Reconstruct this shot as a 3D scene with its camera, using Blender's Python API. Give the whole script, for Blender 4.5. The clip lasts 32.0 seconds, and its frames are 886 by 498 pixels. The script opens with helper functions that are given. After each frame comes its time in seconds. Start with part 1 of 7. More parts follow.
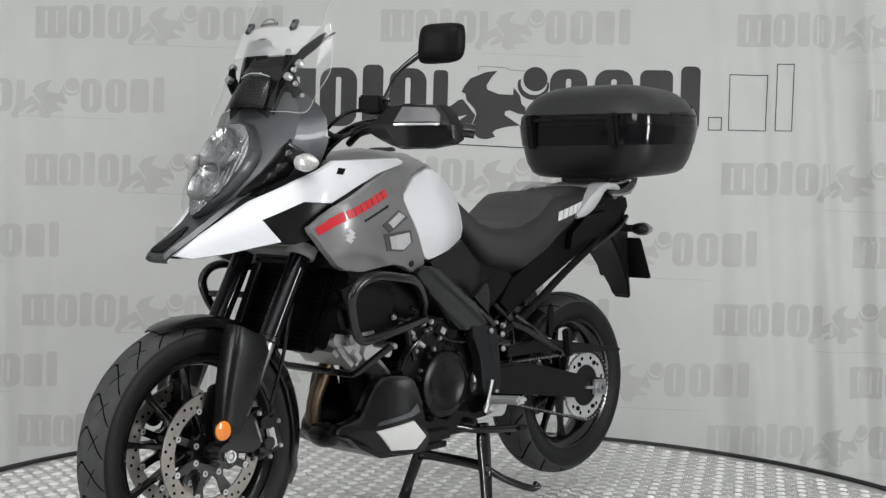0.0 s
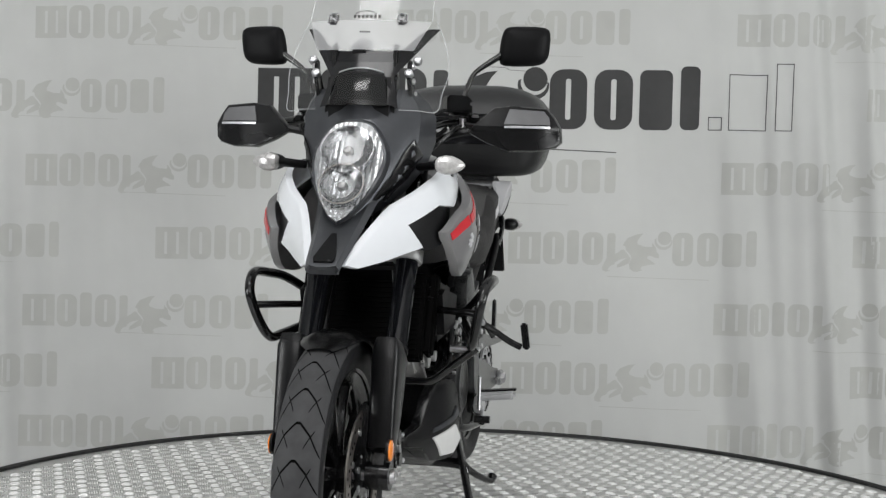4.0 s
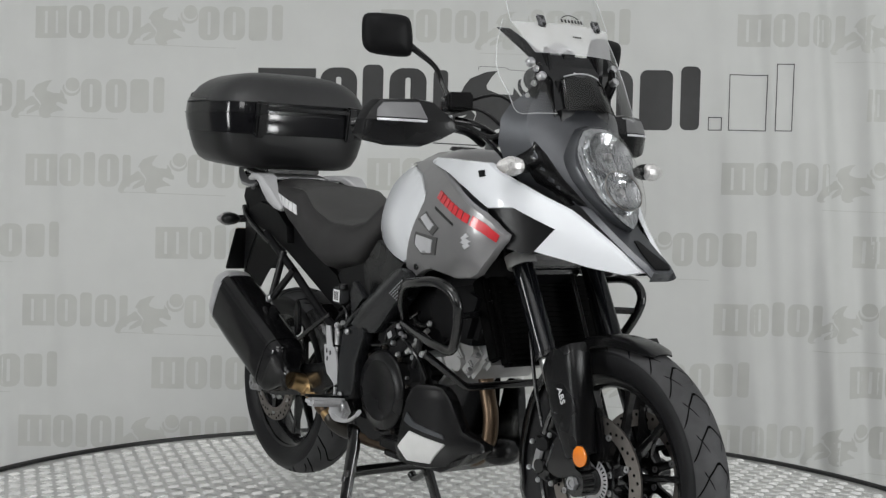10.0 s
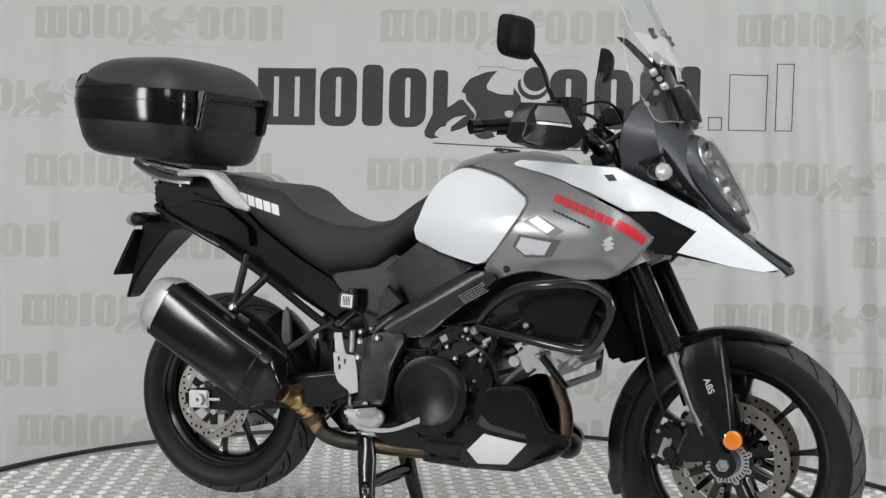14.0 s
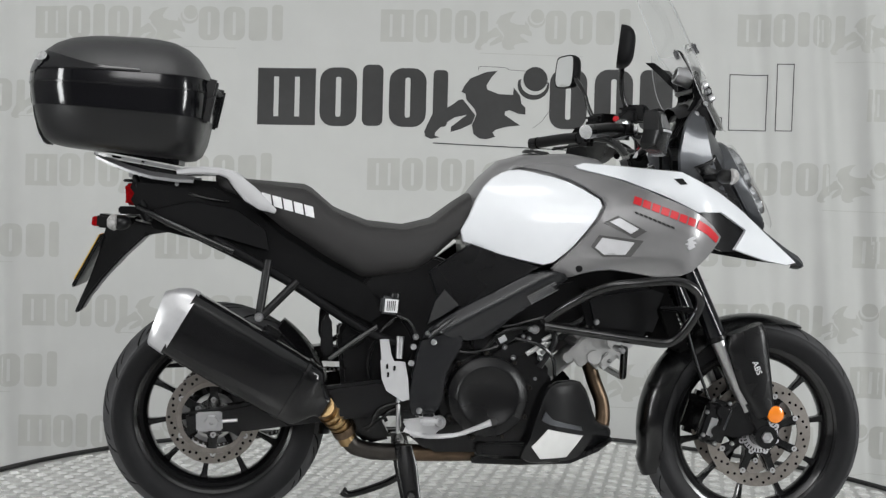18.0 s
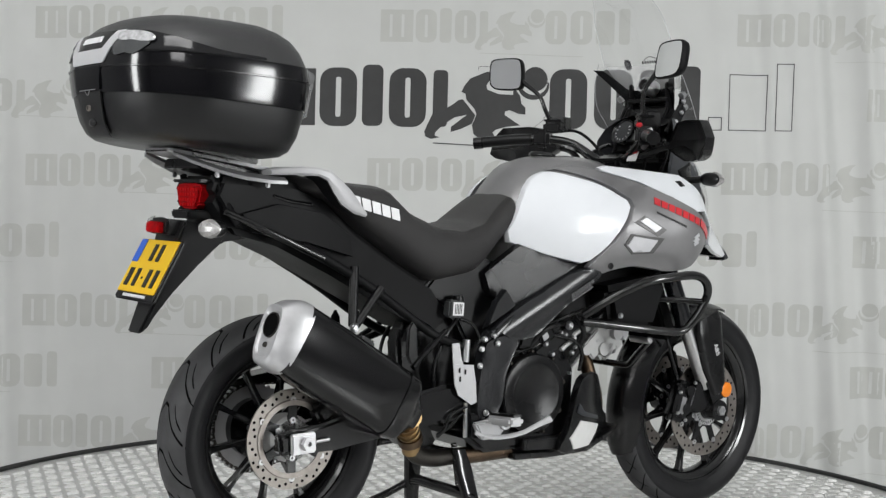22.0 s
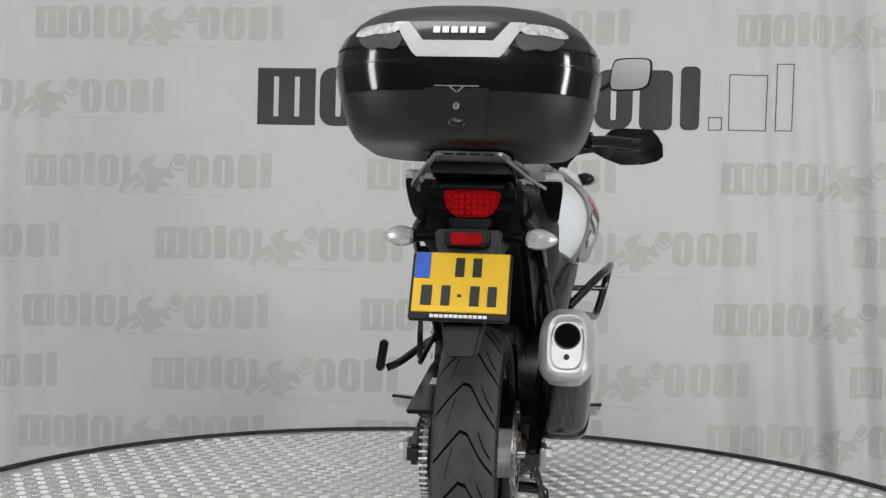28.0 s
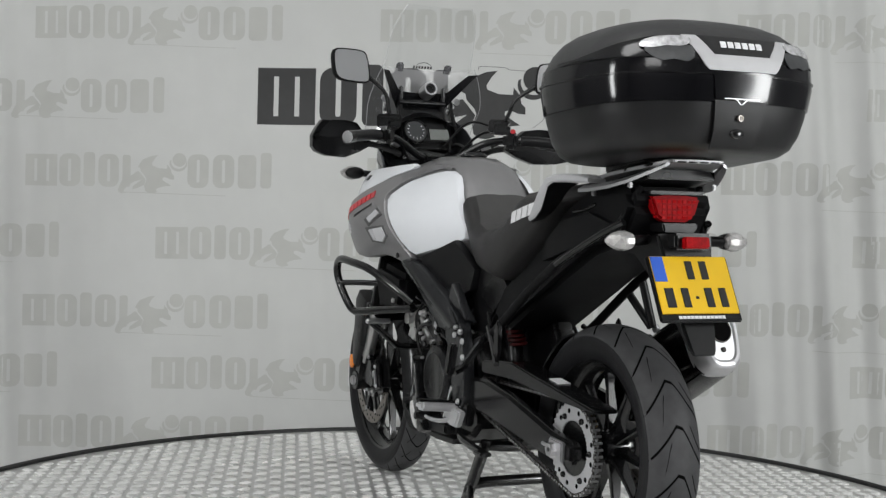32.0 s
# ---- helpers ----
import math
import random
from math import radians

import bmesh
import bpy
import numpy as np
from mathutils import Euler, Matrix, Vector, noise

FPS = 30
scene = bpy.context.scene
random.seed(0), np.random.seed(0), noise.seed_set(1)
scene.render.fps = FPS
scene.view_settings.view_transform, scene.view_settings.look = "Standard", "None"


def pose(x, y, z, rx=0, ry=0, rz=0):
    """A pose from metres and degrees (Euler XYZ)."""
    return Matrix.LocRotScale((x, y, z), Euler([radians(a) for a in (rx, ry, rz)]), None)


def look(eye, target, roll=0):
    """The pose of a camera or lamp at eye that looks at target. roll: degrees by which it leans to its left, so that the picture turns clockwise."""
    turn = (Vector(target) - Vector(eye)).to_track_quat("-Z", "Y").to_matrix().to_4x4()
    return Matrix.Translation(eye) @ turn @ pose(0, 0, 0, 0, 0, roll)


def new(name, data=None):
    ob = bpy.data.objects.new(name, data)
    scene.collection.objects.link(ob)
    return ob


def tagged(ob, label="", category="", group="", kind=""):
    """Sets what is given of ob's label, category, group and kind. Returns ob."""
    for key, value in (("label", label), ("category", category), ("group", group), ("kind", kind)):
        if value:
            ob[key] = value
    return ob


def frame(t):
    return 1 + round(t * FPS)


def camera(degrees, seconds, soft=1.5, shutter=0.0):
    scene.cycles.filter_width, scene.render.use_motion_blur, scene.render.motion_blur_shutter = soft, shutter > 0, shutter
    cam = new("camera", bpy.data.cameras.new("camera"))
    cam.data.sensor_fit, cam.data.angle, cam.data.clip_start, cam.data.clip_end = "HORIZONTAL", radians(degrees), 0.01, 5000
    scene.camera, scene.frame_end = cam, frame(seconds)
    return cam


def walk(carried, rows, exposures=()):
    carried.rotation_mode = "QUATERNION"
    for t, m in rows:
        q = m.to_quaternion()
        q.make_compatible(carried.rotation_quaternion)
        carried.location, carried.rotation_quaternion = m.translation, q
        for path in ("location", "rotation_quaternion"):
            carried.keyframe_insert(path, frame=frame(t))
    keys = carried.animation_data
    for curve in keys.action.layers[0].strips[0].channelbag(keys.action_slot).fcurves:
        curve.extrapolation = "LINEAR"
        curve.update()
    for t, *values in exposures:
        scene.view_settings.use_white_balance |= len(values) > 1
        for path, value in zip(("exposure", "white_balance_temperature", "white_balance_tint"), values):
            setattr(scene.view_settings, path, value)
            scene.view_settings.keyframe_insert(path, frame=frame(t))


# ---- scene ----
# camera: stands still before the turntable
cam = camera(36.9, 32.0, soft=1.35)
EYE, AIM = (0.0, -3.9275, 0.975), (-0.0463, 0.0, 0.8305)
walk(cam, [(0, look(EYE, AIM, 1.507)), (32, look(EYE, AIM, 1.507))], exposures=[(0, -0.07), (2, -0.05), (3.5, -0.1), (6, -0.19), (8, -0.22), (10, -0.19), (11.5, -0.1), (14, -0.07), (20, -0.05), (24, 0.01), (25.5, 0.01), (28, -0.10), (30, -0.10), (32, -0.19)])

# ---- light ----
world = bpy.data.worlds.new("studio")
world.use_nodes = True
world.node_tree.nodes["Background"].inputs[0].default_value = (0.8, 0.85, 0.9, 1)
world.node_tree.nodes["Background"].inputs[1].default_value = 0.3
scene.world = world


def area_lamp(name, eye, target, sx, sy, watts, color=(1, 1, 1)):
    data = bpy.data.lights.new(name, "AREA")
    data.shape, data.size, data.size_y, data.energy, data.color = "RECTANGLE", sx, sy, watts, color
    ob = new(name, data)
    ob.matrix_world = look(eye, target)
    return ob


area_lamp("ceiling_light", (-0.6, -1.7, 3.35), (-0.6, -1.699, 0.0), 1.3, 0.7, 24, (1.0, 1.0, 1.0))
# unseen fill added behind the camera, brightens the ceiling that the mirrors reflect
area_lamp("ceiling_fill", (0.0, -4.7, 2.35), (0.0, -4.699, 9.0), 4.0, 1.0, 92, (1.0, 1.0, 1.0))
area_lamp("panel_light", (-0.2, -5.2, 2.5), (0.0, 0.0, 0.5), 1.6, 0.8, 32, (1.0, 1.0, 1.0))
area_lamp("strip_light", (-4.2, -2.8, 1.35), (0, 2.0, -0.2), 0.6, 1.9, 91, (0.98, 1.0, 1.0))
area_lamp("strip_light", (4.2, -2.6, 1.25), (0, 2.0, -0.2), 0.6, 1.9, 118, (0.98, 1.0, 1.0))

# ---- materials ----


def mat(name, color, rough=0.5, metal=0.0, vary=0.12, scale=30.0, bump=0.0, bump_scale=300.0, coat=0.0, spec=0.5, dirt=0.0,
        sub=0.0):
    """A surface with a fine grain and broad wear in colour, gloss and relief."""
    m = bpy.data.materials.new(name)
    m.use_nodes = True
    nt = m.node_tree
    b = nt.nodes["Principled BSDF"]
    b.inputs["Metallic"].default_value = metal
    b.inputs["Specular IOR Level"].default_value = spec
    b.inputs["Coat Weight"].default_value = coat
    b.inputs["Coat Roughness"].default_value = 0.04
    tc = nt.nodes.new("ShaderNodeTexCoord")
    fine = nt.nodes.new("ShaderNodeTexNoise")
    fine.inputs["Scale"].default_value = scale
    fine.inputs["Detail"].default_value = 6
    broad = nt.nodes.new("ShaderNodeTexNoise")
    broad.inputs["Scale"].default_value = scale * 0.12
    broad.inputs["Detail"].default_value = 3
    nt.links.new(tc.outputs["Object"], fine.inputs["Vector"])
    nt.links.new(tc.outputs["Object"], broad.inputs["Vector"])
    add = nt.nodes.new("ShaderNodeMath")
    add.operation = "ADD"
    nt.links.new(fine.outputs["Fac"], add.inputs[0])
    nt.links.new(broad.outputs["Fac"], add.inputs[1])
    ramp = nt.nodes.new("ShaderNodeMapRange")
    ramp.inputs[1].default_value, ramp.inputs[2].default_value = 0.6, 1.4
    ramp.inputs[3].default_value, ramp.inputs[4].default_value = 1 - vary, 1 + vary
    nt.links.new(add.outputs[0], ramp.inputs[0])
    mul = nt.nodes.new("ShaderNodeVectorMath")
    mul.operation = "SCALE"
    mul.inputs[0].default_value = color
    nt.links.new(ramp.outputs[0], mul.inputs["Scale"])
    nt.links.new(mul.outputs[0], b.inputs["Base Color"])
    rr = nt.nodes.new("ShaderNodeMapRange")
    rr.inputs[1].default_value, rr.inputs[2].default_value = 0.3, 0.7
    rr.inputs[3].default_value, rr.inputs[4].default_value = rough * 0.85, min(1, rough * 1.2)
    nt.links.new(broad.outputs["Fac"], rr.inputs[0])
    nt.links.new(rr.outputs[0], b.inputs["Roughness"])
    if bump:
        gr = nt.nodes.new("ShaderNodeTexNoise")
        gr.inputs["Scale"].default_value = bump_scale
        gr.inputs["Detail"].default_value = 4
        nt.links.new(tc.outputs["Object"], gr.inputs["Vector"])
        bp = nt.nodes.new("ShaderNodeBump")
        bp.inputs["Strength"].default_value = bump
        bp.inputs["Distance"].default_value = 0.002
        nt.links.new(gr.outputs["Fac"], bp.inputs["Height"])
        nt.links.new(bp.outputs[0], b.inputs["Normal"])
    return m


def clear_mat(name, tint, gloss, rough=0.03):
    """Thin clear plastic: lets light through and shines by its angle."""
    m = bpy.data.materials.new(name)
    m.use_nodes = True
    nt = m.node_tree
    nt.nodes.remove(nt.nodes["Principled BSDF"])
    out = nt.nodes["Material Output"]
    tr = nt.nodes.new("ShaderNodeBsdfTransparent")
    tr.inputs[0].default_value = (*tint, 1)
    gl = nt.nodes.new("ShaderNodeBsdfGlossy")
    gl.inputs["Roughness"].default_value = rough
    lw = nt.nodes.new("ShaderNodeLayerWeight")
    lw.inputs["Blend"].default_value = 0.5
    pw = nt.nodes.new("ShaderNodeMath")
    pw.operation, pw.inputs[1].default_value = "POWER", 4.0
    nt.links.new(lw.outputs["Facing"], pw.inputs[0])
    fr = nt.nodes.new("ShaderNodeMath")
    fr.operation, fr.inputs[1].default_value, fr.inputs[2].default_value = "MULTIPLY_ADD", 0.5, gloss
    nt.links.new(pw.outputs[0], fr.inputs[0])
    mx = nt.nodes.new("ShaderNodeMixShader")
    nt.links.new(fr.outputs[0], mx.inputs[0])
    nt.links.new(tr.outputs[0], mx.inputs[1])
    nt.links.new(gl.outputs[0], mx.inputs[2])
    nt.links.new(mx.outputs[0], out.inputs["Surface"])
    return m


def hazy_mat(name, tint, share, rough):
    """Part clear, part tinted plastic, with a shine."""
    m = mat(name, tint, rough, coat=0.2, vary=0.03)
    nt = m.node_tree
    b = nt.nodes["Principled BSDF"]
    tr = nt.nodes.new("ShaderNodeBsdfTransparent")
    mx = nt.nodes.new("ShaderNodeMixShader")
    mx.inputs[0].default_value = share
    nt.links.new(tr.outputs[0], mx.inputs[1])
    nt.links.new(b.outputs[0], mx.inputs[2])
    nt.links.new(mx.outputs[0], nt.nodes["Material Output"].inputs["Surface"])
    return m


BLACK = mat("black_plastic", (0.0055, 0.0055, 0.006), 0.29, spec=0.3, bump=0.12, bump_scale=900)
MATT = mat("matt_black_plastic", (0.004, 0.004, 0.0045), 0.5, spec=0.15, bump=0.1, bump_scale=900)
SHEEN = mat("moulded_black_plastic", (0.0055, 0.0055, 0.006), 0.2, spec=0.45, bump=0.05, bump_scale=900)
SATIN = mat("satin_black_paint", (0.006, 0.006, 0.0065), 0.17, spec=0.52, coat=0.06)
FORK = mat("anodised_fork_black", (0.006, 0.0065, 0.008), 0.09, spec=0.34, vary=0.05)
GLOSS = mat("gloss_black_plastic", (0.004, 0.004, 0.005), 0.11, spec=0.38, coat=0.0)
# grained lid; its paler black also holds the sheen from the ceiling
CASE = mat("grained_case_with_sheen", (0.026, 0.026, 0.027), 0.36, spec=0.55, bump=0.25, bump_scale=1400)
CASE_LOW = mat("plain_black_case", (0.008, 0.008, 0.0085), 0.34, spec=0.42, bump=0.2, bump_scale=1400)
FAIRING = mat("dark_grey_fairing", (0.070, 0.073, 0.080), 0.34, metal=0.55, spec=0.5, coat=0.2, bump=0.05, bump_scale=1200)
CHARCOAL = mat("charcoal_frame_paint", (0.012, 0.0125, 0.014), 0.25, spec=0.5, bump=0.08, bump_scale=700)
GREY = mat("metallic_grey_paint", (0.25, 0.246, 0.25), 0.34, metal=0.45, coat=0.4, vary=0.05)
WHITE = mat("pearl_white_paint", (0.80, 0.82, 0.85), 0.22, coat=0.6, vary=0.015)
BELLY = mat("dull_white_panel", (0.70, 0.70, 0.69), 0.45, spec=0.3, vary=0.06)
# paler copy of the seat vinyl: light from above is put into the colour
SEAT_LIT = mat("lit_seat_vinyl", (0.062, 0.061, 0.060), 0.55, spec=0.3, bump=0.4, bump_scale=700)
SEAT_DARK = mat("dark_seat_vinyl", (0.028, 0.027, 0.027), 0.5, spec=0.3, bump=0.4, bump_scale=700)
RUBBER = mat("tyre_rubber", (0.009, 0.009, 0.010), 0.45, spec=0.22, bump=0.25, bump_scale=500, vary=0.25)
TREAD = mat("dusty_tyre_tread", (0.048, 0.048, 0.050), 0.56, spec=0.3, bump=0.3, bump_scale=500, vary=0.3)
# near-black that stands for the shade in grooves, holes and slots
RECESS_SHADE = mat("recess_shade_black", (0.004, 0.004, 0.004), 0.9, spec=0.02)
ALLOY = mat("cast_alloy", (0.55, 0.55, 0.56), 0.36, metal=1.0, bump=0.1, bump_scale=600)
CHROME = mat("bright_chrome", (0.42, 0.42, 0.42), 0.42, metal=1.0, vary=0.03)
STEEL = mat("brake_disc_steel", (0.29, 0.265, 0.245), 0.36, metal=1.0, vary=0.2, scale=60)
STEEL_DARK = mat("dark_steel", (0.06, 0.055, 0.05), 0.4, metal=0.9, vary=0.4, scale=25)
CASTING = mat("grey_engine_casting", (0.46, 0.46, 0.455), 0.45, metal=0.4, bump=0.3, bump_scale=400)
BRONZE = mat("heat_tinted_steel", (0.135, 0.095, 0.065), 0.4, metal=1.0, vary=0.45, scale=22)
RED_LENS = mat("red_lens", (0.32, 0.004, 0.006), 0.35, spec=0.03, coat=0.0, vary=0.5, scale=120)
RED_CELL = mat("red_lens_cell", (0.46, 0.006, 0.008), 0.35, spec=0.04)
VISOR = clear_mat("smoked_visor", (0.30, 0.30, 0.31), 0.05, 0.16)
HEAD = mat("headlight_reflector", (0.42, 0.43, 0.44), 0.2, metal=1.0, vary=0.35, scale=70, bump=0.7, bump_scale=110)
AMBER = mat("amber_reflector", (0.85, 0.23, 0.01), 0.2, coat=0.8)
RED_DECAL = mat("red_decal", (0.6, 0.02, 0.03), 0.3, coat=0.5)
PALE_DECAL = mat("white_decal", (0.75, 0.75, 0.76), 0.35)
RACK = mat("brushed_rack_alloy", (0.30, 0.30, 0.305), 0.42, metal=0.6, vary=0.15, scale=40)
SILVER = mat("silver_paint", (0.50, 0.50, 0.51), 0.46, metal=0.2, vary=0.06)
YELLOW = mat("yellow_plate", (0.82, 0.51, 0.008), 0.35, vary=0.04)
BLUE = mat("blue_plate_strip", (0.03, 0.12, 0.6), 0.35, vary=0.04)
INK = mat("black_plate_print", (0.01, 0.01, 0.01), 0.4)
MIRROR = mat("mirror_glass", (0.93, 0.94, 0.95), 0.02, metal=1.0, vary=0.01)
CLEAR = clear_mat("clear_screen", (0.965, 0.97, 0.97), 0.045)
LENS = clear_mat("clear_lens", (0.93, 0.93, 0.93), 0.03, 0.02)
# white haze in the colour stands for the ceiling reflected on clear plastic
REFLECTION_HAZE = hazy_mat("screen_reflection_haze", (0.8, 0.8, 0.81), 0.33, 0.35)
SMOKE = mat("smoked_screen", (0.008, 0.008, 0.009), 0.14, spec=0.38)
LCD = mat("dash_display", (0.16, 0.17, 0.16), 0.15)
LCD_DARK = mat("grey_dial", (0.05, 0.052, 0.054), 0.4, spec=0.2)
PAPER = mat("grey_sticker", (0.35, 0.35, 0.36), 0.5)
CLOTH = mat("backdrop_cloth", (0.60, 0.605, 0.59), 0.75, vary=0.035, scale=7, bump=0.15, bump_scale=300)
PRINT = mat("dark_cloth_print", (0.045, 0.045, 0.045), 0.7)
FAINT = mat("faint_cloth_print", (0.508, 0.511, 0.486), 0.75, vary=0.08, scale=9)
DECK = mat("tread_plate_aluminium", (0.62, 0.62, 0.61), 0.4, metal=0.7, vary=0.12, scale=18)
# polished bars; their lamp glints are also put into the pale colour
BAR = mat("polished_bars_with_glint", (0.95, 0.95, 0.93), 0.25, metal=0.5, vary=0.1, scale=25)
RIM = mat("dark_rubber_edge", (0.02, 0.02, 0.02), 0.6)
FLOOR = mat("grey_floor", (0.50, 0.50, 0.50), 0.4, vary=0.15, scale=5)
CEILING = mat("showroom_ceiling", (0.85, 0.85, 0.85), 0.8, vary=0.06, scale=3)
UPPER = mat("pale_wall_reflector", (0.70, 0.70, 0.705), 0.8, vary=0.05, scale=3)
WALL = mat("showroom_wall", (0.36, 0.36, 0.365), 0.8, vary=0.06, scale=3)

# ---- mesh helpers ----


def part(name, bm, material, parent=None, label="", sharp=38):
    """Links bm as one mesh object under a thing or a part."""
    bmesh.ops.recalc_face_normals(bm, faces=bm.faces)
    lim = radians(sharp)
    for f in bm.faces:
        f.smooth = True
    for e in bm.edges:
        if len(e.link_faces) == 2 and e.calc_face_angle(0) > lim:
            e.smooth = False
    me = bpy.data.meshes.new(name)
    bm.to_mesh(me)
    bm.free()
    me.materials.append(material)
    ob = new(name, me)
    if parent:
        ob.parent = parent
    if label:
        tagged(ob, label)
    return ob


def pieces(name, bm, material, parent, label="", sharp=38):
    """Links each loose piece of bm as a part of its own."""
    todo, made = set(bm.verts), []
    while todo:
        seed = todo.pop()
        isle, stack = {seed}, [seed]
        while stack:
            for e in stack.pop().link_edges:
                for w in e.verts:
                    if w in todo:
                        todo.discard(w)
                        isle.add(w)
                        stack.append(w)
        b = bmesh.new()
        key = {v: b.verts.new(v.co) for v in sorted(isle, key=lambda v: v.index)}
        for f in {f for v in isle for f in v.link_faces}:
            b.faces.new([key[v] for v in f.verts])
        made.append(part(name, b, material, parent, label, sharp))
    bm.free()
    return made


def merge(bm, piece):
    me = bpy.data.meshes.new("piece")
    piece.to_mesh(me)
    piece.free()
    bm.from_mesh(me)
    bpy.data.meshes.remove(me)
    return bm


def fresh(bm):
    return bm if bm is not None else bmesh.new()


def soften(bm, width, segs=2):
    if width > 0:
        bmesh.ops.recalc_face_normals(bm, faces=bm.faces)
        edges = [e for e in bm.edges if len(e.link_faces) == 2 and e.calc_face_angle(0) > 0.5]
        bmesh.ops.bevel(bm, geom=edges, offset=width, segments=segs, affect="EDGES", clamp_overlap=True)


def box(c, s, rot=(0, 0, 0), bevel=0.004, bm=None, taper=1.0):
    """A rounded box; taper narrows its top."""
    p = bmesh.new()
    bmesh.ops.create_cube(p, size=1)
    for v in p.verts:
        k = taper if v.co.z > 0 else 1.0
        v.co = Vector((v.co.x * s[0] * k, v.co.y * s[1] * k, v.co.z * s[2]))
    soften(p, bevel)
    p.transform(pose(*c, *rot))
    return merge(fresh(bm), p)


def ring_loft(rings, bm=None, caps=True, closed=True):
    """Skins a row of rings of points."""
    bm = fresh(bm)
    vs = [[bm.verts.new(p) for p in r] for r in rings]
    n = len(rings[0])
    for a, b in zip(vs, vs[1:]):
        for i in range(n if closed else n - 1):
            j = (i + 1) % n
            bm.faces.new((a[i], a[j], b[j], b[i]))
    if caps and closed:
        bm.faces.new(vs[0])
        bm.faces.new(vs[-1][::-1])
    return bm


def rod(a, b, r0, r1=None, seg=14, bm=None):
    a, b = Vector(a), Vector(b)
    q = (b - a).to_track_quat("Z", "Y")
    r1 = r0 if r1 is None else r1
    rings = []
    for c, r in ((a, r0), (b, r1)):
        rings.append([c + q @ Vector((r * math.cos(k), r * math.sin(k), 0)) for k in (2 * math.pi * i / seg for i in range(seg))])
    return ring_loft(rings, bm)


def curve(pts, n=6):
    """Catmull-Rom points through pts."""
    pts = [Vector(p) for p in pts]
    full = [2 * pts[0] - pts[1]] + pts + [2 * pts[-1] - pts[-2]]
    out = []
    for i in range(1, len(full) - 2):
        a, b, c, d = full[i - 1:i + 3]
        for k in range(n):
            t = k / n
            out.append(0.5 * ((2 * b) + (c - a) * t + (2 * a - 5 * b + 4 * c - d) * t * t + (3 * b - a - 3 * c + d) * t ** 3))
    return out + [pts[-1]]


def tube(pts, r, seg=10, n=5, bm=None, flat=1.0):
    """A pipe along a smooth line; r may be a list, one radius for each point given."""
    path = curve(pts, n) if n > 1 else [Vector(p) for p in pts]
    rings, side = [], None
    for i, p in enumerate(path):
        d = (path[min(i + 1, len(path) - 1)] - path[max(i - 1, 0)]).normalized()
        if side is None:
            side = d.orthogonal().normalized()
        side = (side - d * side.dot(d)).normalized()
        up = d.cross(side)
        if isinstance(r, (list, tuple)):
            f = i / (len(path) - 1) * (len(r) - 1)
            k = min(int(f), len(r) - 2)
            rad = r[k] + (r[k + 1] - r[k]) * (f - k)
        else:
            rad = r
        rings.append([p + (side * math.cos(a) + up * (math.sin(a) * flat)) * rad for a in (2 * math.pi * j / seg for j in range(seg))])
    return ring_loft(rings, bm)


def lathe(profile, c, axis=(0, 1, 0), seg=32, bm=None, closed=False):
    """Turns a profile of (radius, height) round an axis through c."""
    q = Vector(axis).normalized().to_track_quat("Z", "Y")
    rings = []
    for r, h in profile:
        rings.append([Vector(c) + q @ Vector((r * math.cos(k), r * math.sin(k), h)) for k in (2 * math.pi * i / seg for i in range(seg))])
    if closed:
        rings.append(rings[0])
    p = ring_loft(rings, None, caps=not closed)
    bmesh.ops.remove_doubles(p, verts=p.verts, dist=1e-6)
    return merge(fresh(bm), p)


def prism(poly, y0, y1, bevel=0.004, bm=None, plane="xz"):
    """A polygon of (x, z) drawn out along y (or of (y, z) along x, or (x, y) along z)."""
    p = bmesh.new()
    def at(a, b, h):
        return {"xz": (a, h, b), "yz": (h, a, b), "xy": (a, b, h)}[plane]
    lo = [p.verts.new(at(a, b, y0)) for a, b in poly]
    hi = [p.verts.new(at(a, b, y1)) for a, b in poly]
    p.faces.new(lo)
    p.faces.new(hi[::-1])
    for i in range(len(poly)):
        j = (i + 1) % len(poly)
        p.faces.new((lo[i], lo[j], hi[j], hi[i]))
    soften(p, bevel)
    return merge(fresh(bm), p)


def smooth_poly(poly, n=3):
    pts = [Vector((*p, 0)) for p in poly]
    m, out = len(pts), []
    for i in range(m):
        a, b, c, d = (pts[(i + k) % m] for k in (-1, 0, 1, 2))
        for k in range(n):
            t = k / n
            q = 0.5 * ((2 * b) + (c - a) * t + (2 * a - 5 * b + 4 * c - d) * t * t + (3 * b - a - 3 * c + d) * t ** 3)
            out.append((q.x, q.y))
    return out


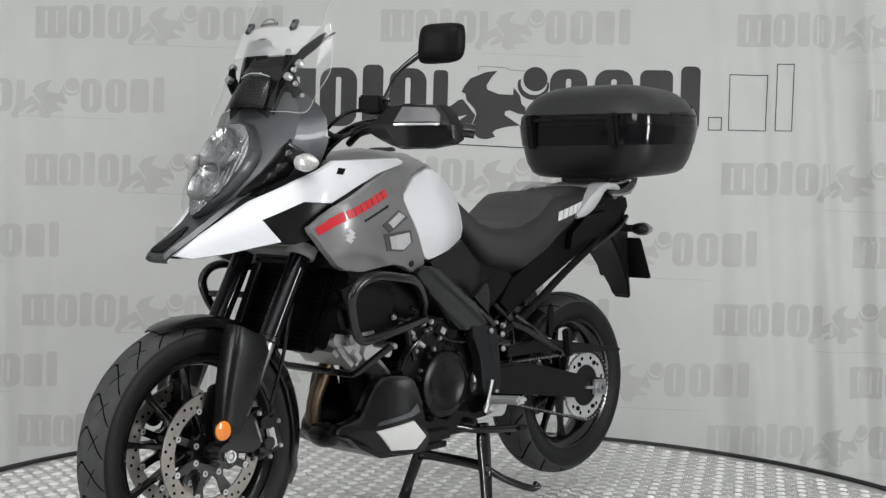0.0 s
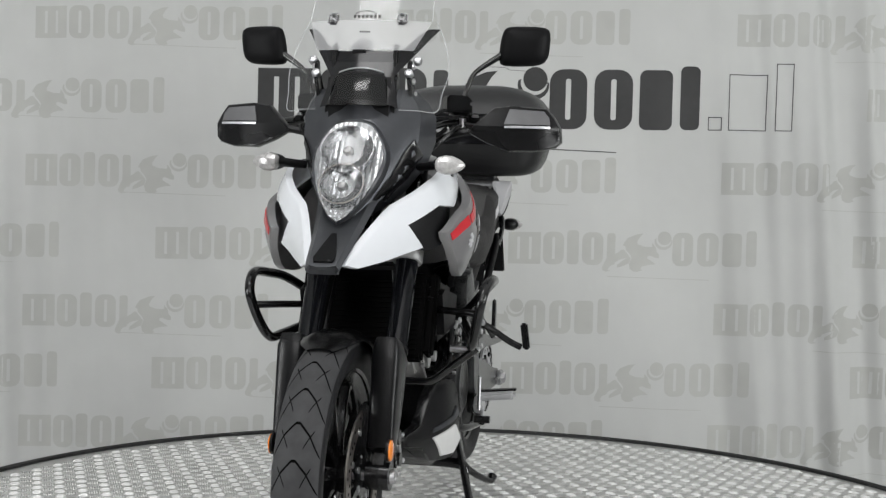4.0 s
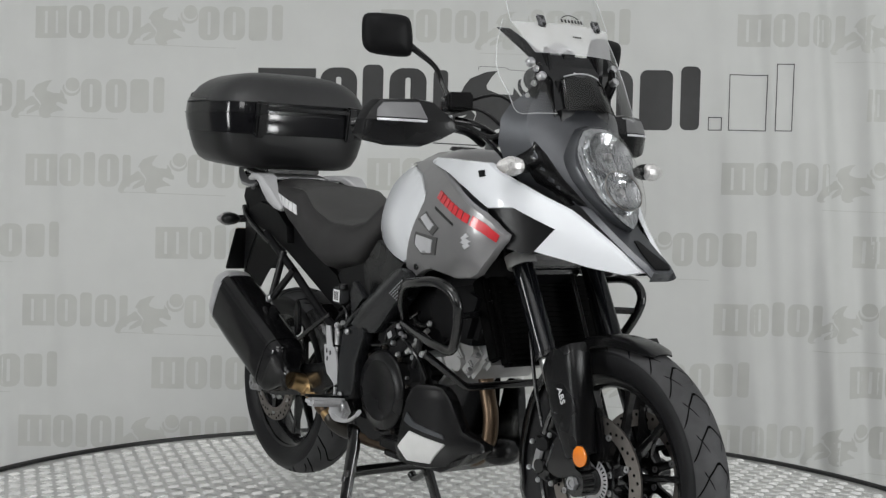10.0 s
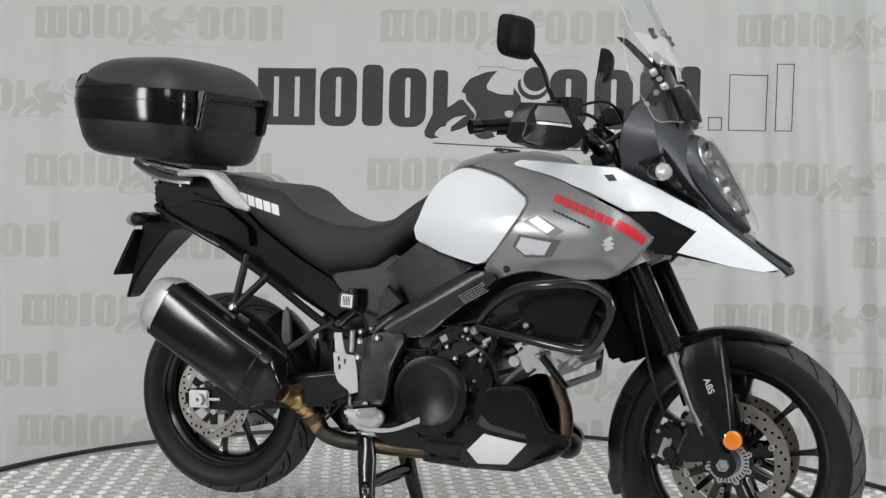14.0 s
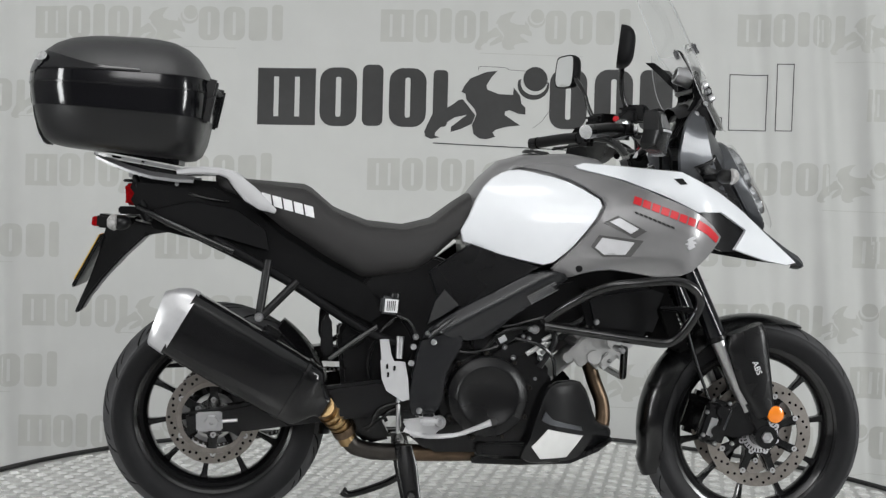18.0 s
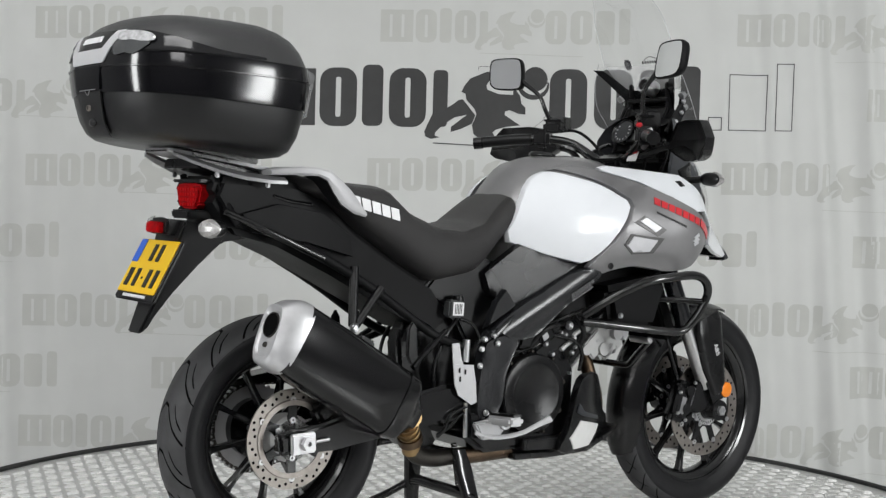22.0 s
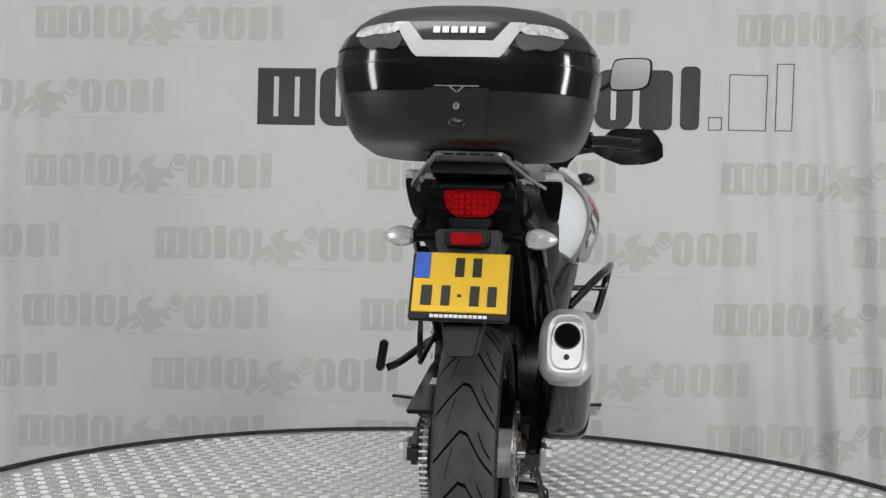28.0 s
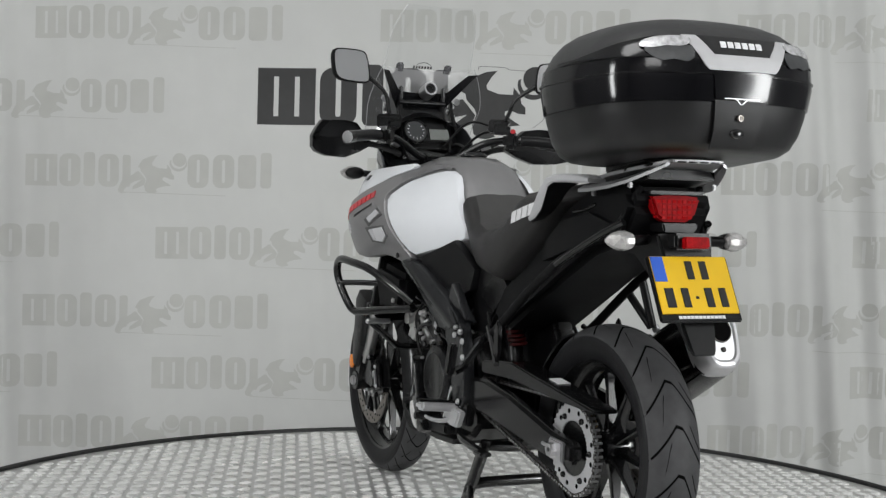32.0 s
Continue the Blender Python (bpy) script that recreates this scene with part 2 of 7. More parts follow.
def drape(poly, shape, thick=0.006, step=0.03, lip=0.0, bm=None, plane="xz"):
    """A panel of outline poly laid on the surface given by shape(a, b), with an edge that rolls in by lip."""
    p = bmesh.new()
    vs = [p.verts.new((a, 0, b)) for a, b in poly]
    p.faces.new(vs)
    level = {}
    if lip:
        p.normal_update()
        for v in vs:
            level[v] = lip
        for width, drop in ((lip * 0.4, lip * 0.3), (lip * 0.6, 0.0)):
            inner = max(p.faces, key=lambda f: len(f.verts))
            bmesh.ops.inset_region(p, faces=[inner], thickness=width, use_even_offset=True, use_boundary=True)
            for v in p.verts:
                level.setdefault(v, drop)
    lo = [min(q[k] for q in poly) for k in (0, 1)]
    hi = [max(q[k] for q in poly) for k in (0, 1)]
    for k, nrm in ((0, (1, 0, 0)), (1, (0, 0, 1))):
        x = lo[k] + step * 0.5
        while x < hi[k]:
            co = (x, 0, 0) if k == 0 else (0, 0, x)
            bmesh.ops.bisect_plane(p, geom=p.verts[:] + p.edges[:] + p.faces[:], plane_co=co, plane_no=nrm, dist=1e-5)
            x += step
    rim = {v for e in p.edges if len(e.link_faces) == 1 for v in e.verts}
    for v in p.verts:
        y = shape(v.co.x, v.co.z)
        down = lip if v in rim else level.get(v, 0.0)
        v.co.y = y - math.copysign(down, y)
    if thick:
        ret = bmesh.ops.extrude_face_region(p, geom=p.faces[:])
        for v in ret["geom"]:
            if isinstance(v, bmesh.types.BMVert):
                v.co.y -= thick * (1 if v.co.y > 0 else -1)
    if plane == "yz":
        for v in p.verts:
            v.co = Vector((v.co.y, v.co.x, v.co.z))
    return merge(fresh(bm), p)


def ball(c, s, seg=16, bm=None, rot=(0, 0, 0)):
    p = bmesh.new()
    bmesh.ops.create_uvsphere(p, u_segments=seg, v_segments=max(6, seg // 2), radius=1)
    for v in p.verts:
        v.co = Vector((v.co.x * s[0], v.co.y * s[1], v.co.z * s[2]))
    p.transform(pose(*c, *rot))
    return merge(fresh(bm), p)


def bolt(c, axis, r=0.008, h=0.006, bm=None):
    return lathe([(0.0001, h), (r * 0.45, h), (r * 0.5, h * 0.6), (r * 0.8, h), (r, h * 0.6), (r, 0), (0.0001, 0)], c, axis, 10, bm)


def lerp(table, x):
    """Reads a table of (x, value) by straight lines."""
    if x <= table[0][0]:
        return table[0][1]
    for (a, u), (b, v) in zip(table, table[1:]):
        if x <= b:
            return u + (v - u) * (x - a) / (b - a)
    return table[-1][1]


def bow(table, x):
    """Reads a table of (x, value) by a smooth curve."""
    x = min(max(x, table[0][0]), table[-1][0])
    n = len(table)
    k = next(i for i in range(n - 1) if x <= table[i + 1][0])
    def slope(i):
        a, b = table[max(i - 1, 0)], table[min(i + 1, n - 1)]
        return (b[1] - a[1]) / (b[0] - a[0])
    (x0, y0), (x1, y1) = table[k], table[k + 1]
    h = x1 - x0
    t = (x - x0) / h
    return (2 * t ** 3 - 3 * t * t + 1) * y0 + (t ** 3 - 2 * t * t + t) * h * slope(k) + (3 * t * t - 2 * t ** 3) * y1 + (t ** 3 - t * t) * h * slope(k + 1)


# ---- setting ----
from mathutils import noise


def closed_room():
    x0, x1, y0, y1, z0, z1 = -6.0, 6.0, -8.0, 3.2, -0.60, 3.5
    def slab(name, c, s, material, label):
        tagged(part(name, box(c, s, bevel=0), material), label, "floor" if name == "floor" else "wall" if "wall" in name else "ceiling", kind="structure")
    slab("floor", ((x0 + x1) / 2, (y0 + y1) / 2, z0 - 0.05), (x1 - x0, y1 - y0, 0.1), FLOOR, "smooth grey showroom floor round the turntable")
    slab("ceiling", ((x0 + x1) / 2, (y0 + y1) / 2, z1 + 0.05), (x1 - x0, y1 - y0, 0.1), CEILING, "plain pale showroom ceiling")
    slab("wall_north", (0, y1 + 0.05, 1.45), (x1 - x0, 0.1, 4.1), WALL, "plain showroom wall behind the backdrop")
    slab("wall_south", (0, y0 - 0.05, 1.45), (x1 - x0, 0.1, 4.1), WALL, "plain showroom wall")
    slab("wall_west", (x0 - 0.05, (y0 + y1) / 2, 1.45), (0.1, y1 - y0, 4.1), WALL, "plain showroom wall")
    slab("wall_east", (x1 + 0.05, (y0 + y1) / 2, 1.45), (0.1, y1 - y0, 4.1), WALL, "plain showroom wall")

    # unseen pale slabs added high on the walls, to brighten the mirrors
    for nm, c, size in (("wall_south_reflector", (0, y0 + 0.006, 2.575), (x1 - x0 - 0.1, 0.012, 1.75)), ("wall_west_reflector", (x0 + 0.006, (y0 + y1) / 2, 2.575), (0.012, y1 - y0 - 0.1, 1.75)), ("wall_east_reflector", (x1 - 0.006, (y0 + y1) / 2, 2.575), (0.012, y1 - y0 - 0.1, 1.75))):
        slab(nm, c, size, UPPER, "unseen pale slab added high on the wall as a reflector")


closed_room()


def cloth_y(x, z):
    """Depth of the hanging cloth: nearly flat, with folds towards its ends, where it comes forward."""
    y = 2.16 + 0.004 * math.sin(5.1 * x + 0.7) + 0.003 * math.sin(11.3 * x + 1.3 * z)
    y += 0.016 * noise.noise((x * 1.7, z * 0.45, 3.1)) + 0.005 * noise.noise((x * 5.0 + z, z * 0.9, 8.7))
    f = min(1.0, max(0.0, (x - 1.0) / 0.6))
    y += f * 0.026 * (math.sin(17.0 * x + 2.4 * z) + 0.5 * math.sin(31.0 * x + 3.1 * z) + 0.25 * math.sin(57.0 * x + 4.0 * z))
    y += 0.005 * noise.noise((x * 7.0 + 0.9 * z, z * 0.7, 1.7)) + 0.0016 * noise.noise((x * 22.0 + 2.0 * z, z * 1.2, 5.3))
    g = min(1.0, max(0.0, (-1.55 - x) / 0.5))
    y += g * 0.014 * (math.sin(19.0 * x + 0.6 * z) + 0.5 * math.sin(43.0 * x + 1.1 * z))
    e = max(0.0, abs(x) - 2.1)
    return y - 1.1 * e * e


def build_backdrop():
    bm = bmesh.new()
    nx, nz = 520, 40
    g = [[bm.verts.new((-3.0 + 6.0 * i / nx, cloth_y(-3.0 + 6.0 * i / nx, -0.60 + 3.4 * j / nz), -0.60 + 3.4 * j / nz)) for j in range(nz + 1)] for i in range(nx + 1)]
    for i in range(nx):
        for j in range(nz):
            bm.faces.new((g[i][j], g[i + 1][j], g[i + 1][j + 1], g[i][j + 1]))
    ret = bmesh.ops.extrude_face_region(bm, geom=bm.faces[:])
    for v in ret["geom"]:
        if isinstance(v, bmesh.types.BMVert):
            v.co.y += 0.004
    return tagged(part("backdrop", bm, CLOTH, sharp=80), "pale grey cloth backdrop printed with rows of grey marks", "backdrop", kind="structure")


backdrop = build_backdrop()


def print_patch(bm, poly, off):
    """A flat printed shape on the cloth."""
    drape(poly, lambda x, z: cloth_y(x, z) - off, 0, 0.024, bm=bm)


def arch(x0, x1, z0, z1, r, n=5):
    """Corners of a block, rounded by r."""
    out = []
    for cx, cz, a0 in ((x1 - r, z0 + r, -90), (x1 - r, z1 - r, 0), (x0 + r, z1 - r, 90), (x0 + r, z0 + r, 180)):
        for k in range(n + 1):
            a = radians(a0 + 90 * k / n)
            out.append((cx + r * math.cos(a), cz + r * math.sin(a)))
    return out


def block(x0, x1, z0, z1, slots, bm, off, lean):
    """A rounded printed block; one slot makes it a ring, two make upright bars between two bands."""
    w, h = x1 - x0, z1 - z0
    def lay(poly):
        print_patch(bm, [(x, z + lean * x) for x, z in poly], off)
    if slots == 0:
        lay(arch(x0, x1, z0, z1, min(0.3 * w, 0.12 * h)))
    elif slots == 1:
        outer = arch(x0, x1, z0, z1, 0.36 * w)
        inner = arch(x0 + 0.43 * w, x1 - 0.43 * w, z0 + 0.16 * h, z1 - 0.16 * h, 0.055 * w)
        # two halves that meet above and below the slot
        right = [p for p in outer if p[0] >= x0 + w / 2]
        left = [p for p in outer if p[0] < x0 + w / 2]
        mid = x0 + w / 2
        ri = [p for p in inner if p[0] >= mid]
        le = [p for p in inner if p[0] < mid]
        lay([(mid, z0)] + right + [(mid, z1), (mid, z1 - 0.16 * h)] + ri[::-1] + [(mid, z0 + 0.16 * h)])
        lay([(mid, z1)] + left + [(mid, z0), (mid, z0 + 0.16 * h)] + le[::-1] + [(mid, z1 - 0.16 * h)])
    else:
        g, b, c = 0.085 * w, (w - 2 * 0.085 * w) / 3, 0.15 * h
        for k in range(3):
            a = x0 + k * (b + g)
            lay([(a, z0 + c), (a + b, z0 + c), (a + b, z1 - c), (a, z1 - c)])
        for u, v in ((z0, z0 + c), (z1 - c, z1)):
            lay([(x0, u), (x1, u), (x1, v), (x0, v)])


# blocks of the printed mark: start, end, foot, head (in parts of its height) and slots
BLOCKS = ((0.0, 0.95, 0, 0.93, 2), (1.02, 1.63, -0.01, 0.95, 1), (1.72, 2.06, 0, 1.0, 0), (2.16, 2.77, -0.01, 0.95, 1), (2.88, 3.12, 0, 0.93, 0),
          (4.79, 5.4, -0.01, 0.97, 1), (5.52, 6.15, -0.01, 0.97, 1), (6.26, 6.80, -0.01, 0.97, 0), (6.93, 7.25, 0, 1.04, 0))
BODY = ((3.93, 0.93), (3.75, 0.91), (3.48, 0.80), (3.39, 0.68), (3.34, 0.58), (3.41, 0.55), (3.43, 0.45), (3.56, 0.31), (3.60, 0.22), (3.57, 0.13), (3.53, 0.04), (3.56, -0.11), (3.66, -0.18), (3.77, -0.19), (3.92, -0.15), (3.87, -0.08),
        (3.93, -0.03), (4.11, 0.02), (4.32, 0.04), (4.14, 0.16), (4.06, 0.21), (4.07, 0.27), (4.14, 0.29), (4.29, 0.23), (4.40, 0.22), (4.40, 0.33), (4.33, 0.40), (4.31, 0.52), (4.20, 0.66), (4.19, 0.54), (3.96, 0.55), (3.77, 0.62), (3.75, 0.69), (3.84, 0.84))
TAIL = ((3.12, 0.32), (2.88, 0.21), (2.80, 0.04), (2.75, -0.08), (2.77, -0.16), (2.86, -0.20), (3.00, -0.17), (2.92, -0.14), (2.94, -0.08), (3.06, 0.04), (3.24, 0.16), (3.45, 0.21), (3.33, 0.12), (3.19, 0.01), (3.18, -0.08), (3.34, -0.03), (3.53, 0.06), (3.58, 0.20), (3.50, 0.30), (3.37, 0.46), (3.30, 0.45), (3.22, 0.38))


def figure(bm, x, z, k, off, lean):
    """A leaping swoosh with a curled tail, a disc and a crescent."""
    for poly in (BODY, TAIL):
        print_patch(bm, [(x + a * k, z + b * k + lean * (x + a * k)) for a, b in poly], off)
    cx, cz = x + 4.55 * k, z + 0.80 * k
    cz += lean * cx
    print_patch(bm, [(cx + 0.2 * k * math.cos(a), cz + 0.2 * k * math.sin(a)) for a in (2 * math.pi * i / 20 for i in range(20))], off)
    ring = [(cx + (-0.03 + 0.26 * math.cos(a)) * k, cz + (-0.10 + 0.24 * math.sin(a)) * k) for a in (math.pi * (0.9 + i / 12 * 1.15) for i in range(13))]
    ring += [(cx + (-0.02 + 0.22 * math.cos(a)) * k, cz + (-0.06 + 0.2 * math.sin(a)) * k) for a in (math.pi * (2.05 - i / 12 * 1.15) for i in range(13))]
    print_patch(bm, ring, off)


LEAN = 0.0125
# the large dark mark: one mesh for each block
X0, Z0, K = -0.9375, 1.3105, 0.2785
for a, b, lo, hi, slots in BLOCKS:
    bm = bmesh.new()
    block(X0 + a * K, X0 + b * K, Z0 + lo * K, Z0 + hi * K, slots, bm, 0.0012, LEAN)
    part("printed_block", bm, PRINT, backdrop, "dark printed block of the large mark", 80)
bm = bmesh.new()
figure(bm, X0, Z0, K, 0.0016, LEAN)
part("printed_figure", bm, PRINT, backdrop, "dark printed swoosh figure with a ring", 80)
for a, b, hi in ((7.395, 7.615, 0.22), (7.715, 8.355, 0.92), (8.485, 8.765, 1.1)):
    bm = bmesh.new()
    xa, xb, za, zb, w = X0 + a * K, X0 + b * K, Z0, Z0 + hi * K, 0.004
    for q in ((xa, xb, za, za + w), (xa, xb, zb - w, zb), (xa, xa + w, za + w, zb - w), (xb - w, xb, za + w, zb - w)):
        print_patch(bm, [(q[0], q[2] + LEAN * q[0]), (q[1], q[2] + LEAN * q[1]), (q[1], q[3] + LEAN * q[1]), (q[0], q[3] + LEAN * q[0])], 0.0012)
    part("printed_outline", bm, PRINT, backdrop, "thin outlined box beside the large mark", 80)
bm = bmesh.new()
xs = [(X0 + a * K, Z0 + b * K) for a, b in ((2.9, -0.28), (5.9, -0.36), (5.9, -0.345), (2.9, -0.262))]
print_patch(bm, xs, 0.0018)
for run in (((3.62, 0.93), (3.61, 0.985), (3.66, 1.0), (4.05, 0.985), (4.13, 0.945), (4.40, 0.93)), ((4.83, 0.60), (4.81, 0.30), (4.66, 0.10), (4.53, 0.0))):
    for (a, b), (c, d) in zip(run, run[1:]):
        o = Vector((b - d, c - a)).normalized() * 0.0035
        print_patch(bm, [(X0 + (u + f * o.x) * K, Z0 + (v + f * o.y) * K + LEAN * (X0 + u * K)) for u, v, f in ((a, b, -1), (c, d, -1), (c, d, 1), (a, b, 1))], 0.0018)
part("printed_line", bm, PRINT, backdrop, "thin dark printed underline", 80)
# rows of small faint marks
ROWS = ((1.694, (-1.966, -0.382, 1.243)), (1.357, (-2.50, 1.834)), (1.018, (-2.002, -0.428, 1.191)), (0.690, (-2.975, -1.393, 0.227, 1.809)),
        (0.372, (-2.005, -0.441, 1.179)), (0.090, (-2.975, -1.400, 0.209, 1.809)), (-0.188, (-2.015, -0.454, 1.166)))
for z, starts in ROWS:
    for x in starts:
        bm = bmesh.new()
        k = K * 0.5625
        for a, b, lo, hi, slots in BLOCKS:
            block(x + a * k, x + b * k, z + lo * k, z + hi * k, slots, bm, 0.0011, LEAN)
        figure(bm, x, z, k, 0.0014, LEAN)
        print_patch(bm, [(x + a * k, z + b * k) for a, b in ((2.9, -0.29), (5.9, -0.33), (5.9, -0.31), (2.9, -0.27))], 0.0018)
        part("faint_mark", bm, FAINT, backdrop, "small faint printed mark of blocks and a figure", 80)

# ---- turntable ----
DECK_Z, DECK_R = -0.004, 1.69


def build_turntable():
    base = tagged(new("turntable"), "round aluminium tread-plate turntable with a dark edge", "turntable")
    seg = 160
    part("deck", lathe([(0.0001, DECK_Z), (0.8, DECK_Z), (DECK_R - 0.012, DECK_Z), (DECK_R - 0.012, DECK_Z - 0.03), (0.0001, DECK_Z - 0.03)], (0, 0, 0), (0, 0, 1), seg), DECK, base, "brushed aluminium tread plate")
    part("edge_strip", lathe([(DECK_R - 0.011, DECK_Z - 0.03), (DECK_R - 0.011, DECK_Z + 0.010), (DECK_R - 0.004, DECK_Z + 0.014), (DECK_R + 0.008, DECK_Z + 0.012), (DECK_R + 0.012, DECK_Z), (DECK_R + 0.012, -0.06), (DECK_R - 0.011, -0.06)], (0, 0, 0), (0, 0, 1), seg, closed=True), RIM, base, "dark rubber edge strip")
    part("plinth", lathe([(0.0001, -0.041), (DECK_R - 0.06, -0.041), (DECK_R - 0.06, -0.60), (0.0001, -0.60)], (0, 0, 0), (0, 0, 1), seg), BLACK, base, "dark plinth under the deck")
    # raised bars in groups of five, turned from group to group
    verts, faces = [], []
    p, turn = 0.0505, radians(73)
    n = int(DECK_R / p) + 24
    shape = [(-0.5, 0, 0), (-0.3, -0.5, 0), (0.3, -0.5, 0), (0.5, 0, 0), (0.3, 0.5, 0), (-0.3, 0.5, 0), (-0.26, 0, 1), (0.26, 0, 1)]
    quads = [(0, 1, 6), (1, 2, 7, 6), (2, 3, 7), (3, 4, 7), (4, 5, 6, 7), (5, 0, 6)]
    ct, st = math.cos(turn), math.sin(turn)
    for i in range(-n, n):
        for j in range(-n, n):
            cx, cy = (i + 0.5) * p, (j + 0.5) * p
            wx, wy = cx * ct - cy * st, cx * st + cy * ct
            if wx * wx + wy * wy > (DECK_R - 0.05) ** 2:
                continue
            for k in range(5):
                d = (k - 2) * 0.0078
                lx, ly = (0.030, 0.036, 0.039, 0.036, 0.030)[k], 0.0070
                o = len(verts)
                for a, b, c in shape:
                    u, v = a * lx, d + b * ly
                    if (i + j) % 2:
                        u, v = v, u
                    u, v = cx + (u - v) * 0.7071, cy + (u + v) * 0.7071
                    verts.append((u * ct - v * st, u * st + v * ct, DECK_Z + 0.0001 + c * 0.0036))
                faces += [tuple(o + q for q in f) for f in quads]
    me = bpy.data.meshes.new("tread_relief")
    me.from_pydata(verts, [], faces)
    me.materials.append(BAR)
    ob = new("tread_relief", me)
    ob.parent = base
    tagged(ob, "raised tread bars in crossed groups of five", kind="stuff")
    return base


turntable = build_turntable()

# ---- motorcycle ----
bike = tagged(new("motorcycle"), "white and grey touring motorcycle with crash bars on its centre stand", "motorcycle")
FA, RA = (0.862, 0.0, 0.326), (-0.693, 0.0, 0.364)  # axles


def tyre_r(h, hw, R, drop):
    return R - drop * (1 - math.sqrt(max(0.0, 1 - (h / (hw * 1.02)) ** 2)))


def wheel(name, c, R, hw, rim_r, drop, spokes, label):
    """Cast wheel: barrel with hub, tyre with grooves, spokes."""
    prof = [(rim_r + 0.004, -hw * 0.72), (rim_r + 0.012, -hw * 0.78), (rim_r + 0.010, -hw * 0.66), (rim_r - 0.012, -hw * 0.5), (rim_r - 0.022, -hw * 0.2),
            (rim_r - 0.022, hw * 0.2), (rim_r - 0.012, hw * 0.5), (rim_r + 0.010, hw * 0.66), (rim_r + 0.012, hw * 0.78), (rim_r + 0.004, hw * 0.72)]
    bm = lathe(prof, (0, 0, 0), (0, 1, 0), 64, closed=True)
    lathe([(0.0001, -0.05), (0.03, -0.05), (0.042, -0.04), (0.046, 0), (0.042, 0.04), (0.03, 0.05), (0.0001, 0.05)], (0, 0, 0), (0, 1, 0), 28, bm)
    w = part(name, bm, SATIN, bike, label)
    w.location = c
    prof = [(rim_r + 0.006, -hw * 0.7), (rim_r + 0.02, -hw * 0.84), (rim_r + (R - rim_r) * 0.42, -hw * 0.985)]
    for i in range(17):
        h = hw * math.sin(-1.36 + 2.72 * i / 16) / math.sin(1.36)
        prof.append((tyre_r(h, hw, R, drop), h))
    prof += [(rim_r + (R - rim_r) * 0.42, hw * 0.985), (rim_r + 0.02, hw * 0.84), (rim_r + 0.006, hw * 0.7)]
    part("tyre", lathe(prof, (0, 0, 0), (0, 1, 0), 96, closed=True), RUBBER, w, "worn black road tyre with chevron grooves", 60)
    belt = []
    for i in range(17):
        h = hw * 0.93 * math.sin(-1.36 + 2.72 * i / 16) / math.sin(1.36)
        belt.append((tyre_r(h, hw, R, drop) + 0.0003, h))
    belt += [(r - 0.003, h) for r, h in belt[::-1]]
    part("tread", lathe(belt, (0, 0, 0), (0, 1, 0), 96, closed=True), TREAD, w, "dusty grey running tread", 60)
    # one spoke, shared by all
    sp = ring_loft([[(x, y, z) for x, y in ((-a, -b), (a, -b), (a, b), (-a, b))] for z, a, b in
                    ((0.03, 0.014, 0.022), (0.07, 0.0085, 0.016), (rim_r * 0.7, 0.0065, 0.011), (rim_r - 0.03, 0.0085, 0.013), (rim_r - 0.012, 0.016, 0.018))])
    soften(sp, 0.003, 1)
    first = part("spoke", sp, SATIN, w)
    for i in range(spokes):
        o = first if i == 0 else bpy.data.objects.new("spoke", first.data)
        if i:
            scene.collection.objects.link(o)
            o.parent = w
        o.rotation_euler = (0, 2 * math.pi * (i + 0.25) / spokes, 0)
    return w


def grooves(w, R, hw, drop, count, kinds):
    """Tread grooves as dark strips on the tyre's face, their shade put into the colour."""
    bm = bmesh.new()
    for k in range(count):
        a0 = 2 * math.pi * k / count
        for path, width in kinds:
            prev = None
            pts = [(p[0] * hw, a0 + p[1]) for p in path]
            dense = []
            for (h0, b0), (h1, b1) in zip(pts, pts[1:]):
                for s in range(5):
                    dense.append((h0 + (h1 - h0) * s / 5, b0 + (b1 - b0) * s / 5))
            dense.append(pts[-1])
            for i, (h, b) in enumerate(dense):
                wd = width / R * (0.35 if i in (0, len(dense) - 1) else 1.0)
                row = []
                for s in (-0.5, 0.5):
                    r = tyre_r(h, hw, R, drop) + 0.0006
                    row.append(bm.verts.new((r * math.cos(b + s * wd), h, r * math.sin(b + s * wd))))
                if prev:
                    bm.faces.new((prev[0], prev[1], row[1], row[0]))
                prev = row
    tagged(part("tread_pattern", bm, RECESS_SHADE, w, "chevron tread grooves", 80), kind="stuff")


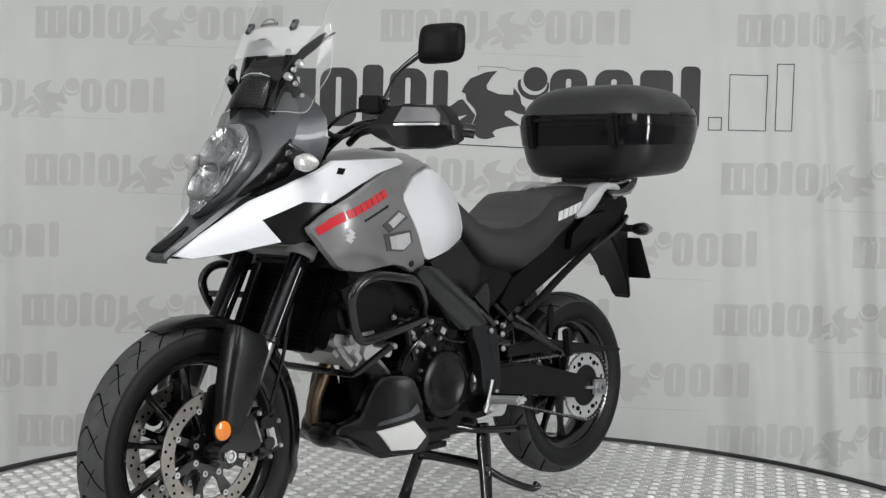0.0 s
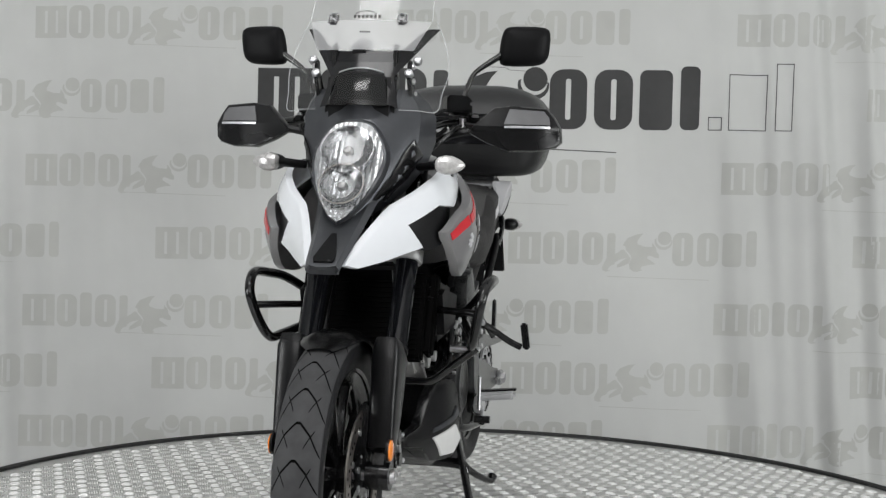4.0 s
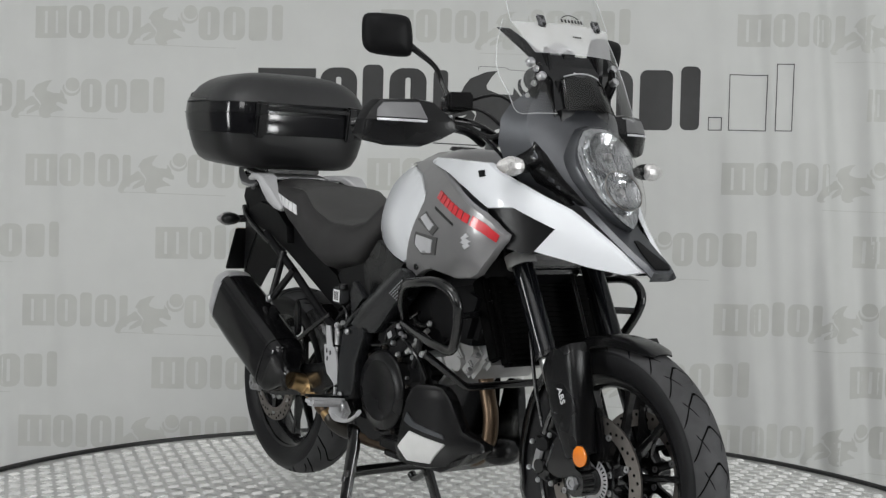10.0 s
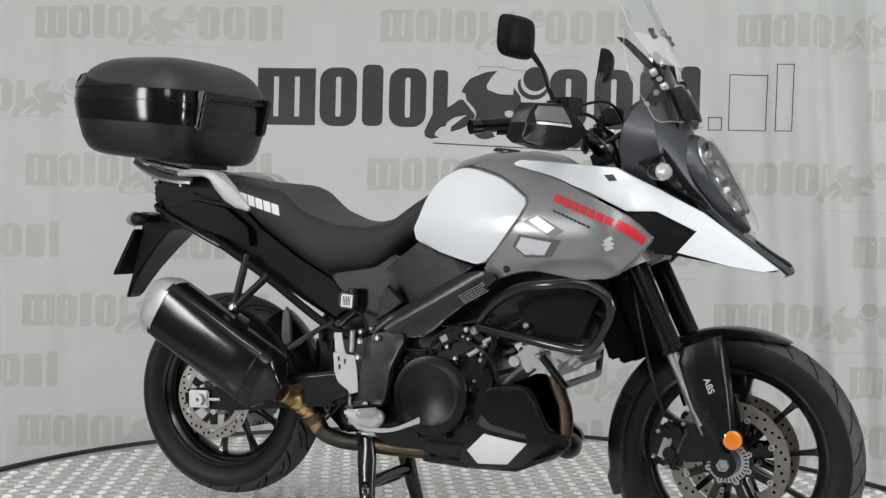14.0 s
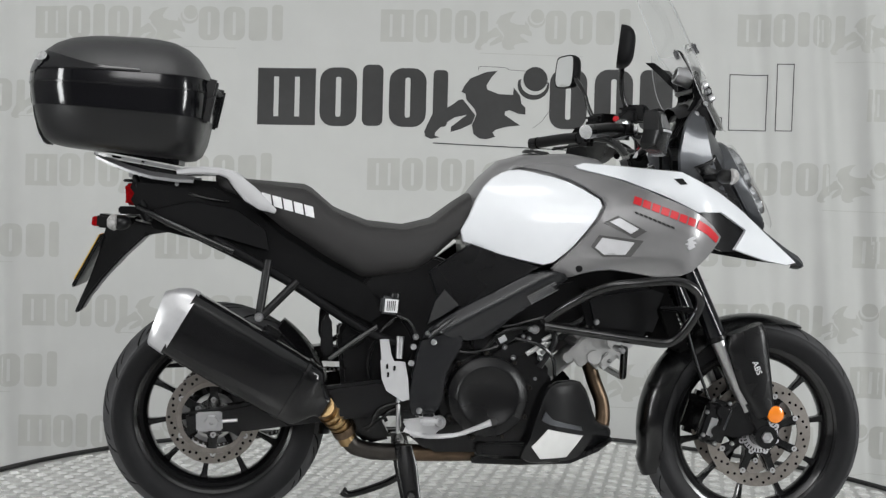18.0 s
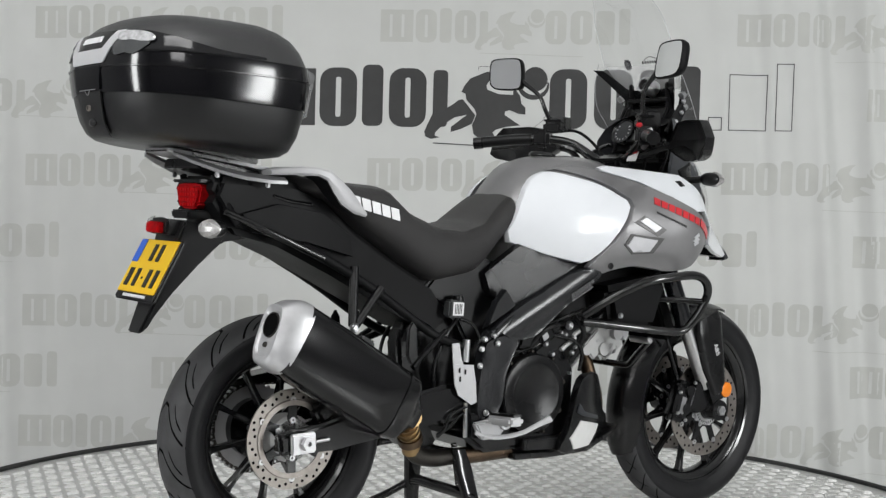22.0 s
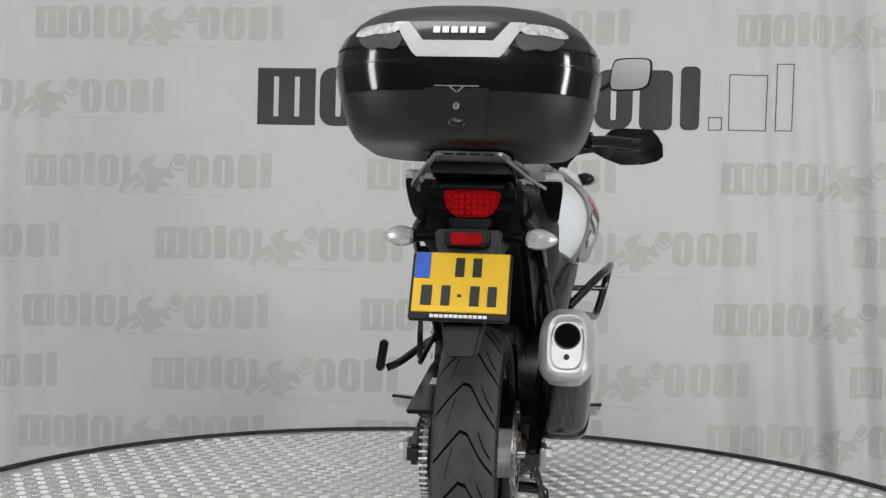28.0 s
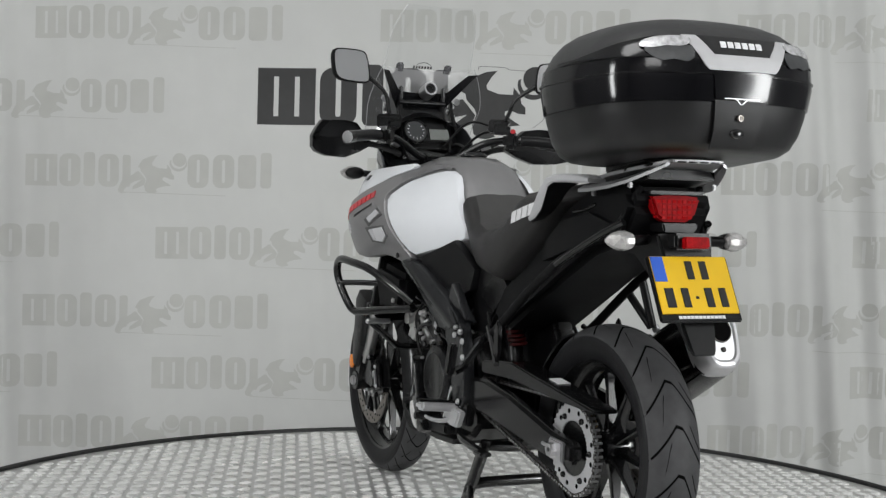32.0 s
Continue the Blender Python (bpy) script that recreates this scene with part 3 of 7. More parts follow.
def disc(w, y, r_out, r_in, holes, label="drilled steel brake disc", bobbins=8):
    d = part("brake_disc", lathe([(r_in, y - 0.0025), (r_out, y - 0.0025), (r_out, y + 0.0025), (r_in, y + 0.0025)], (0, 0, 0), (0, 1, 0), 64, closed=True), STEEL, w, label)
    bm = bmesh.new()
    for i in range(holes):
        a = 2 * math.pi * i / holes
        r = r_in + (r_out - r_in) * (0.28, 0.72, 0.5)[i % 3]
        rod((r * math.cos(a), y - 0.0031, r * math.sin(a)), (r * math.cos(a), y + 0.0031, r * math.sin(a)), 0.0042, seg=8, bm=bm)
    tagged(part("disc_drilling", bm, RECESS_SHADE, d), kind="stuff")
    s = 1 if y > 0 else -1
    out = []
    for i in range(bobbins):
        a, st = 2 * math.pi * (i + 0.5) / bobbins, math.pi / bobbins
        out += [(a - st * 0.62, 0.52), (a - st * 0.34, 0.62), (a - st * 0.22, 1.0), (a + st * 0.22, 1.0), (a + st * 0.34, 0.62), (a + st * 0.62, 0.52)]
    rings = [[(r_in * f * math.cos(a), h, r_in * f * math.sin(a)) for a, f in row] for row, h in
             (([(a, 0.26) for a, f in out], y - 0.004), (out, y - 0.004), (out, y + 0.004), ([(a, 0.26) for a, f in out], y + 0.004))]
    bm = ring_loft(rings + rings[:1], caps=False)
    part("disc_carrier", bm, SATIN, d, "black spoked disc carrier")
    bm = bmesh.new()
    for i in range(bobbins):
        a = 2 * math.pi * (i + 0.5) / bobbins
        for r in (r_in * 1.0, r_in * 0.48):
            lathe([(0.003, 0.006), (0.008, 0.006), (0.008, -0.006), (0.003, -0.006)], (r * math.cos(a), y, r * math.sin(a)), (0, 1, 0), 12, bm, closed=True)
    pieces("disc_rivet", bm, ALLOY, d)
    return d


fw = wheel("front_wheel", FA, 0.329, 0.056, 0.236, 0.042, 10, "black ten-spoke front wheel")
grooves(fw, 0.329, 0.056, 0.042, 25, [(((-0.92, -0.20), (-0.5, -0.06), (-0.08, 0.02), (0.08, 0.02), (0.5, -0.06), (0.92, -0.20)), 0.0066),
                                       (((0.30, -0.15), (0.46, -0.09), (0.66, -0.02)), 0.005), (((-0.30, -0.15), (-0.46, -0.09), (-0.66, -0.02)), 0.005)])
for s in (-1, 1):
    disc(fw, s * 0.072, 0.155, 0.116, 48)
ring = part("sensor_ring", lathe([(0.034, -0.0865), (0.054, -0.0865), (0.054, -0.083), (0.034, -0.083)], (0, 0, 0), (0, 1, 0), 40, closed=True), SILVER, fw, "bright slotted speed sensor ring")
bm = bmesh.new()
for k in range(32):
    a = 2 * math.pi * k / 32
    box((0.0475 * math.cos(a), -0.0867, 0.0475 * math.sin(a)), (0.009, 0.001, 0.0034), (0, -math.degrees(a), 0), 0, bm)
tagged(part("ring_slot", bm, RECESS_SHADE, ring, "dark slots of the ring"), kind="stuff")
rw = wheel("rear_wheel", RA, 0.309, 0.076, 0.208, 0.05, 10, "black ten-spoke rear wheel")
grooves(rw, 0.309, 0.076, 0.05, 17, [(((-0.95, 0.20), (-0.5, 0.05), (-0.12, -0.12), (0.1, -0.14), (0.5, -0.02), (0.95, 0.12)), 0.0085),
                                     (((0.52, 0.22), (0.38, 0.04), (0.30, -0.02)), 0.0075), (((-0.42, -0.14), (-0.62, -0.02), (-0.82, 0.06)), 0.0075)])
disc(rw, -0.098, 0.128, 0.100, 44, bobbins=6)
part("disc_flange", lathe([(0.086, -0.1045), (0.099, -0.1045), (0.101, -0.1005), (0.086, -0.1005)], (0, 0, 0), (0, 1, 0), 56, closed=True), STEEL, rw, "bright alloy ring inside the rear disc")
part("hub_flange", lathe([(0.022, -0.102), (0.052, -0.102), (0.060, -0.094), (0.060, -0.05), (0.022, -0.05)], (0, 0, 0), (0, 1, 0), 40, closed=True), CASTING, rw, "grey cast hub")


def sprocket_and_chain():
    y, teeth = 0.112, 42
    ring = []
    for k in range(teeth * 2):
        a = math.pi * k / teeth
        r = 0.117 if k % 2 else 0.110
        ring.append((r * math.cos(a), r * math.sin(a)))
    rings = [[(x * f, h, z * f) for x, z in ring] for f, h in ((0.62, y - 0.004), (1, y - 0.004), (1, y + 0.004), (0.62, y + 0.004))]
    rings.append(rings[0])
    sprocket = part("sprocket", ring_loft(rings, caps=False), SILVER, rw, "bright steel rear sprocket")
    slot = bmesh.new()
    for k in range(12):
        a = 2 * math.pi * (k + 0.5) / 12
        lathe([(0.0001, 0.0006), (0.0065, 0.0006), (0.0065, -0.004), (0.0001, -0.004)], (0.094 * math.cos(a), y + 0.004, 0.094 * math.sin(a)), (0, 1, 0), 10, slot)
    pieces("sprocket_hole", slot, RECESS_SHADE, sprocket)
    bm = bmesh.new()
    for i in range(6):
        a = 2 * math.pi * i / 6
        bolt((0.085 * math.cos(a), y + 0.004, 0.085 * math.sin(a)), (0, 1, 0), 0.008, 0.007, bm)
    lathe([(0.03, y - 0.03), (0.078, y - 0.03), (0.078, y + 0.001), (0.03, y + 0.001)], (0, 0, 0), (0, 1, 0), 32, bm, closed=True)
    part("sprocket_hub", bm, SATIN, rw)
    bm = bmesh.new()
    f = Vector((-0.115, y, 0.425))
    c = Vector((RA[0], y, RA[2]))
    path = []
    for s, r0, r1 in ((1, 0.045, 0.116), (-1, 0.116, 0.045)):
        a, b = (f, c) if s == 1 else (c, f)
        for k in range(46):
            t = k / 46
            path.append(a.lerp(b, t) + Vector((0, 0, s * (r0 + (r1 - r0) * t))))
        if s == 1:
            for k in range(22):
                an = math.pi / 2 + math.pi * k / 22
                path.append(c + Vector((math.cos(an) * 0.116, 0, math.sin(an) * 0.116)))
    pins = bmesh.new()
    for k, p in enumerate(path):
        q = path[(k + 1) % len(path)]
        ang = -math.degrees(math.atan2(q.z - p.z, q.x - p.x))
        for side in (-1, 1):
            box(p + Vector((0, side * (0.0085 if k % 2 else 0.006), 0)), (0.0150, 0.0020, 0.0105), (0, ang, 0), 0, bm)
        rod(p + Vector((-0.0062, -0.010, 0)), p + Vector((-0.0062, 0.0105, 0)), 0.0034, seg=6, bm=pins)
    chain = tagged(part("drive_chain", bm, STEEL_DARK, bike, "dark steel drive chain on the sprocket"), kind="stuff")
    tagged(part("chain_pin", pins, ALLOY, chain, "bright pins of the chain"), kind="stuff")


sprocket_and_chain()


def front_end():
    top, low = Vector((0.585, 0, 0.875)), Vector((0.842, 0, 0.345))
    def at(z, y):
        t = (z - low.z) / (top.z - low.z)
        p = low.lerp(top, t)
        return (p.x, y, z)
    for s in (-1, 1):
        y = s * 0.112
        leg = part("fork_leg", rod(at(0.60, y), at(0.88, y), 0.028, seg=24), FORK, bike, "black upside-down fork tube")
        bm = lathe([(0.0285, -0.008), (0.0305, -0.006), (0.0305, 0.006), (0.0285, 0.008)], at(0.605, y), (-0.436, 0, 0.9), 24, closed=True)
        part("fork_seal", bm, BLACK, leg)
        part("fork_collar", lathe([(0.029, -0.017), (0.036, -0.017), (0.039, -0.012), (0.039, 0.014), (0.029, 0.017)], at(0.832, y), (-0.436, 0, 0.9), 28, closed=True), CASTING, leg, "grey cast clamp collar")
        part("fork_slider", rod(at(0.40, y), at(0.60, y), 0.0215, seg=20), CHROME, leg, "bright chrome slider")
        foot = box((0.838, y, 0.372), (0.055, 0.05, 0.14), (0, -26, 0), 0.012)
        lathe([(0.0001, -0.028), (0.033, -0.028), (0.033, 0.028), (0.0001, 0.028)], (0.862, y, 0.326), (0, 1, 0), 24, foot)
        prism([(0.80, 0.44), (0.845, 0.40), (0.83, 0.33), (0.77, 0.32), (0.72, 0.34), (0.735, 0.39)], y - 0.012, y + 0.012, 0.005, foot)
        part("fork_foot", foot, SATIN, leg)
        part("axle_nut", lathe([(0.0001, 0.008), (0.008, 0.008), (0.009, 0.002), (0.0105, 0.010), (0.016, 0.010), (0.017, 0), (0.0001, 0)], (0.862, y + s * 0.029, 0.326), (0, s, 0), 6 if s < 0 else 20), ALLOY, leg, "bright axle nut")
        cal = box((0.725, s * 0.088, 0.36), (0.075, 0.05, 0.13), (0, 18, 0), 0.014)
        box((0.70, s * 0.115, 0.365), (0.045, 0.02, 0.10), (0, 18, 0), 0.008, cal)
        rod((0.735, s * 0.125, 0.395), (0.735, s * 0.132, 0.395), 0.017, seg=16, bm=cal)
        rod((0.72, s * 0.125, 0.34), (0.72, s * 0.132, 0.34), 0.017, seg=16, bm=cal)
        c = part("brake_caliper", cal, SATIN, bike, "black radial brake caliper")
        bm = box((0.705, s * 0.122, 0.352), (0.026, 0.010, 0.060), (0, 18, 0), 0.004)
        box((0.752, s * 0.118, 0.372), (0.014, 0.012, 0.070), (0, 22, 0), 0.004, bm)
        pieces("caliper_bridge", bm, ALLOY, c, "bright caliper bridge")
        bm = bmesh.new()
        for p in ((0.755, 0.42), (0.69, 0.395), (0.68, 0.33), (0.765, 0.305), (0.715, 0.305)):
            bolt((p[0], s * 0.126, p[1]), (0, s, 0), 0.0065, 0.006, bm)
        pieces("caliper_bolt", bm, ALLOY, c)
        # reflector on its stalk
        r = part("reflector", lathe([(0.0001, 0.006), (0.018, 0.0055), (0.024, 0.003), (0.0245, 0), (0.0001, 0)], (0.884, s * 0.143, 0.392), (0, s, 0), 28), AMBER, bike, "round amber reflector on the fork")
        bm = lathe([(0.0001, 0), (0.026, 0), (0.026, -0.006), (0.0001, -0.006)], (0.884, s * 0.1425, 0.392), (0, s, 0), 24)
        rod((0.884, s * 0.14, 0.392), (0.85, s * 0.12, 0.38), 0.007, seg=8, bm=bm)
        part("reflector_base", bm, BLACK, r)
        # fork guard
        rings = []
        for t in range(9):
            f = t / 8
            cx, cz = lerp(((0, 0.792), (0.12, 0.794), (0.6, 0.824), (1, 0.858)), f), 0.632 - 0.245 * f
            hx = lerp(((0, 0.048), (0.12, 0.058), (0.6, 0.048), (1, 0.026)), f)
            hy = lerp(((0, 0.028), (0.12, 0.036), (1, 0.031)), f)
            ring = []
            for k in range(20):
                an = 2 * math.pi * k / 20
                c, n = math.cos(an), math.sin(an)
                ring.append((cx + hx * math.copysign(abs(c) ** 0.42, c), s * 0.116 + hy * math.copysign(abs(n) ** 0.42, n), cz + 0.40 * hx * math.copysign(abs(c) ** 0.42, c)))
            rings.append(ring)
        part("fork_guard", ring_loft(rings), BLACK, bike, "black fork guard", 50)
        part("guard_fin", prism([(0.850, 0.500), (0.876, 0.494), (0.900, 0.400), (0.880, 0.352), (0.846, 0.372)], s * 0.066, s * 0.088, 0.005), SHEEN, bike, "black fin beside the fork guard")
        part("brake_hose", tube([(0.56, s * 0.05, 0.90), (0.60, s * 0.08, 0.74), (0.655, s * 0.10, 0.55), (0.70, s * 0.105, 0.43)], 0.005, 8), BLACK, bike, "black rubber brake hose")
    part("front_axle", rod((0, -0.11, 0), (0, 0.11, 0), 0.012, seg=14), ALLOY, fw)
    part("triple_clamp", box((0.604, 0, 0.838), (0.075, 0.22, 0.035), (0, -26, 0), 0.012), CASTING, bike, "cast alloy lower fork clamp")
    bm = box((0.535, 0, 1.03), (0.08, 0.26, 0.03), (0, -26, 0), 0.01)
    rod((0.58, 0, 0.85), (0.53, 0, 1.05), 0.03, seg=16, bm=bm)
    for s in (-1, 1):
        rod(at(0.88, s * 0.112), (0.505, s * 0.112, 1.05), 0.026, seg=20, bm=bm)
    part("steering_head", bm, SATIN, bike)
    # mudguard over the tyre
    rings = []
    for i in range(33):
        a = radians(203 - i * 137 / 32)
        f = i / 32
        R = 0.338 + 0.006 * math.sin(f * math.pi) + (0.012 if i < 3 else 0)
        hw = lerp([(0, 0.05), (0.1, 0.068), (0.5, 0.072), (0.86, 0.070), (0.93, 0.062), (0.97, 0.050), (1, 0.030)], f)
        down = lerp([(0, 0.05), (0.3, 0.06), (0.6, 0.045), (1, 0.006)], f)
        ring = []
        for k in range(9):
            u = -1 + k / 4
            r = R - down * abs(u) ** 3
            ring.append((FA[0] + r * math.cos(a), hw * u, FA[2] + r * math.sin(a)))
        for k in range(8, -1, -1):
            u = -1 + k / 4
            r = R - 0.004 - down * abs(u) ** 3
            ring.append((FA[0] + r * math.cos(a), hw * 0.95 * u, FA[2] + r * math.sin(a)))
        rings.append(ring)
    part("front_mudguard", ring_loft(rings), SHEEN, bike, "satin black front mudguard", 50)


front_end()

# ---- bodywork ----
VENT_PALE = mat("pale_grey_vent", (0.62, 0.62, 0.64), 0.3, metal=0.2)
VENT_SHADE = mat("vent_shade_grey", (0.11, 0.108, 0.108), 0.35, metal=0.4, coat=0.3, vary=0.05)
WIDE = ((-0.03, 0.118), (0.05, 0.16), (0.15, 0.20), (0.25, 0.222), (0.35, 0.238), (0.45, 0.252), (0.58, 0.262), (0.65, 0.235), (0.72, 0.185))
FALL = ((0.75, 0.055), (0.80, 0.028), (0.86, 0.006), (0.91, 0.0), (0.97, 0.012), (1.02, 0.036), (1.06, 0.072), (1.09, 0.11), (1.12, 0.19))


def body_w(x, z):
    return max(0.02, bow(WIDE, x) - bow(FALL, z))


WHITE_PANEL = ((-0.02, 0.862), (-0.008, 0.93), (0.034, 1.015), (0.085, 1.056), (0.132, 1.066), (0.20, 1.052), (0.262, 1.034), (0.322, 1.0), (0.347, 0.97), (0.297, 0.892), (0.222, 0.812), (0.154, 0.812))
SHROUD = ((0.12, 1.075), (0.20, 1.087), (0.273, 1.08), (0.41, 1.039), (0.533, 0.990), (0.625, 0.947), (0.672, 0.905), (0.678, 0.882), (0.600, 0.797), (0.54, 0.783), (0.479, 0.782), (0.372, 0.796),
          (0.297, 0.782), (0.259, 0.771), (0.222, 0.790), (0.226, 0.808), (0.301, 0.889), (0.353, 0.97), (0.327, 1.004), (0.265, 1.040), (0.20, 1.060), (0.135, 1.073))
BEAK = ((0.28, 1.080), (0.303, 1.088), (0.363, 1.085), (0.575, 1.070), (0.683, 1.018), (0.784, 0.960), (0.90, 0.872), (0.968, 0.820), (0.93, 0.812), (0.85, 0.826), (0.734, 0.858), (0.775, 0.912), (0.685, 0.960), (0.615, 0.958), (0.517, 1.002), (0.41, 1.042), (0.288, 1.071))
BEAK_W = ((0.28, 0.165), (0.40, 0.195), (0.55, 0.222), (0.64, 0.222), (0.72, 0.185), (0.80, 0.135), (0.88, 0.092), (0.97, 0.048))


def beak_w(x, z):
    mid = bow(((0.28, 1.075), (0.55, 1.02), (0.7, 0.97), (0.8, 0.90), (0.97, 0.815)), x)
    return max(0.02, bow(BEAK_W, x) + 0.004 - 0.275 * (z - mid + math.sqrt((z - mid) ** 2 + 0.0004)))


def bodywork():
    rings = []
    for x, zt in ((-0.012, 0.985), (0.0, 0.998), (0.038, 1.048), (0.085, 1.091), (0.165, 1.113), (0.294, 1.118), (0.36, 1.108), (0.44, 1.06)):
        w = lerp(WIDE, x) - 0.012
        ring = []
        for k in range(24):
            a = 2 * math.pi * k / 24
            c, s = math.cos(a), math.sin(a)
            y = w * math.copysign(abs(c) ** 0.75, c)
            z = 0.90 + (zt - 0.90) * abs(s) ** 0.85 if s > 0 else 0.90 - 0.10 * abs(s) ** 0.6
            if s > 0:
                y *= 1 - 0.12 * s
            ring.append((x, y, z))
        rings.append(ring)
    tank = part("fuel_tank", ring_loft(rings), GREY, bike, "metallic grey fuel tank", 60)
    part("filler_cap", lathe([(0.0001, 0.012), (0.034, 0.011), (0.040, 0.006), (0.042, 0), (0.0001, 0)], (0.20, 0, 1.112), (0.1, 0, 1), 32), SATIN, tank, "round black filler cap")
    for s in (-1, 1):
        def on(off, s=s):
            return lambda x, z: s * (body_w(x, z) + off)
        white = part("tank_panel", drape(smooth_poly(WHITE_PANEL, 2), on(0.004), 0.012, 0.022, 0.006), WHITE, bike, "glossy white tank side panel")
        shroud = part("tank_shroud", drape(smooth_poly(SHROUD, 2), on(0.010), 0.014, 0.022, 0.006), GREY, bike, "metallic grey tank shroud")
        # vents laid on the shroud: recess shade painted dark grey, with pale slats
        for poly, m, off in ((((0.345, 0.925), (0.385, 0.945), (0.462, 0.905), (0.43, 0.885)), VENT_SHADE, 0.0125), (((0.362, 0.929), (0.388, 0.940), (0.440, 0.911), (0.418, 0.897)), VENT_PALE, 0.0150),
                             (((0.315, 0.86), (0.335, 0.892), (0.455, 0.880), (0.425, 0.835), (0.35, 0.832)), VENT_SHADE, 0.0125), (((0.326, 0.858), (0.343, 0.885), (0.430, 0.874), (0.408, 0.840), (0.352, 0.838)), VENT_PALE, 0.0150)):
            part("vent", drape(poly, on(off), 0.004, 0.02, 0.001), m, shroud)
        bm = bmesh.new()
        for poly in (((0.606, 0.939), (0.640, 0.921), (0.672, 0.894), (0.664, 0.877), (0.630, 0.901), (0.598, 0.917)),):
            drape(poly, on(0.0125), 0.002, 0.02, bm=bm)
        part("red_stripe", bm, RED_DECAL, shroud, "red stripe decal")
        bm = bmesh.new()
        for k in range(7):
            a = 0.432 + k * 0.0242
            z = 0.999 - 0.365 * (a - 0.432)
            drape(((a, z + 0.001), (a + 0.020, z - 0.006), (a + 0.014, z - 0.026), (a - 0.006, z - 0.019)), on(0.0125), 0.002, 0.03, bm=bm)
        pieces("model_mark", bm, RED_DECAL, shroud, "red printed bar")
        bm = bmesh.new()
        for k in range(9):
            a = 0.43 + k * 0.012
            z = 0.956 - 0.38 * (a - 0.43)
            drape(((a, z + 0.003), (a + 0.009, z - 0.001), (a + 0.009, z - 0.007), (a, z - 0.003)), on(0.0125), 0.002, 0.03, bm=bm)
        part("model_line", bm, INK, shroud, "small dark printed bars")
        bm = bmesh.new()
        for poly in (((0.570, 0.884), (0.590, 0.896), (0.597, 0.889), (0.578, 0.878)), ((0.566, 0.873), (0.585, 0.884), (0.601, 0.877), (0.582, 0.868)), ((0.572, 0.866), (0.592, 0.873), (0.597, 0.866), (0.579, 0.857))):
            drape(poly, on(0.0125), 0.003, 0.03, bm=bm)
        part("emblem", bm, VENT_PALE, shroud, "small bright emblem of plain strokes")
        part("panel_bolt", lathe([(0.0001, 0.003), (0.008, 0.003), (0.010, 0), (0.0001, -0.004)], (0.29, s * (body_w(0.29, 0.80) + 0.011), 0.798), (0, s, 0), 16), BLACK, shroud)
        part("beak_panel", drape(smooth_poly(BEAK, 1), lambda x, z, s=s: s * beak_w(x, z), 0.012, 0.022, 0.005), WHITE, bike, "glossy white beak side panel")
        part("beak_screw", drape(((0.548, 1.050), (0.572, 1.052), (0.585, 1.036), (0.565, 1.034)), lambda x, z, s=s: s * (beak_w(x, z) + 0.002), 0.004, 0.02), BLACK, bike)
        part("air_duct", drape(smooth_poly(((0.60, 0.965), (0.685, 0.972), (0.788, 0.912), (0.74, 0.852), (0.66, 0.865), (0.62, 0.90)), 2), lambda x, z, s=s: s * (beak_w(x, z) - 0.014), 0.03, 0.03), BLACK, bike, "black air duct")
        # side cover under the tank
        part("side_cover", drape(((0.0, 0.858), (0.06, 0.838), (0.14, 0.812), (0.19, 0.80), (0.134, 0.765), (0.05, 0.715), (-0.018, 0.678), (-0.09, 0.716), (-0.112, 0.777)),
                                 lambda x, z, s=s: s * (lerp(((-0.12, 0.128), (0.0, 0.15), (0.19, 0.185)), x)), 0.02, 0.03, 0.006), BLACK, bike, "black side cover under the tank")
    # centre strip of the beak
    bm = bmesh.new()
    rings = []
    for x, z, w in ((0.775, 0.985, 0.075), (0.82, 0.945, 0.066), (0.87, 0.908, 0.058), (0.93, 0.866, 0.05), (0.975, 0.838, 0.044), (0.992, 0.822, 0.040), (0.985, 0.816, 0.038)):
        rings.append([(x, -w, z - 0.012), (x, -w * 0.8, z), (x + 0.004, -w * 0.3, z - 0.004), (x + 0.004, w * 0.3, z - 0.004), (x, w * 0.8, z), (x, w, z - 0.012), (x - 0.01, w * 0.8, z - 0.016), (x - 0.01, -w * 0.8, z - 0.016)])
    part("beak_strip", ring_loft(rings), FAIRING, bike, "dark grey centre strip of the beak", 30)
    part("beak_underside", prism([(0.60, 0.90), (0.75, 0.88), (0.93, 0.825), (0.955, 0.812), (0.85, 0.822), (0.70, 0.845), (0.60, 0.85)], -0.045, 0.045, 0.006), BLACK, bike, "black underside of the beak")
    # headlight fairing in level rings: height, foremost x, half width, rearmost x
    table = ((0.915, 0.862, 0.035, 0.80), (0.95, 0.852, 0.07, 0.72), (1.0, 0.828, 0.115, 0.64), (1.06, 0.792, 0.150, 0.585), (1.12, 0.755, 0.170, 0.575), (1.18, 0.718, 0.172, 0.585), (1.215, 0.698, 0.155, 0.60), (1.245, 0.675, 0.125, 0.625))
    def fairing_x(y, z):
        xf, hw, xb = (lerp([(row[0], row[k]) for row in table], z) for k in (1, 2, 3))
        f, xc = min(1.0, abs(y) / hw), xf - 0.46 * (xf - xb)
        return xf - (xf - xc) * (f / 0.86) ** 1.7 if f <= 0.86 else xc - (xc - xb) * (f - 0.86) / 0.14
    rings = []
    for z, xf, hw, xb in table:
        ring = []
        for k in range(21):
            u = -1 + k / 10
            f = abs(u)
            y = hw * (0.86 * f / 0.7 if f <= 0.7 else 0.86 + 0.14 * (f - 0.7) / 0.3)
            ring.append((fairing_x(y, z), math.copysign(y, u), z))
        rings.append(ring)
    bm = ring_loft(rings, caps=False, closed=False)
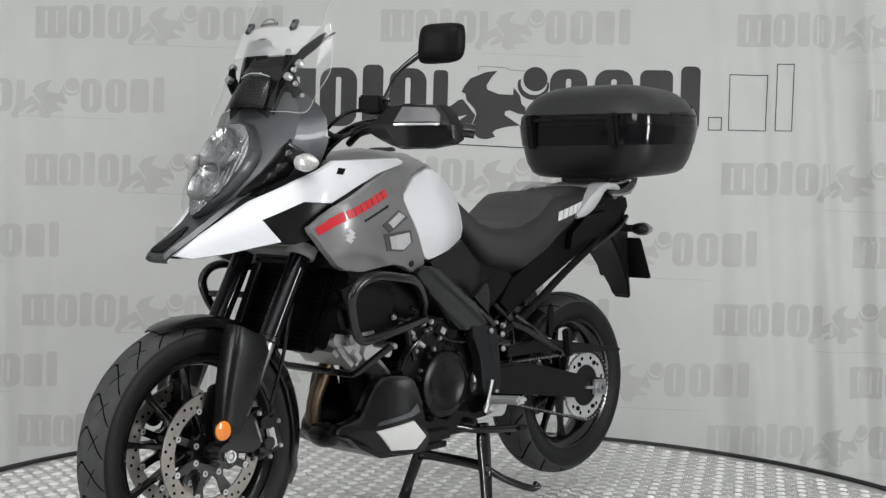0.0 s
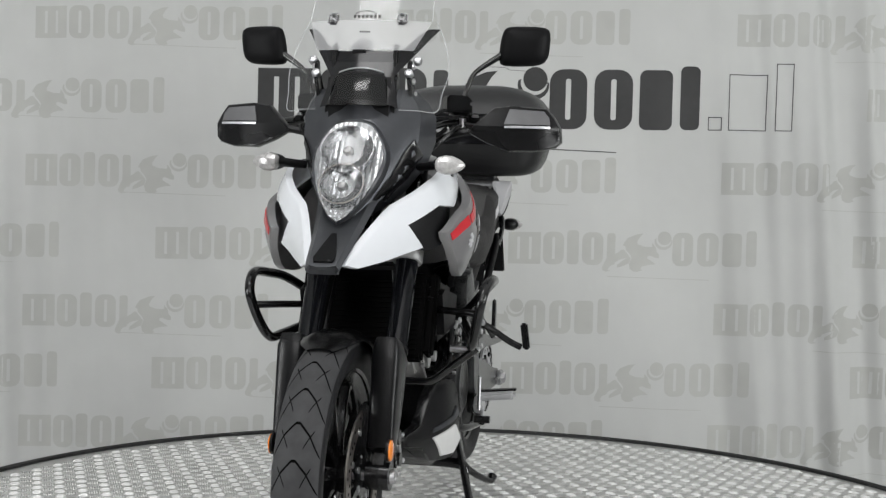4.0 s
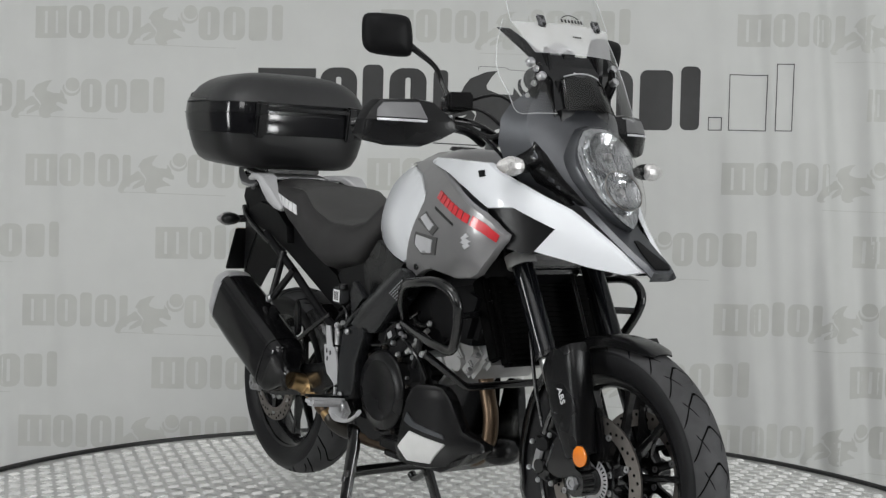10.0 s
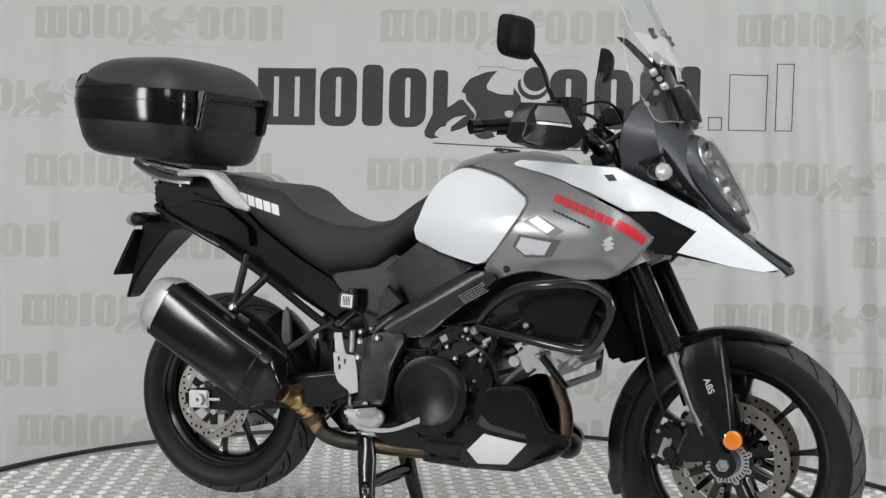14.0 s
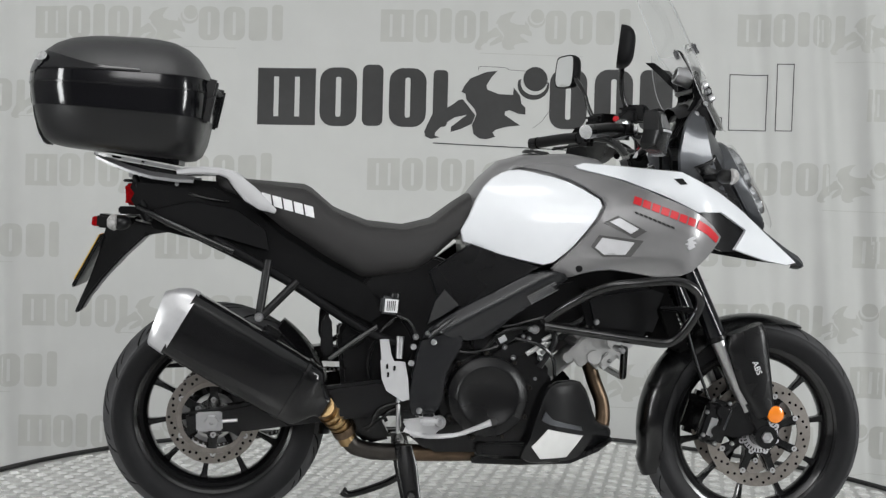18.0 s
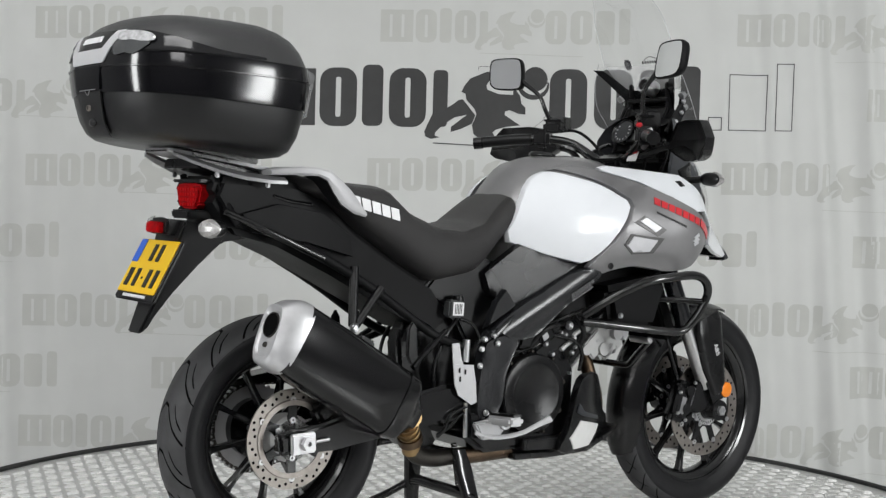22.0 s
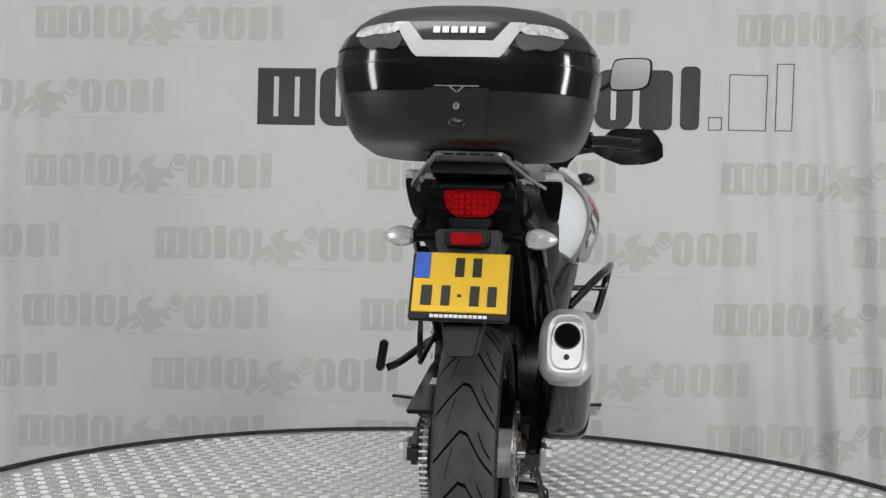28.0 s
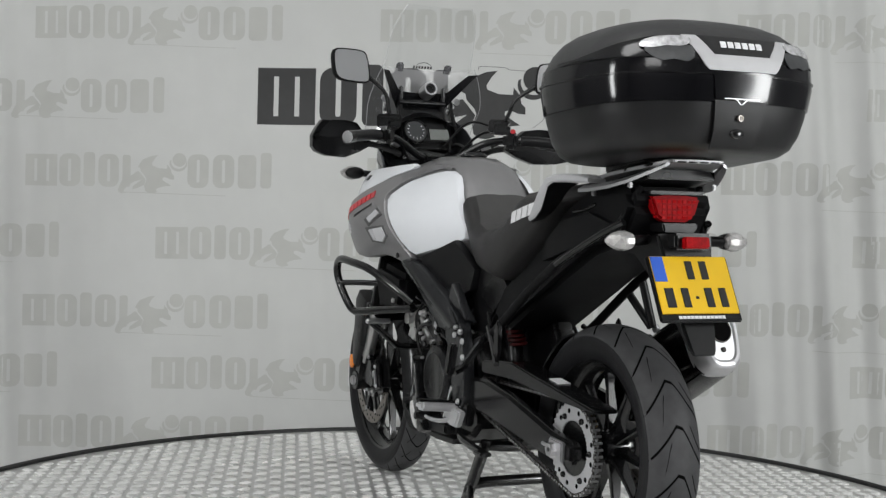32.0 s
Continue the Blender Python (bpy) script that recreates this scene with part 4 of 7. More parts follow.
    ret = bmesh.ops.extrude_face_region(bm, geom=bm.faces[:])
    for v in ret["geom"]:
        if isinstance(v, bmesh.types.BMVert):
            v.co.x -= 0.006
            v.co.y *= 0.965
    part("headlight_fairing", bm, FAIRING, bike, "dark grey headlight fairing", 32)
    for s in (-1, 1):
        fin = smooth_poly([(s * y, z) for y, z in ((0.140, 1.122), (0.150, 1.085), (0.121, 1.025), (0.081, 0.968), (0.064, 0.970), (0.098, 1.032), (0.122, 1.092))], 1)
        part("fairing_fin", drape(fin, lambda y, z: fairing_x(y, z) + 0.008, 0.012, 0.012, 0.003, plane="yz"), SHEEN, bike, "glossy black fin beside the headlight", 30)
    rings = [[(x + 0.004, -w, z), (x + 0.004, w, z), (x, w, z - 0.008), (x, -w, z - 0.008)] for x, z, w in ((0.893, 0.892, 0.006), (0.93, 0.866, 0.017), (0.975, 0.839, 0.026), (0.985, 0.831, 0.022))]
    part("beak_inset", ring_loft(rings), MATT, bike, "black wedge set into the beak", 30)


bodywork()


def headlight():
    def face(y, z):
        return 0.858 - 0.56 * (z - 0.95) - 2.2 * y * y
    out = smooth_poly(((0.0, 1.158), (0.045, 1.150), (0.076, 1.105), (0.083, 1.06), (0.066, 1.0), (0.04, 0.955), (0.0, 0.918), (-0.04, 0.955), (-0.066, 1.0), (-0.083, 1.06), (-0.076, 1.105), (-0.045, 1.150)), 2)
    big = [(y * (1.06 + 0.08 * max(0, 1 - abs(z - 1.03) / 0.10)), 1.045 + (z - 1.045) * 1.055) for y, z in out]
    hl = part("headlight", drape(big, lambda y, z: face(y, z) + 0.004, 0.03, 0.02, 0.008, plane="yz"), FAIRING, bike, "tall twin-bulb headlight with a clear lens")
    part("reflector_bowl", drape(out, lambda y, z: face(y, z) + 0.008 + 0.0009 * math.sin(520 * y), 0.004, 0.006, 0, plane="yz"), HEAD, hl, "pale faceted reflector housing", 5)
    for z, r in ((1.085, 0.066), (1.000, 0.054)):
        n = Vector((0.87, 0, 0.49))
        c = Vector((face(0, z) + 0.004, 0, z))
        bm = lathe([(0.008, -0.006), (r * 0.30, -0.003), (r * 0.55, 0.002), (r * 0.8, 0.009), (r * 0.97, 0.016), (r, 0.016), (r, -0.010), (0.008, -0.010)], c, n, 22, closed=True)
        part("reflector_dish", bm, HEAD, hl, "faceted chrome reflector", 4)
        if z < 1.05:
            part("dish_rim", lathe([(r * 0.985, 0.015), (r * 1.01, 0.015), (r * 1.01, 0.018), (r * 0.985, 0.018)], c, n, 36, closed=True), STEEL, hl, "thin rim of the lower reflector")
        part("bulb_shield", lathe([(0.0001, 0.014), (0.009, 0.012), (0.013, 0.004), (0.013, -0.012), (0.0001, -0.012)], c, n, 20), CHROME, hl, "small bulb shield")
    part("lens", drape(out, lambda y, z: face(y, z) + 0.042 - 1.5 * y * y - 0.9 * (z - 1.04) ** 2, 0.0, 0.012, 0.004, plane="yz"), LENS, hl, "clear bowed lens").visible_shadow = False
    bm = bmesh.new()
    for k in range(9):
        y = -0.056 + 0.014 * k
        lo, hi = 1.02 - 0.4 * abs(y), 1.125 - 0.5 * abs(y)
        tube([(face(y, z) + 0.028, y, z) for z in (lo, (lo + hi) / 2, hi)], 0.0026, 6, 2, bm)
    part("lens_rib", bm, LENS, hl, "upright ribs of the lens")


headlight()


def sheet(rows, cols, thick, fn, bm=None):
    """A bowed sheet: fn(u, v) with u across (-1..1) and v up (0..1)."""
    bm = fresh(bm)
    g = [[bm.verts.new(fn(-1 + 2 * i / cols, j / rows)) for i in range(cols + 1)] for j in range(rows + 1)]
    for j in range(rows):
        for i in range(cols):
            bm.faces.new((g[j][i], g[j][i + 1], g[j + 1][i + 1], g[j + 1][i]))
    if thick:
        bmesh.ops.recalc_face_normals(bm, faces=bm.faces)
        ret = bmesh.ops.extrude_face_region(bm, geom=bm.faces[:])
        for v in ret["geom"]:
            if isinstance(v, bmesh.types.BMVert):
                v.co.x -= thick
    return bm


def screen_x(z, y):
    return 0.742 - 0.50 * (z - 1.20) - 1.9 * y * y


CLAMP = hazy_mat("grey_clear_clamp", (0.13, 0.13, 0.14), 0.75, 0.2)
EDGE = hazy_mat("clear_plastic_edge", (0.75, 0.76, 0.77), 0.45, 0.15)


def windscreen():
    def dark(u, v):
        hw = lerp(((0, 0.098), (0.38, 0.080), (1, 0.172)), v)
        rise = lerp(((0, 0.0), (0.50, 0.002), (0.84, 0.064), (1, 0.066)), abs(u))
        z = 1.215 + (0.124 + rise) * v - 0.02 * (1 - v) * u * u
        return (screen_x(z, hw * u) - 0.022, hw * u, z)
    part("wind_spoiler", sheet(18, 26, 0.004, dark), SMOKE, bike, "dark smoked screen with swept-up tips", 60)
    def visor(u, v):
        hw = lerp(((0, 0.074), (0.5, 0.070), (0.85, 0.064), (1, 0.056)), v)
        z = 1.200 + (0.094 - 0.010 * u * u) * v
        return (screen_x(z, hw * u) + 0.020 * math.sin(math.pi * (0.25 + 0.62 * v)) * (1 - u * u) - 0.012, hw * u, z)
    part("visor", sheet(10, 16, 0.003, visor), VISOR, bike, "glossy smoked visor over the headlight", 80)
    part("visor_rim", tube([visor(u / 6, 1.0) for u in range(-6, 7)], 0.0022, 6, 2), EDGE, bike, "bright rim of the visor")
    def wing(s):
        def fn(u, v):
            z = 1.19 + 0.235 * v
            lo = lerp(((0, 0.105), (1, 0.13)), v)
            hi = lerp(((0, 0.19), (0.45, 0.206), (0.75, 0.19), (1, 0.165)), v)
            y = s * (lo + (hi - lo) * (u + 1) / 2)
            return (screen_x(z, y) - 0.004, y, z)
        return fn
    for s in (-1, 1):
        w = part("side_deflector", sheet(10, 8, 0.0, wing(s)), CLEAR, bike, "clear plastic side deflector", 80)
        w.visible_shadow = False
        f = wing(s)
        part("deflector_edge", tube([f(-1, 0), f(0, 0), f(1, 0), f(1, 0.2), f(1, 0.45), f(1, 0.75), f(1, 1)], 0.0010, 6, 4), EDGE, w, "bright edge of the clear deflector")
    def top(u, v):
        hw = lerp(((0, 0.158), (0.3, 0.155), (0.7, 0.145), (1, 0.115)), v)
        z = 1.418 + 0.20 * v
        return (screen_x(z, hw * u) + 0.010 - 0.10 * max(0, v - 0.5) ** 2, hw * u, z)
    t = part("sliding_screen", sheet(16, 18, 0.0, top), CLEAR, bike, "clear sliding windscreen extension", 80)
    t.visible_shadow = False
    for u in (-1, 1):
        part("screen_edge", tube([top(u, v / 6) for v in range(7)], 0.0010, 6, 3), EDGE, t, "bright edge of the clear screen")
    def base(u, v):
        hw = lerp(((0, 0.124), (1, 0.157)), v)
        z = 1.340 + 0.078 * v
        return (screen_x(z, hw * u) + 0.010, hw * u, z)
    part("slider_base", sheet(6, 18, 0.0, base), REFLECTION_HAZE, t, "lower edge of the sliding screen, ceiling reflection put in as white haze", 80).visible_shadow = False
    for s in (-1, 1):
        bm = bmesh.new()
        n = Vector((0.88, 0, 0.46))
        for y, z in ((0.134, 1.318), (0.118, 1.283)):
            c = Vector((screen_x(z, y) + 0.002, s * y, z))
            lathe([(0.0001, 0.004), (0.005, 0.004), (0.006, 0.006), (0.0095, 0.005), (0.011, 0.002), (0.011, -0.01), (0.0001, -0.01)], c, n, 16, bm)
        pieces("screen_fixing", bm, ALLOY, bike, "bright screen fixing")
        sc = part("slider_clamp", box((screen_x(1.422, 0.088) + 0.013, s * 0.088, 1.422), (0.010, 0.028, 0.036), (0, -27, 0), 0.006), CLAMP, bike, "grey clamp of the sliding screen")
        bm = bmesh.new()
        for dz in (-0.009, 0.009):
            bolt((screen_x(1.422 + dz, 0.088) + 0.0185, s * 0.088, 1.422 + dz), (0.88, 0, 0.46), 0.005, 0.003, bm)
        pieces("clamp_screw", bm, SATIN, sc)
        part("screen_arm", rod((0.60, s * 0.115, 1.20), (0.655, s * 0.118, 1.285), 0.007, seg=8), BLACK, bike)
    bm = bmesh.new()
    for a, b in ((-0.018, -0.004), (-0.001, 0.016)):
        p = [(screen_x(z, y) - 0.0185, y, z) for y, z in ((a, 1.286), (b, 1.286), (b, 1.297), (a, 1.297))]
        bm.faces.new([bm.verts.new(q) for q in p])
    part("screen_mark", bm, PALE_DECAL, bike, "small pale printed bars")
    bm = bmesh.new()
    for k in range(7):
        y = -0.034 + 0.0105 * k
        p = [(screen_x(z, y) + 0.0125, y + d, z) for d, z in ((0, 1.423), (0.0065, 1.423), (0.0065, 1.4315), (0, 1.4315))]
        bm.faces.new([bm.verts.new(q) for q in p])
    for k in range(5):
        y = -0.012 + 0.0055 * k
        p = [(screen_x(z, y) + 0.0125, y + d, z) for d, z in ((0, 1.384), (0.004, 1.384), (0.004, 1.3885), (0, 1.3885))]
        bm.faces.new([bm.verts.new(q) for q in p])
    tube([(screen_x(z, y) + 0.0125, y, z) for y, z in ((-0.030, 1.434), (-0.018, 1.440), (-0.004, 1.443), (0.012, 1.440), (0.024, 1.434))], 0.0012, 5, 4, bm)
    pieces("slider_mark", bm, INK, bike, "small dark printed bars")
    # dashboard behind the screen
    d = part("dashboard", box((0.60, 0, 1.195), (0.05, 0.20, 0.11), (0, 25, 0), 0.02, taper=0.8), BLACK, bike, "black instrument cluster")
    bm = lathe([(0.0001, 0), (0.04, 0), (0.044, 0.004), (0.044, -0.01), (0.0001, -0.01)], (0.575, 0.045, 1.205), (-0.9, 0, 0.42), 28)
    dial = part("rev_counter", bm, SATIN, d, "round rev counter")
    q = Vector((-0.9, 0, 0.42)).normalized()
    face = lathe([(0.0001, 0.0012), (0.037, 0.0012), (0.037, -0.004), (0.0001, -0.004)], (0.575, 0.045, 1.205), q, 28)
    part("dial_face", face, LCD_DARK, dial, "grey dial face")
    bm, up = bmesh.new(), q.cross(Vector((0, 1, 0))).normalized()
    for k in range(11):
        a = radians(220 - 26 * k)
        o = Vector((0, 1, 0)) * (0.031 * math.cos(a)) + up * (0.031 * math.sin(a))
        rod(Vector((0.575, 0.045, 1.205)) + o * 0.82 + q * 0.002, Vector((0.575, 0.045, 1.205)) + o + q * 0.002, 0.0012, seg=5, bm=bm)
    pieces("dial_mark", bm, PALE_DECAL, dial)
    part("display", box((0.577, -0.04, 1.195), (0.008, 0.075, 0.045), (0, 25, 0), 0.003), LCD, d, "grey liquid crystal display")
    part("power_socket", lathe([(0.018, 0.03), (0.024, 0.03), (0.026, 0.022), (0.026, -0.02), (0.018, -0.02)], (0.625, -0.015, 1.345), (-0.95, 0, 0.3), 24, closed=True), ALLOY, bike, "round socket ring behind the screen")
    part("socket_body", lathe([(0.0001, 0.012), (0.0175, 0.012), (0.0175, -0.03), (0.0001, -0.03)], (0.625, -0.015, 1.345), (-0.95, 0, 0.3), 20), BLACK, bike)
    for s in (-1, 1):
        part("screen_bracket", prism([(0.56, 1.14), (0.60, 1.14), (0.665, 1.27), (0.645, 1.36), (0.63, 1.36), (0.635, 1.28)], s * 0.078 - 0.007, s * 0.078 + 0.007, 0.004), BLACK, bike, "black screen bracket")
    part("dash_hood", sheet(4, 12, 0.004, lambda u, v: (0.585 + 0.06 * v, 0.115 * u * (1 - 0.15 * v), 1.255 + 0.02 * v - 0.035 * u * u)), BLACK, bike, "black hood over the instruments")
    part("dash_bar", rod((0.635, -0.085, 1.305), (0.635, 0.085, 1.305), 0.008, seg=10), BLACK, bike, "black cross tube behind the screen")


windscreen()


GUARD_GREY = mat("grey_guard_panel", (0.17, 0.17, 0.174), 0.45, metal=0.4, coat=0.05)


def lamp_lens(c, s, back, parent):
    """A pointed, ribbed clear lens, its tip outwards."""
    rings = []
    for f, r in ((-0.030, 0.012), (-0.024, 0.019), (-0.008, 0.0235), (0.008, 0.0225), (0.022, 0.017), (0.034, 0.010), (0.040, 0.003)):
        ring = []
        for k in range(20):
            a = 2 * math.pi * k / 20
            rr = r * (1.0 if k % 2 else 0.965)
            ring.append((c[0] + back * (0.004 + rr * 0.95 * max(0.0, math.cos(a)) - 0.35 * rr * max(0.0, -math.cos(a)) - 0.12 * f), c[1] + s * f, c[2] + rr * math.sin(a)))
        rings.append(ring)
    return part("indicator_lens", ring_loft(rings), mat_lens, parent, "clear ribbed indicator lens", 20)


def steering():
    for s in (-1, 1):
        bar = part("handlebar", tube([(0.49, 0, 1.115), (0.485, s * 0.06, 1.115), (0.455, s * 0.15, 1.165), (0.40, s * 0.22, 1.178), (0.338, s * 0.30, 1.174), (0.272, s * 0.380, 1.163)], 0.0125, 14), SATIN, bike, "black handlebar")
        part("grip", tube([(0.375, s * 0.255, 1.176), (0.338, s * 0.30, 1.174), (0.276, s * 0.375, 1.164)], 0.0175, 14), BLACK, bar, "black rubber grip")
        part("bar_end", rod((0.274, s * 0.378, 1.163), (0.256, s * 0.399, 1.160), 0.019, seg=16), SATIN, bar)
        sw = box((0.395, s * 0.225, 1.178), (0.055, 0.05, 0.055), (0, 0, s * 40), 0.012)
        box((0.42, s * 0.20, 1.215), (0.05, 0.06, 0.035), (0, 0, s * 30), 0.008, sw)
        part("switchgear", sw, BLACK, bar, "black switch cluster and reservoir")
        if s < 0:
            part("kill_switch", box((0.377, s * 0.222, 1.208), (0.012, 0.018, 0.014), (0, 0, 30), 0.003), RED_DECAL, bar, "red engine stop switch")
        part("lever", tube([(0.435, s * 0.215, 1.175), (0.41, s * 0.29, 1.165), (0.35, s * 0.35, 1.15), (0.325, s * 0.385, 1.147)], [0.009, 0.0065, 0.0065, 0.008], 8, flat=0.6), SATIN, bar, "black hand lever")
        # handguard
        def fn(y, z):
            b = lerp(((0.23, 0.512), (0.30, 0.505), (0.37, 0.490), (0.43, 0.462), (0.475, 0.420)), abs(y))
            return b - 0.42 * max(0, z - 1.168) - 0.20 * max(0, 1.168 - z)
        out = ((0.236, 1.150), (0.262, 1.178), (0.302, 1.216), (0.345, 1.222), (0.432, 1.218), (0.452, 1.196), (0.468, 1.168), (0.470, 1.132), (0.455, 1.118), (0.408, 1.106), (0.338, 1.104), (0.285, 1.124))
        hg = part("handguard", drape([(s * a, b) for a, b in out], fn, 0.030, 0.018, 0.007, plane="yz"), BLACK, bike, "black angular handguard with a silver-grey panel", 24)
        pan = ((0.330, 1.172), (0.342, 1.213), (0.426, 1.210), (0.440, 1.194), (0.444, 1.174))
        part("guard_panel", drape([(s * a, b) for a, b in pan], lambda y, z: fn(y, z) + 0.003, 0.004, 0.02, 0.001, plane="yz"), GUARD_GREY, hg, "silver-grey panel on the handguard", 30)
        # gloss highlight under the panel, painted as a pale strip
        lip = ((0.333, 1.163), (0.331, 1.169), (0.444, 1.171), (0.444, 1.165))
        part("guard_glint", drape([(s * a, b) for a, b in lip], lambda y, z: fn(y, z) + 0.003, 0.004, 0.02, 0, plane="yz"), VENT_PALE, hg, "pale strip standing for the highlight on the panel's edge")
        part("guard_arm", tube([(0.47, s * 0.14, 1.12), (0.49, s * 0.20, 1.145), (0.495, s * 0.26, 1.155)], 0.010, 8), BLACK, hg)
        # mirror on its stem
        stem = part("mirror_stem", tube([(0.415, s * 0.205, 1.225), (0.395, s * 0.215, 1.27), (0.385, s * 0.235, 1.315), (0.37, s * 0.30, 1.362)], [0.0075, 0.007, 0.0065, 0.009], 10), SATIN, bike, "black mirror stem")
        rot = Matrix.Translation((0.360, s * 0.362, 1.386)) @ Euler((0, radians(6), radians(s * 14))).to_matrix().to_4x4()
        out = smooth_poly([(a * s, b) for a, b in ((-0.066, 0.0), (-0.067, -0.038), (-0.054, -0.052), (0.0, -0.052), (0.042, -0.047), (0.061, -0.030), (0.066, 0.0), (0.066, 0.036), (0.052, 0.051), (0.0, 0.053), (-0.044, 0.050), (-0.059, 0.036))], 2)
        rings = [[(x, y * f, z * f) for y, z in out] for x, f in ((0.027, 0.12), (0.0265, 0.36), (0.024, 0.60), (0.018, 0.80), (0.009, 0.94), (-0.002, 0.995), (-0.010, 1.0), (-0.0145, 0.985), (-0.013, 0.95))]
        bm = ring_loft(rings)
        bm.transform(rot)
        mh = part("mirror", bm, MATT, bike, "black rear-view mirror", 60)
        bm = bmesh.new()
        bm.faces.new([bm.verts.new((-0.0138, y * 0.925, z * 0.915)) for y, z in out])
        bm.transform(rot)
        part("mirror_glass", bm, MIRROR, mh, "mirror glass")
        # front indicator
        st = part("indicator_stalk", rod((0.655, s * 0.145, 1.055), (0.70, s * 0.205, 1.06), 0.010, 0.012, 12), BLACK, bike)
        part("indicator_body", ball((0.690, s * 0.218, 1.06), (0.026, 0.034, 0.021), 18, rot=(0, 0, -s * 8)), BLACK, st)
        lamp_lens((0.700, s * 0.228, 1.06), s, 1, st)
    for pts, r in (([(0.41, -0.20, 1.20), (0.50, -0.16, 1.20), (0.545, -0.08, 1.10), (0.54, -0.05, 0.95)], 0.005), ([(0.41, 0.20, 1.20), (0.50, 0.16, 1.20), (0.545, 0.08, 1.10), (0.54, 0.05, 0.95)], 0.005),
                   ([(0.42, -0.21, 1.175), (0.52, -0.20, 1.15), (0.56, -0.12, 1.06), (0.50, -0.08, 0.98)], 0.0045), ([(0.42, 0.21, 1.175), (0.52, 0.20, 1.15), (0.56, 0.12, 1.06), (0.50, 0.08, 0.98)], 0.0045),
                   ([(0.43, -0.20, 1.215), (0.53, -0.13, 1.24), (0.57, -0.05, 1.15)], 0.004)):
        part("cable", tube(pts, r, 8), BLACK, bike, "black control cable")
    for s in (-1, 1):
        part("reservoir_lid", box((0.42, s * 0.20, 1.236), (0.048, 0.058, 0.007), (0, 0, s * 30), 0.003), SATIN, bike, "flat reservoir lid")
        part("mirror_boss", rod((0.415, s * 0.207, 1.20), (0.415, s * 0.205, 1.235), 0.012, seg=10), SATIN, bike)
    part("ignition_lock", lathe([(0.0001, 0.012), (0.016, 0.012), (0.018, 0), (0.018, -0.03), (0.0001, -0.03)], (0.535, 0, 1.075), (-0.43, 0, 0.9), 20), ALLOY, bike, "round ignition lock")
    part("bar_clamp", box((0.488, 0, 1.10), (0.06, 0.11, 0.05), (0, -20, 0), 0.01), SATIN, bike, "black handlebar clamp")


mat_lens = mat("milky_clear_lens", (0.52, 0.51, 0.50), 0.26, metal=0.35, coat=0.3, vary=0.4, scale=110, bump=0.4, bump_scale=200)
steering()

# ---- seat and tail ----
SEAT_TOP = ((-0.70, 1.035), (-0.63, 1.018), (-0.45, 1.007), (-0.375, 0.945), (-0.28, 0.910), (-0.18, 0.901), (-0.10, 0.921), (-0.04, 0.967), (0.002, 0.995))
SEAT_LOW = ((-0.70, 0.99), (-0.615, 0.965), (-0.52, 0.887), (-0.394, 0.808), (-0.292, 0.751), (-0.145, 0.773), (-0.107, 0.803), (-0.05, 0.856), (0.0, 0.90))
SEAT_W = ((-0.70, 0.09), (-0.65, 0.145), (-0.60, 0.160), (-0.50, 0.173), (-0.38, 0.178), (-0.25, 0.172), (-0.13, 0.148), (-0.04, 0.128), (0.002, 0.122))


def seat():
    rings, tops = [], []
    for i in range(36):
        x = -0.70 + 0.702 * i / 35
        zt, zb, w = lerp(SEAT_TOP, x), lerp(SEAT_LOW, x), lerp(SEAT_W, x)
        ring, top = [], []
        for k in range(20):
            a = 2 * math.pi * (k + 0.5) / 20
            c, s = math.cos(a), math.sin(a)
            y = w * math.copysign(abs(c) ** 0.55, c)
            z = (zt + zb) / 2 + (zt - zb) / 2 * math.copysign(abs(s) ** 0.55, s)
            if s > 0.75:
                y *= 1 - 0.5 * (s - 0.75)
            ring.append((x, y, z))
        rings.append(ring)
        for k in range(9):
            u = -1 + k / 4
            top.append((x, w * 0.80 * u, zt + 0.003 - 0.012 * abs(u) ** 3))
        tops.append(top)
    st = part("seat", ring_loft(rings), SEAT_DARK, bike, "dark grey stepped dual seat", 60)
    bm = ring_loft([t + [(x, y, z - 0.02) for x, y, z in t[::-1]] for t in tops[2:]])
    part("seat_top", bm, SEAT_LIT, st, "seat top in paler grey, its top light put into the colour", 50)
    for s in (-1, 1):
        bm = bmesh.new()
        for k in range(6):
            a = -0.602 + 0.0285 * k
            z = 0.974 - 0.26 * (a + 0.602)
            drape(((a, z + 0.017), (a + 0.024, z + 0.011), (a + 0.029, z - 0.019), (a + 0.005, z - 0.013)), lambda x, z, s=s: s * (lerp(SEAT_W, x) + 0.0015), 0.002, 0.05, bm=bm)
        pieces("seat_mark", bm, PALE_DECAL, st, "white printed block on the seat side")


seat()


def strap(path, w, t, bm=None):
    """A flat bar swept along a path, its width along y."""
    path = curve(path, 4)
    rings = []
    for i, p in enumerate(path):
        d = (path[min(i + 1, len(path) - 1)] - path[max(i - 1, 0)]).normalized()
        side = Vector((0, 1, 0))
        up = side.cross(d).normalized()
        rings.append([p + side * a * w / 2 + up * b * t / 2 for a, b in ((-1, -0.7), (-0.85, -1), (0.85, -1), (1, -0.7), (1, 0.7), (0.85, 1), (-0.85, 1), (-1, 0.7))])
    return ring_loft(rings, bm)


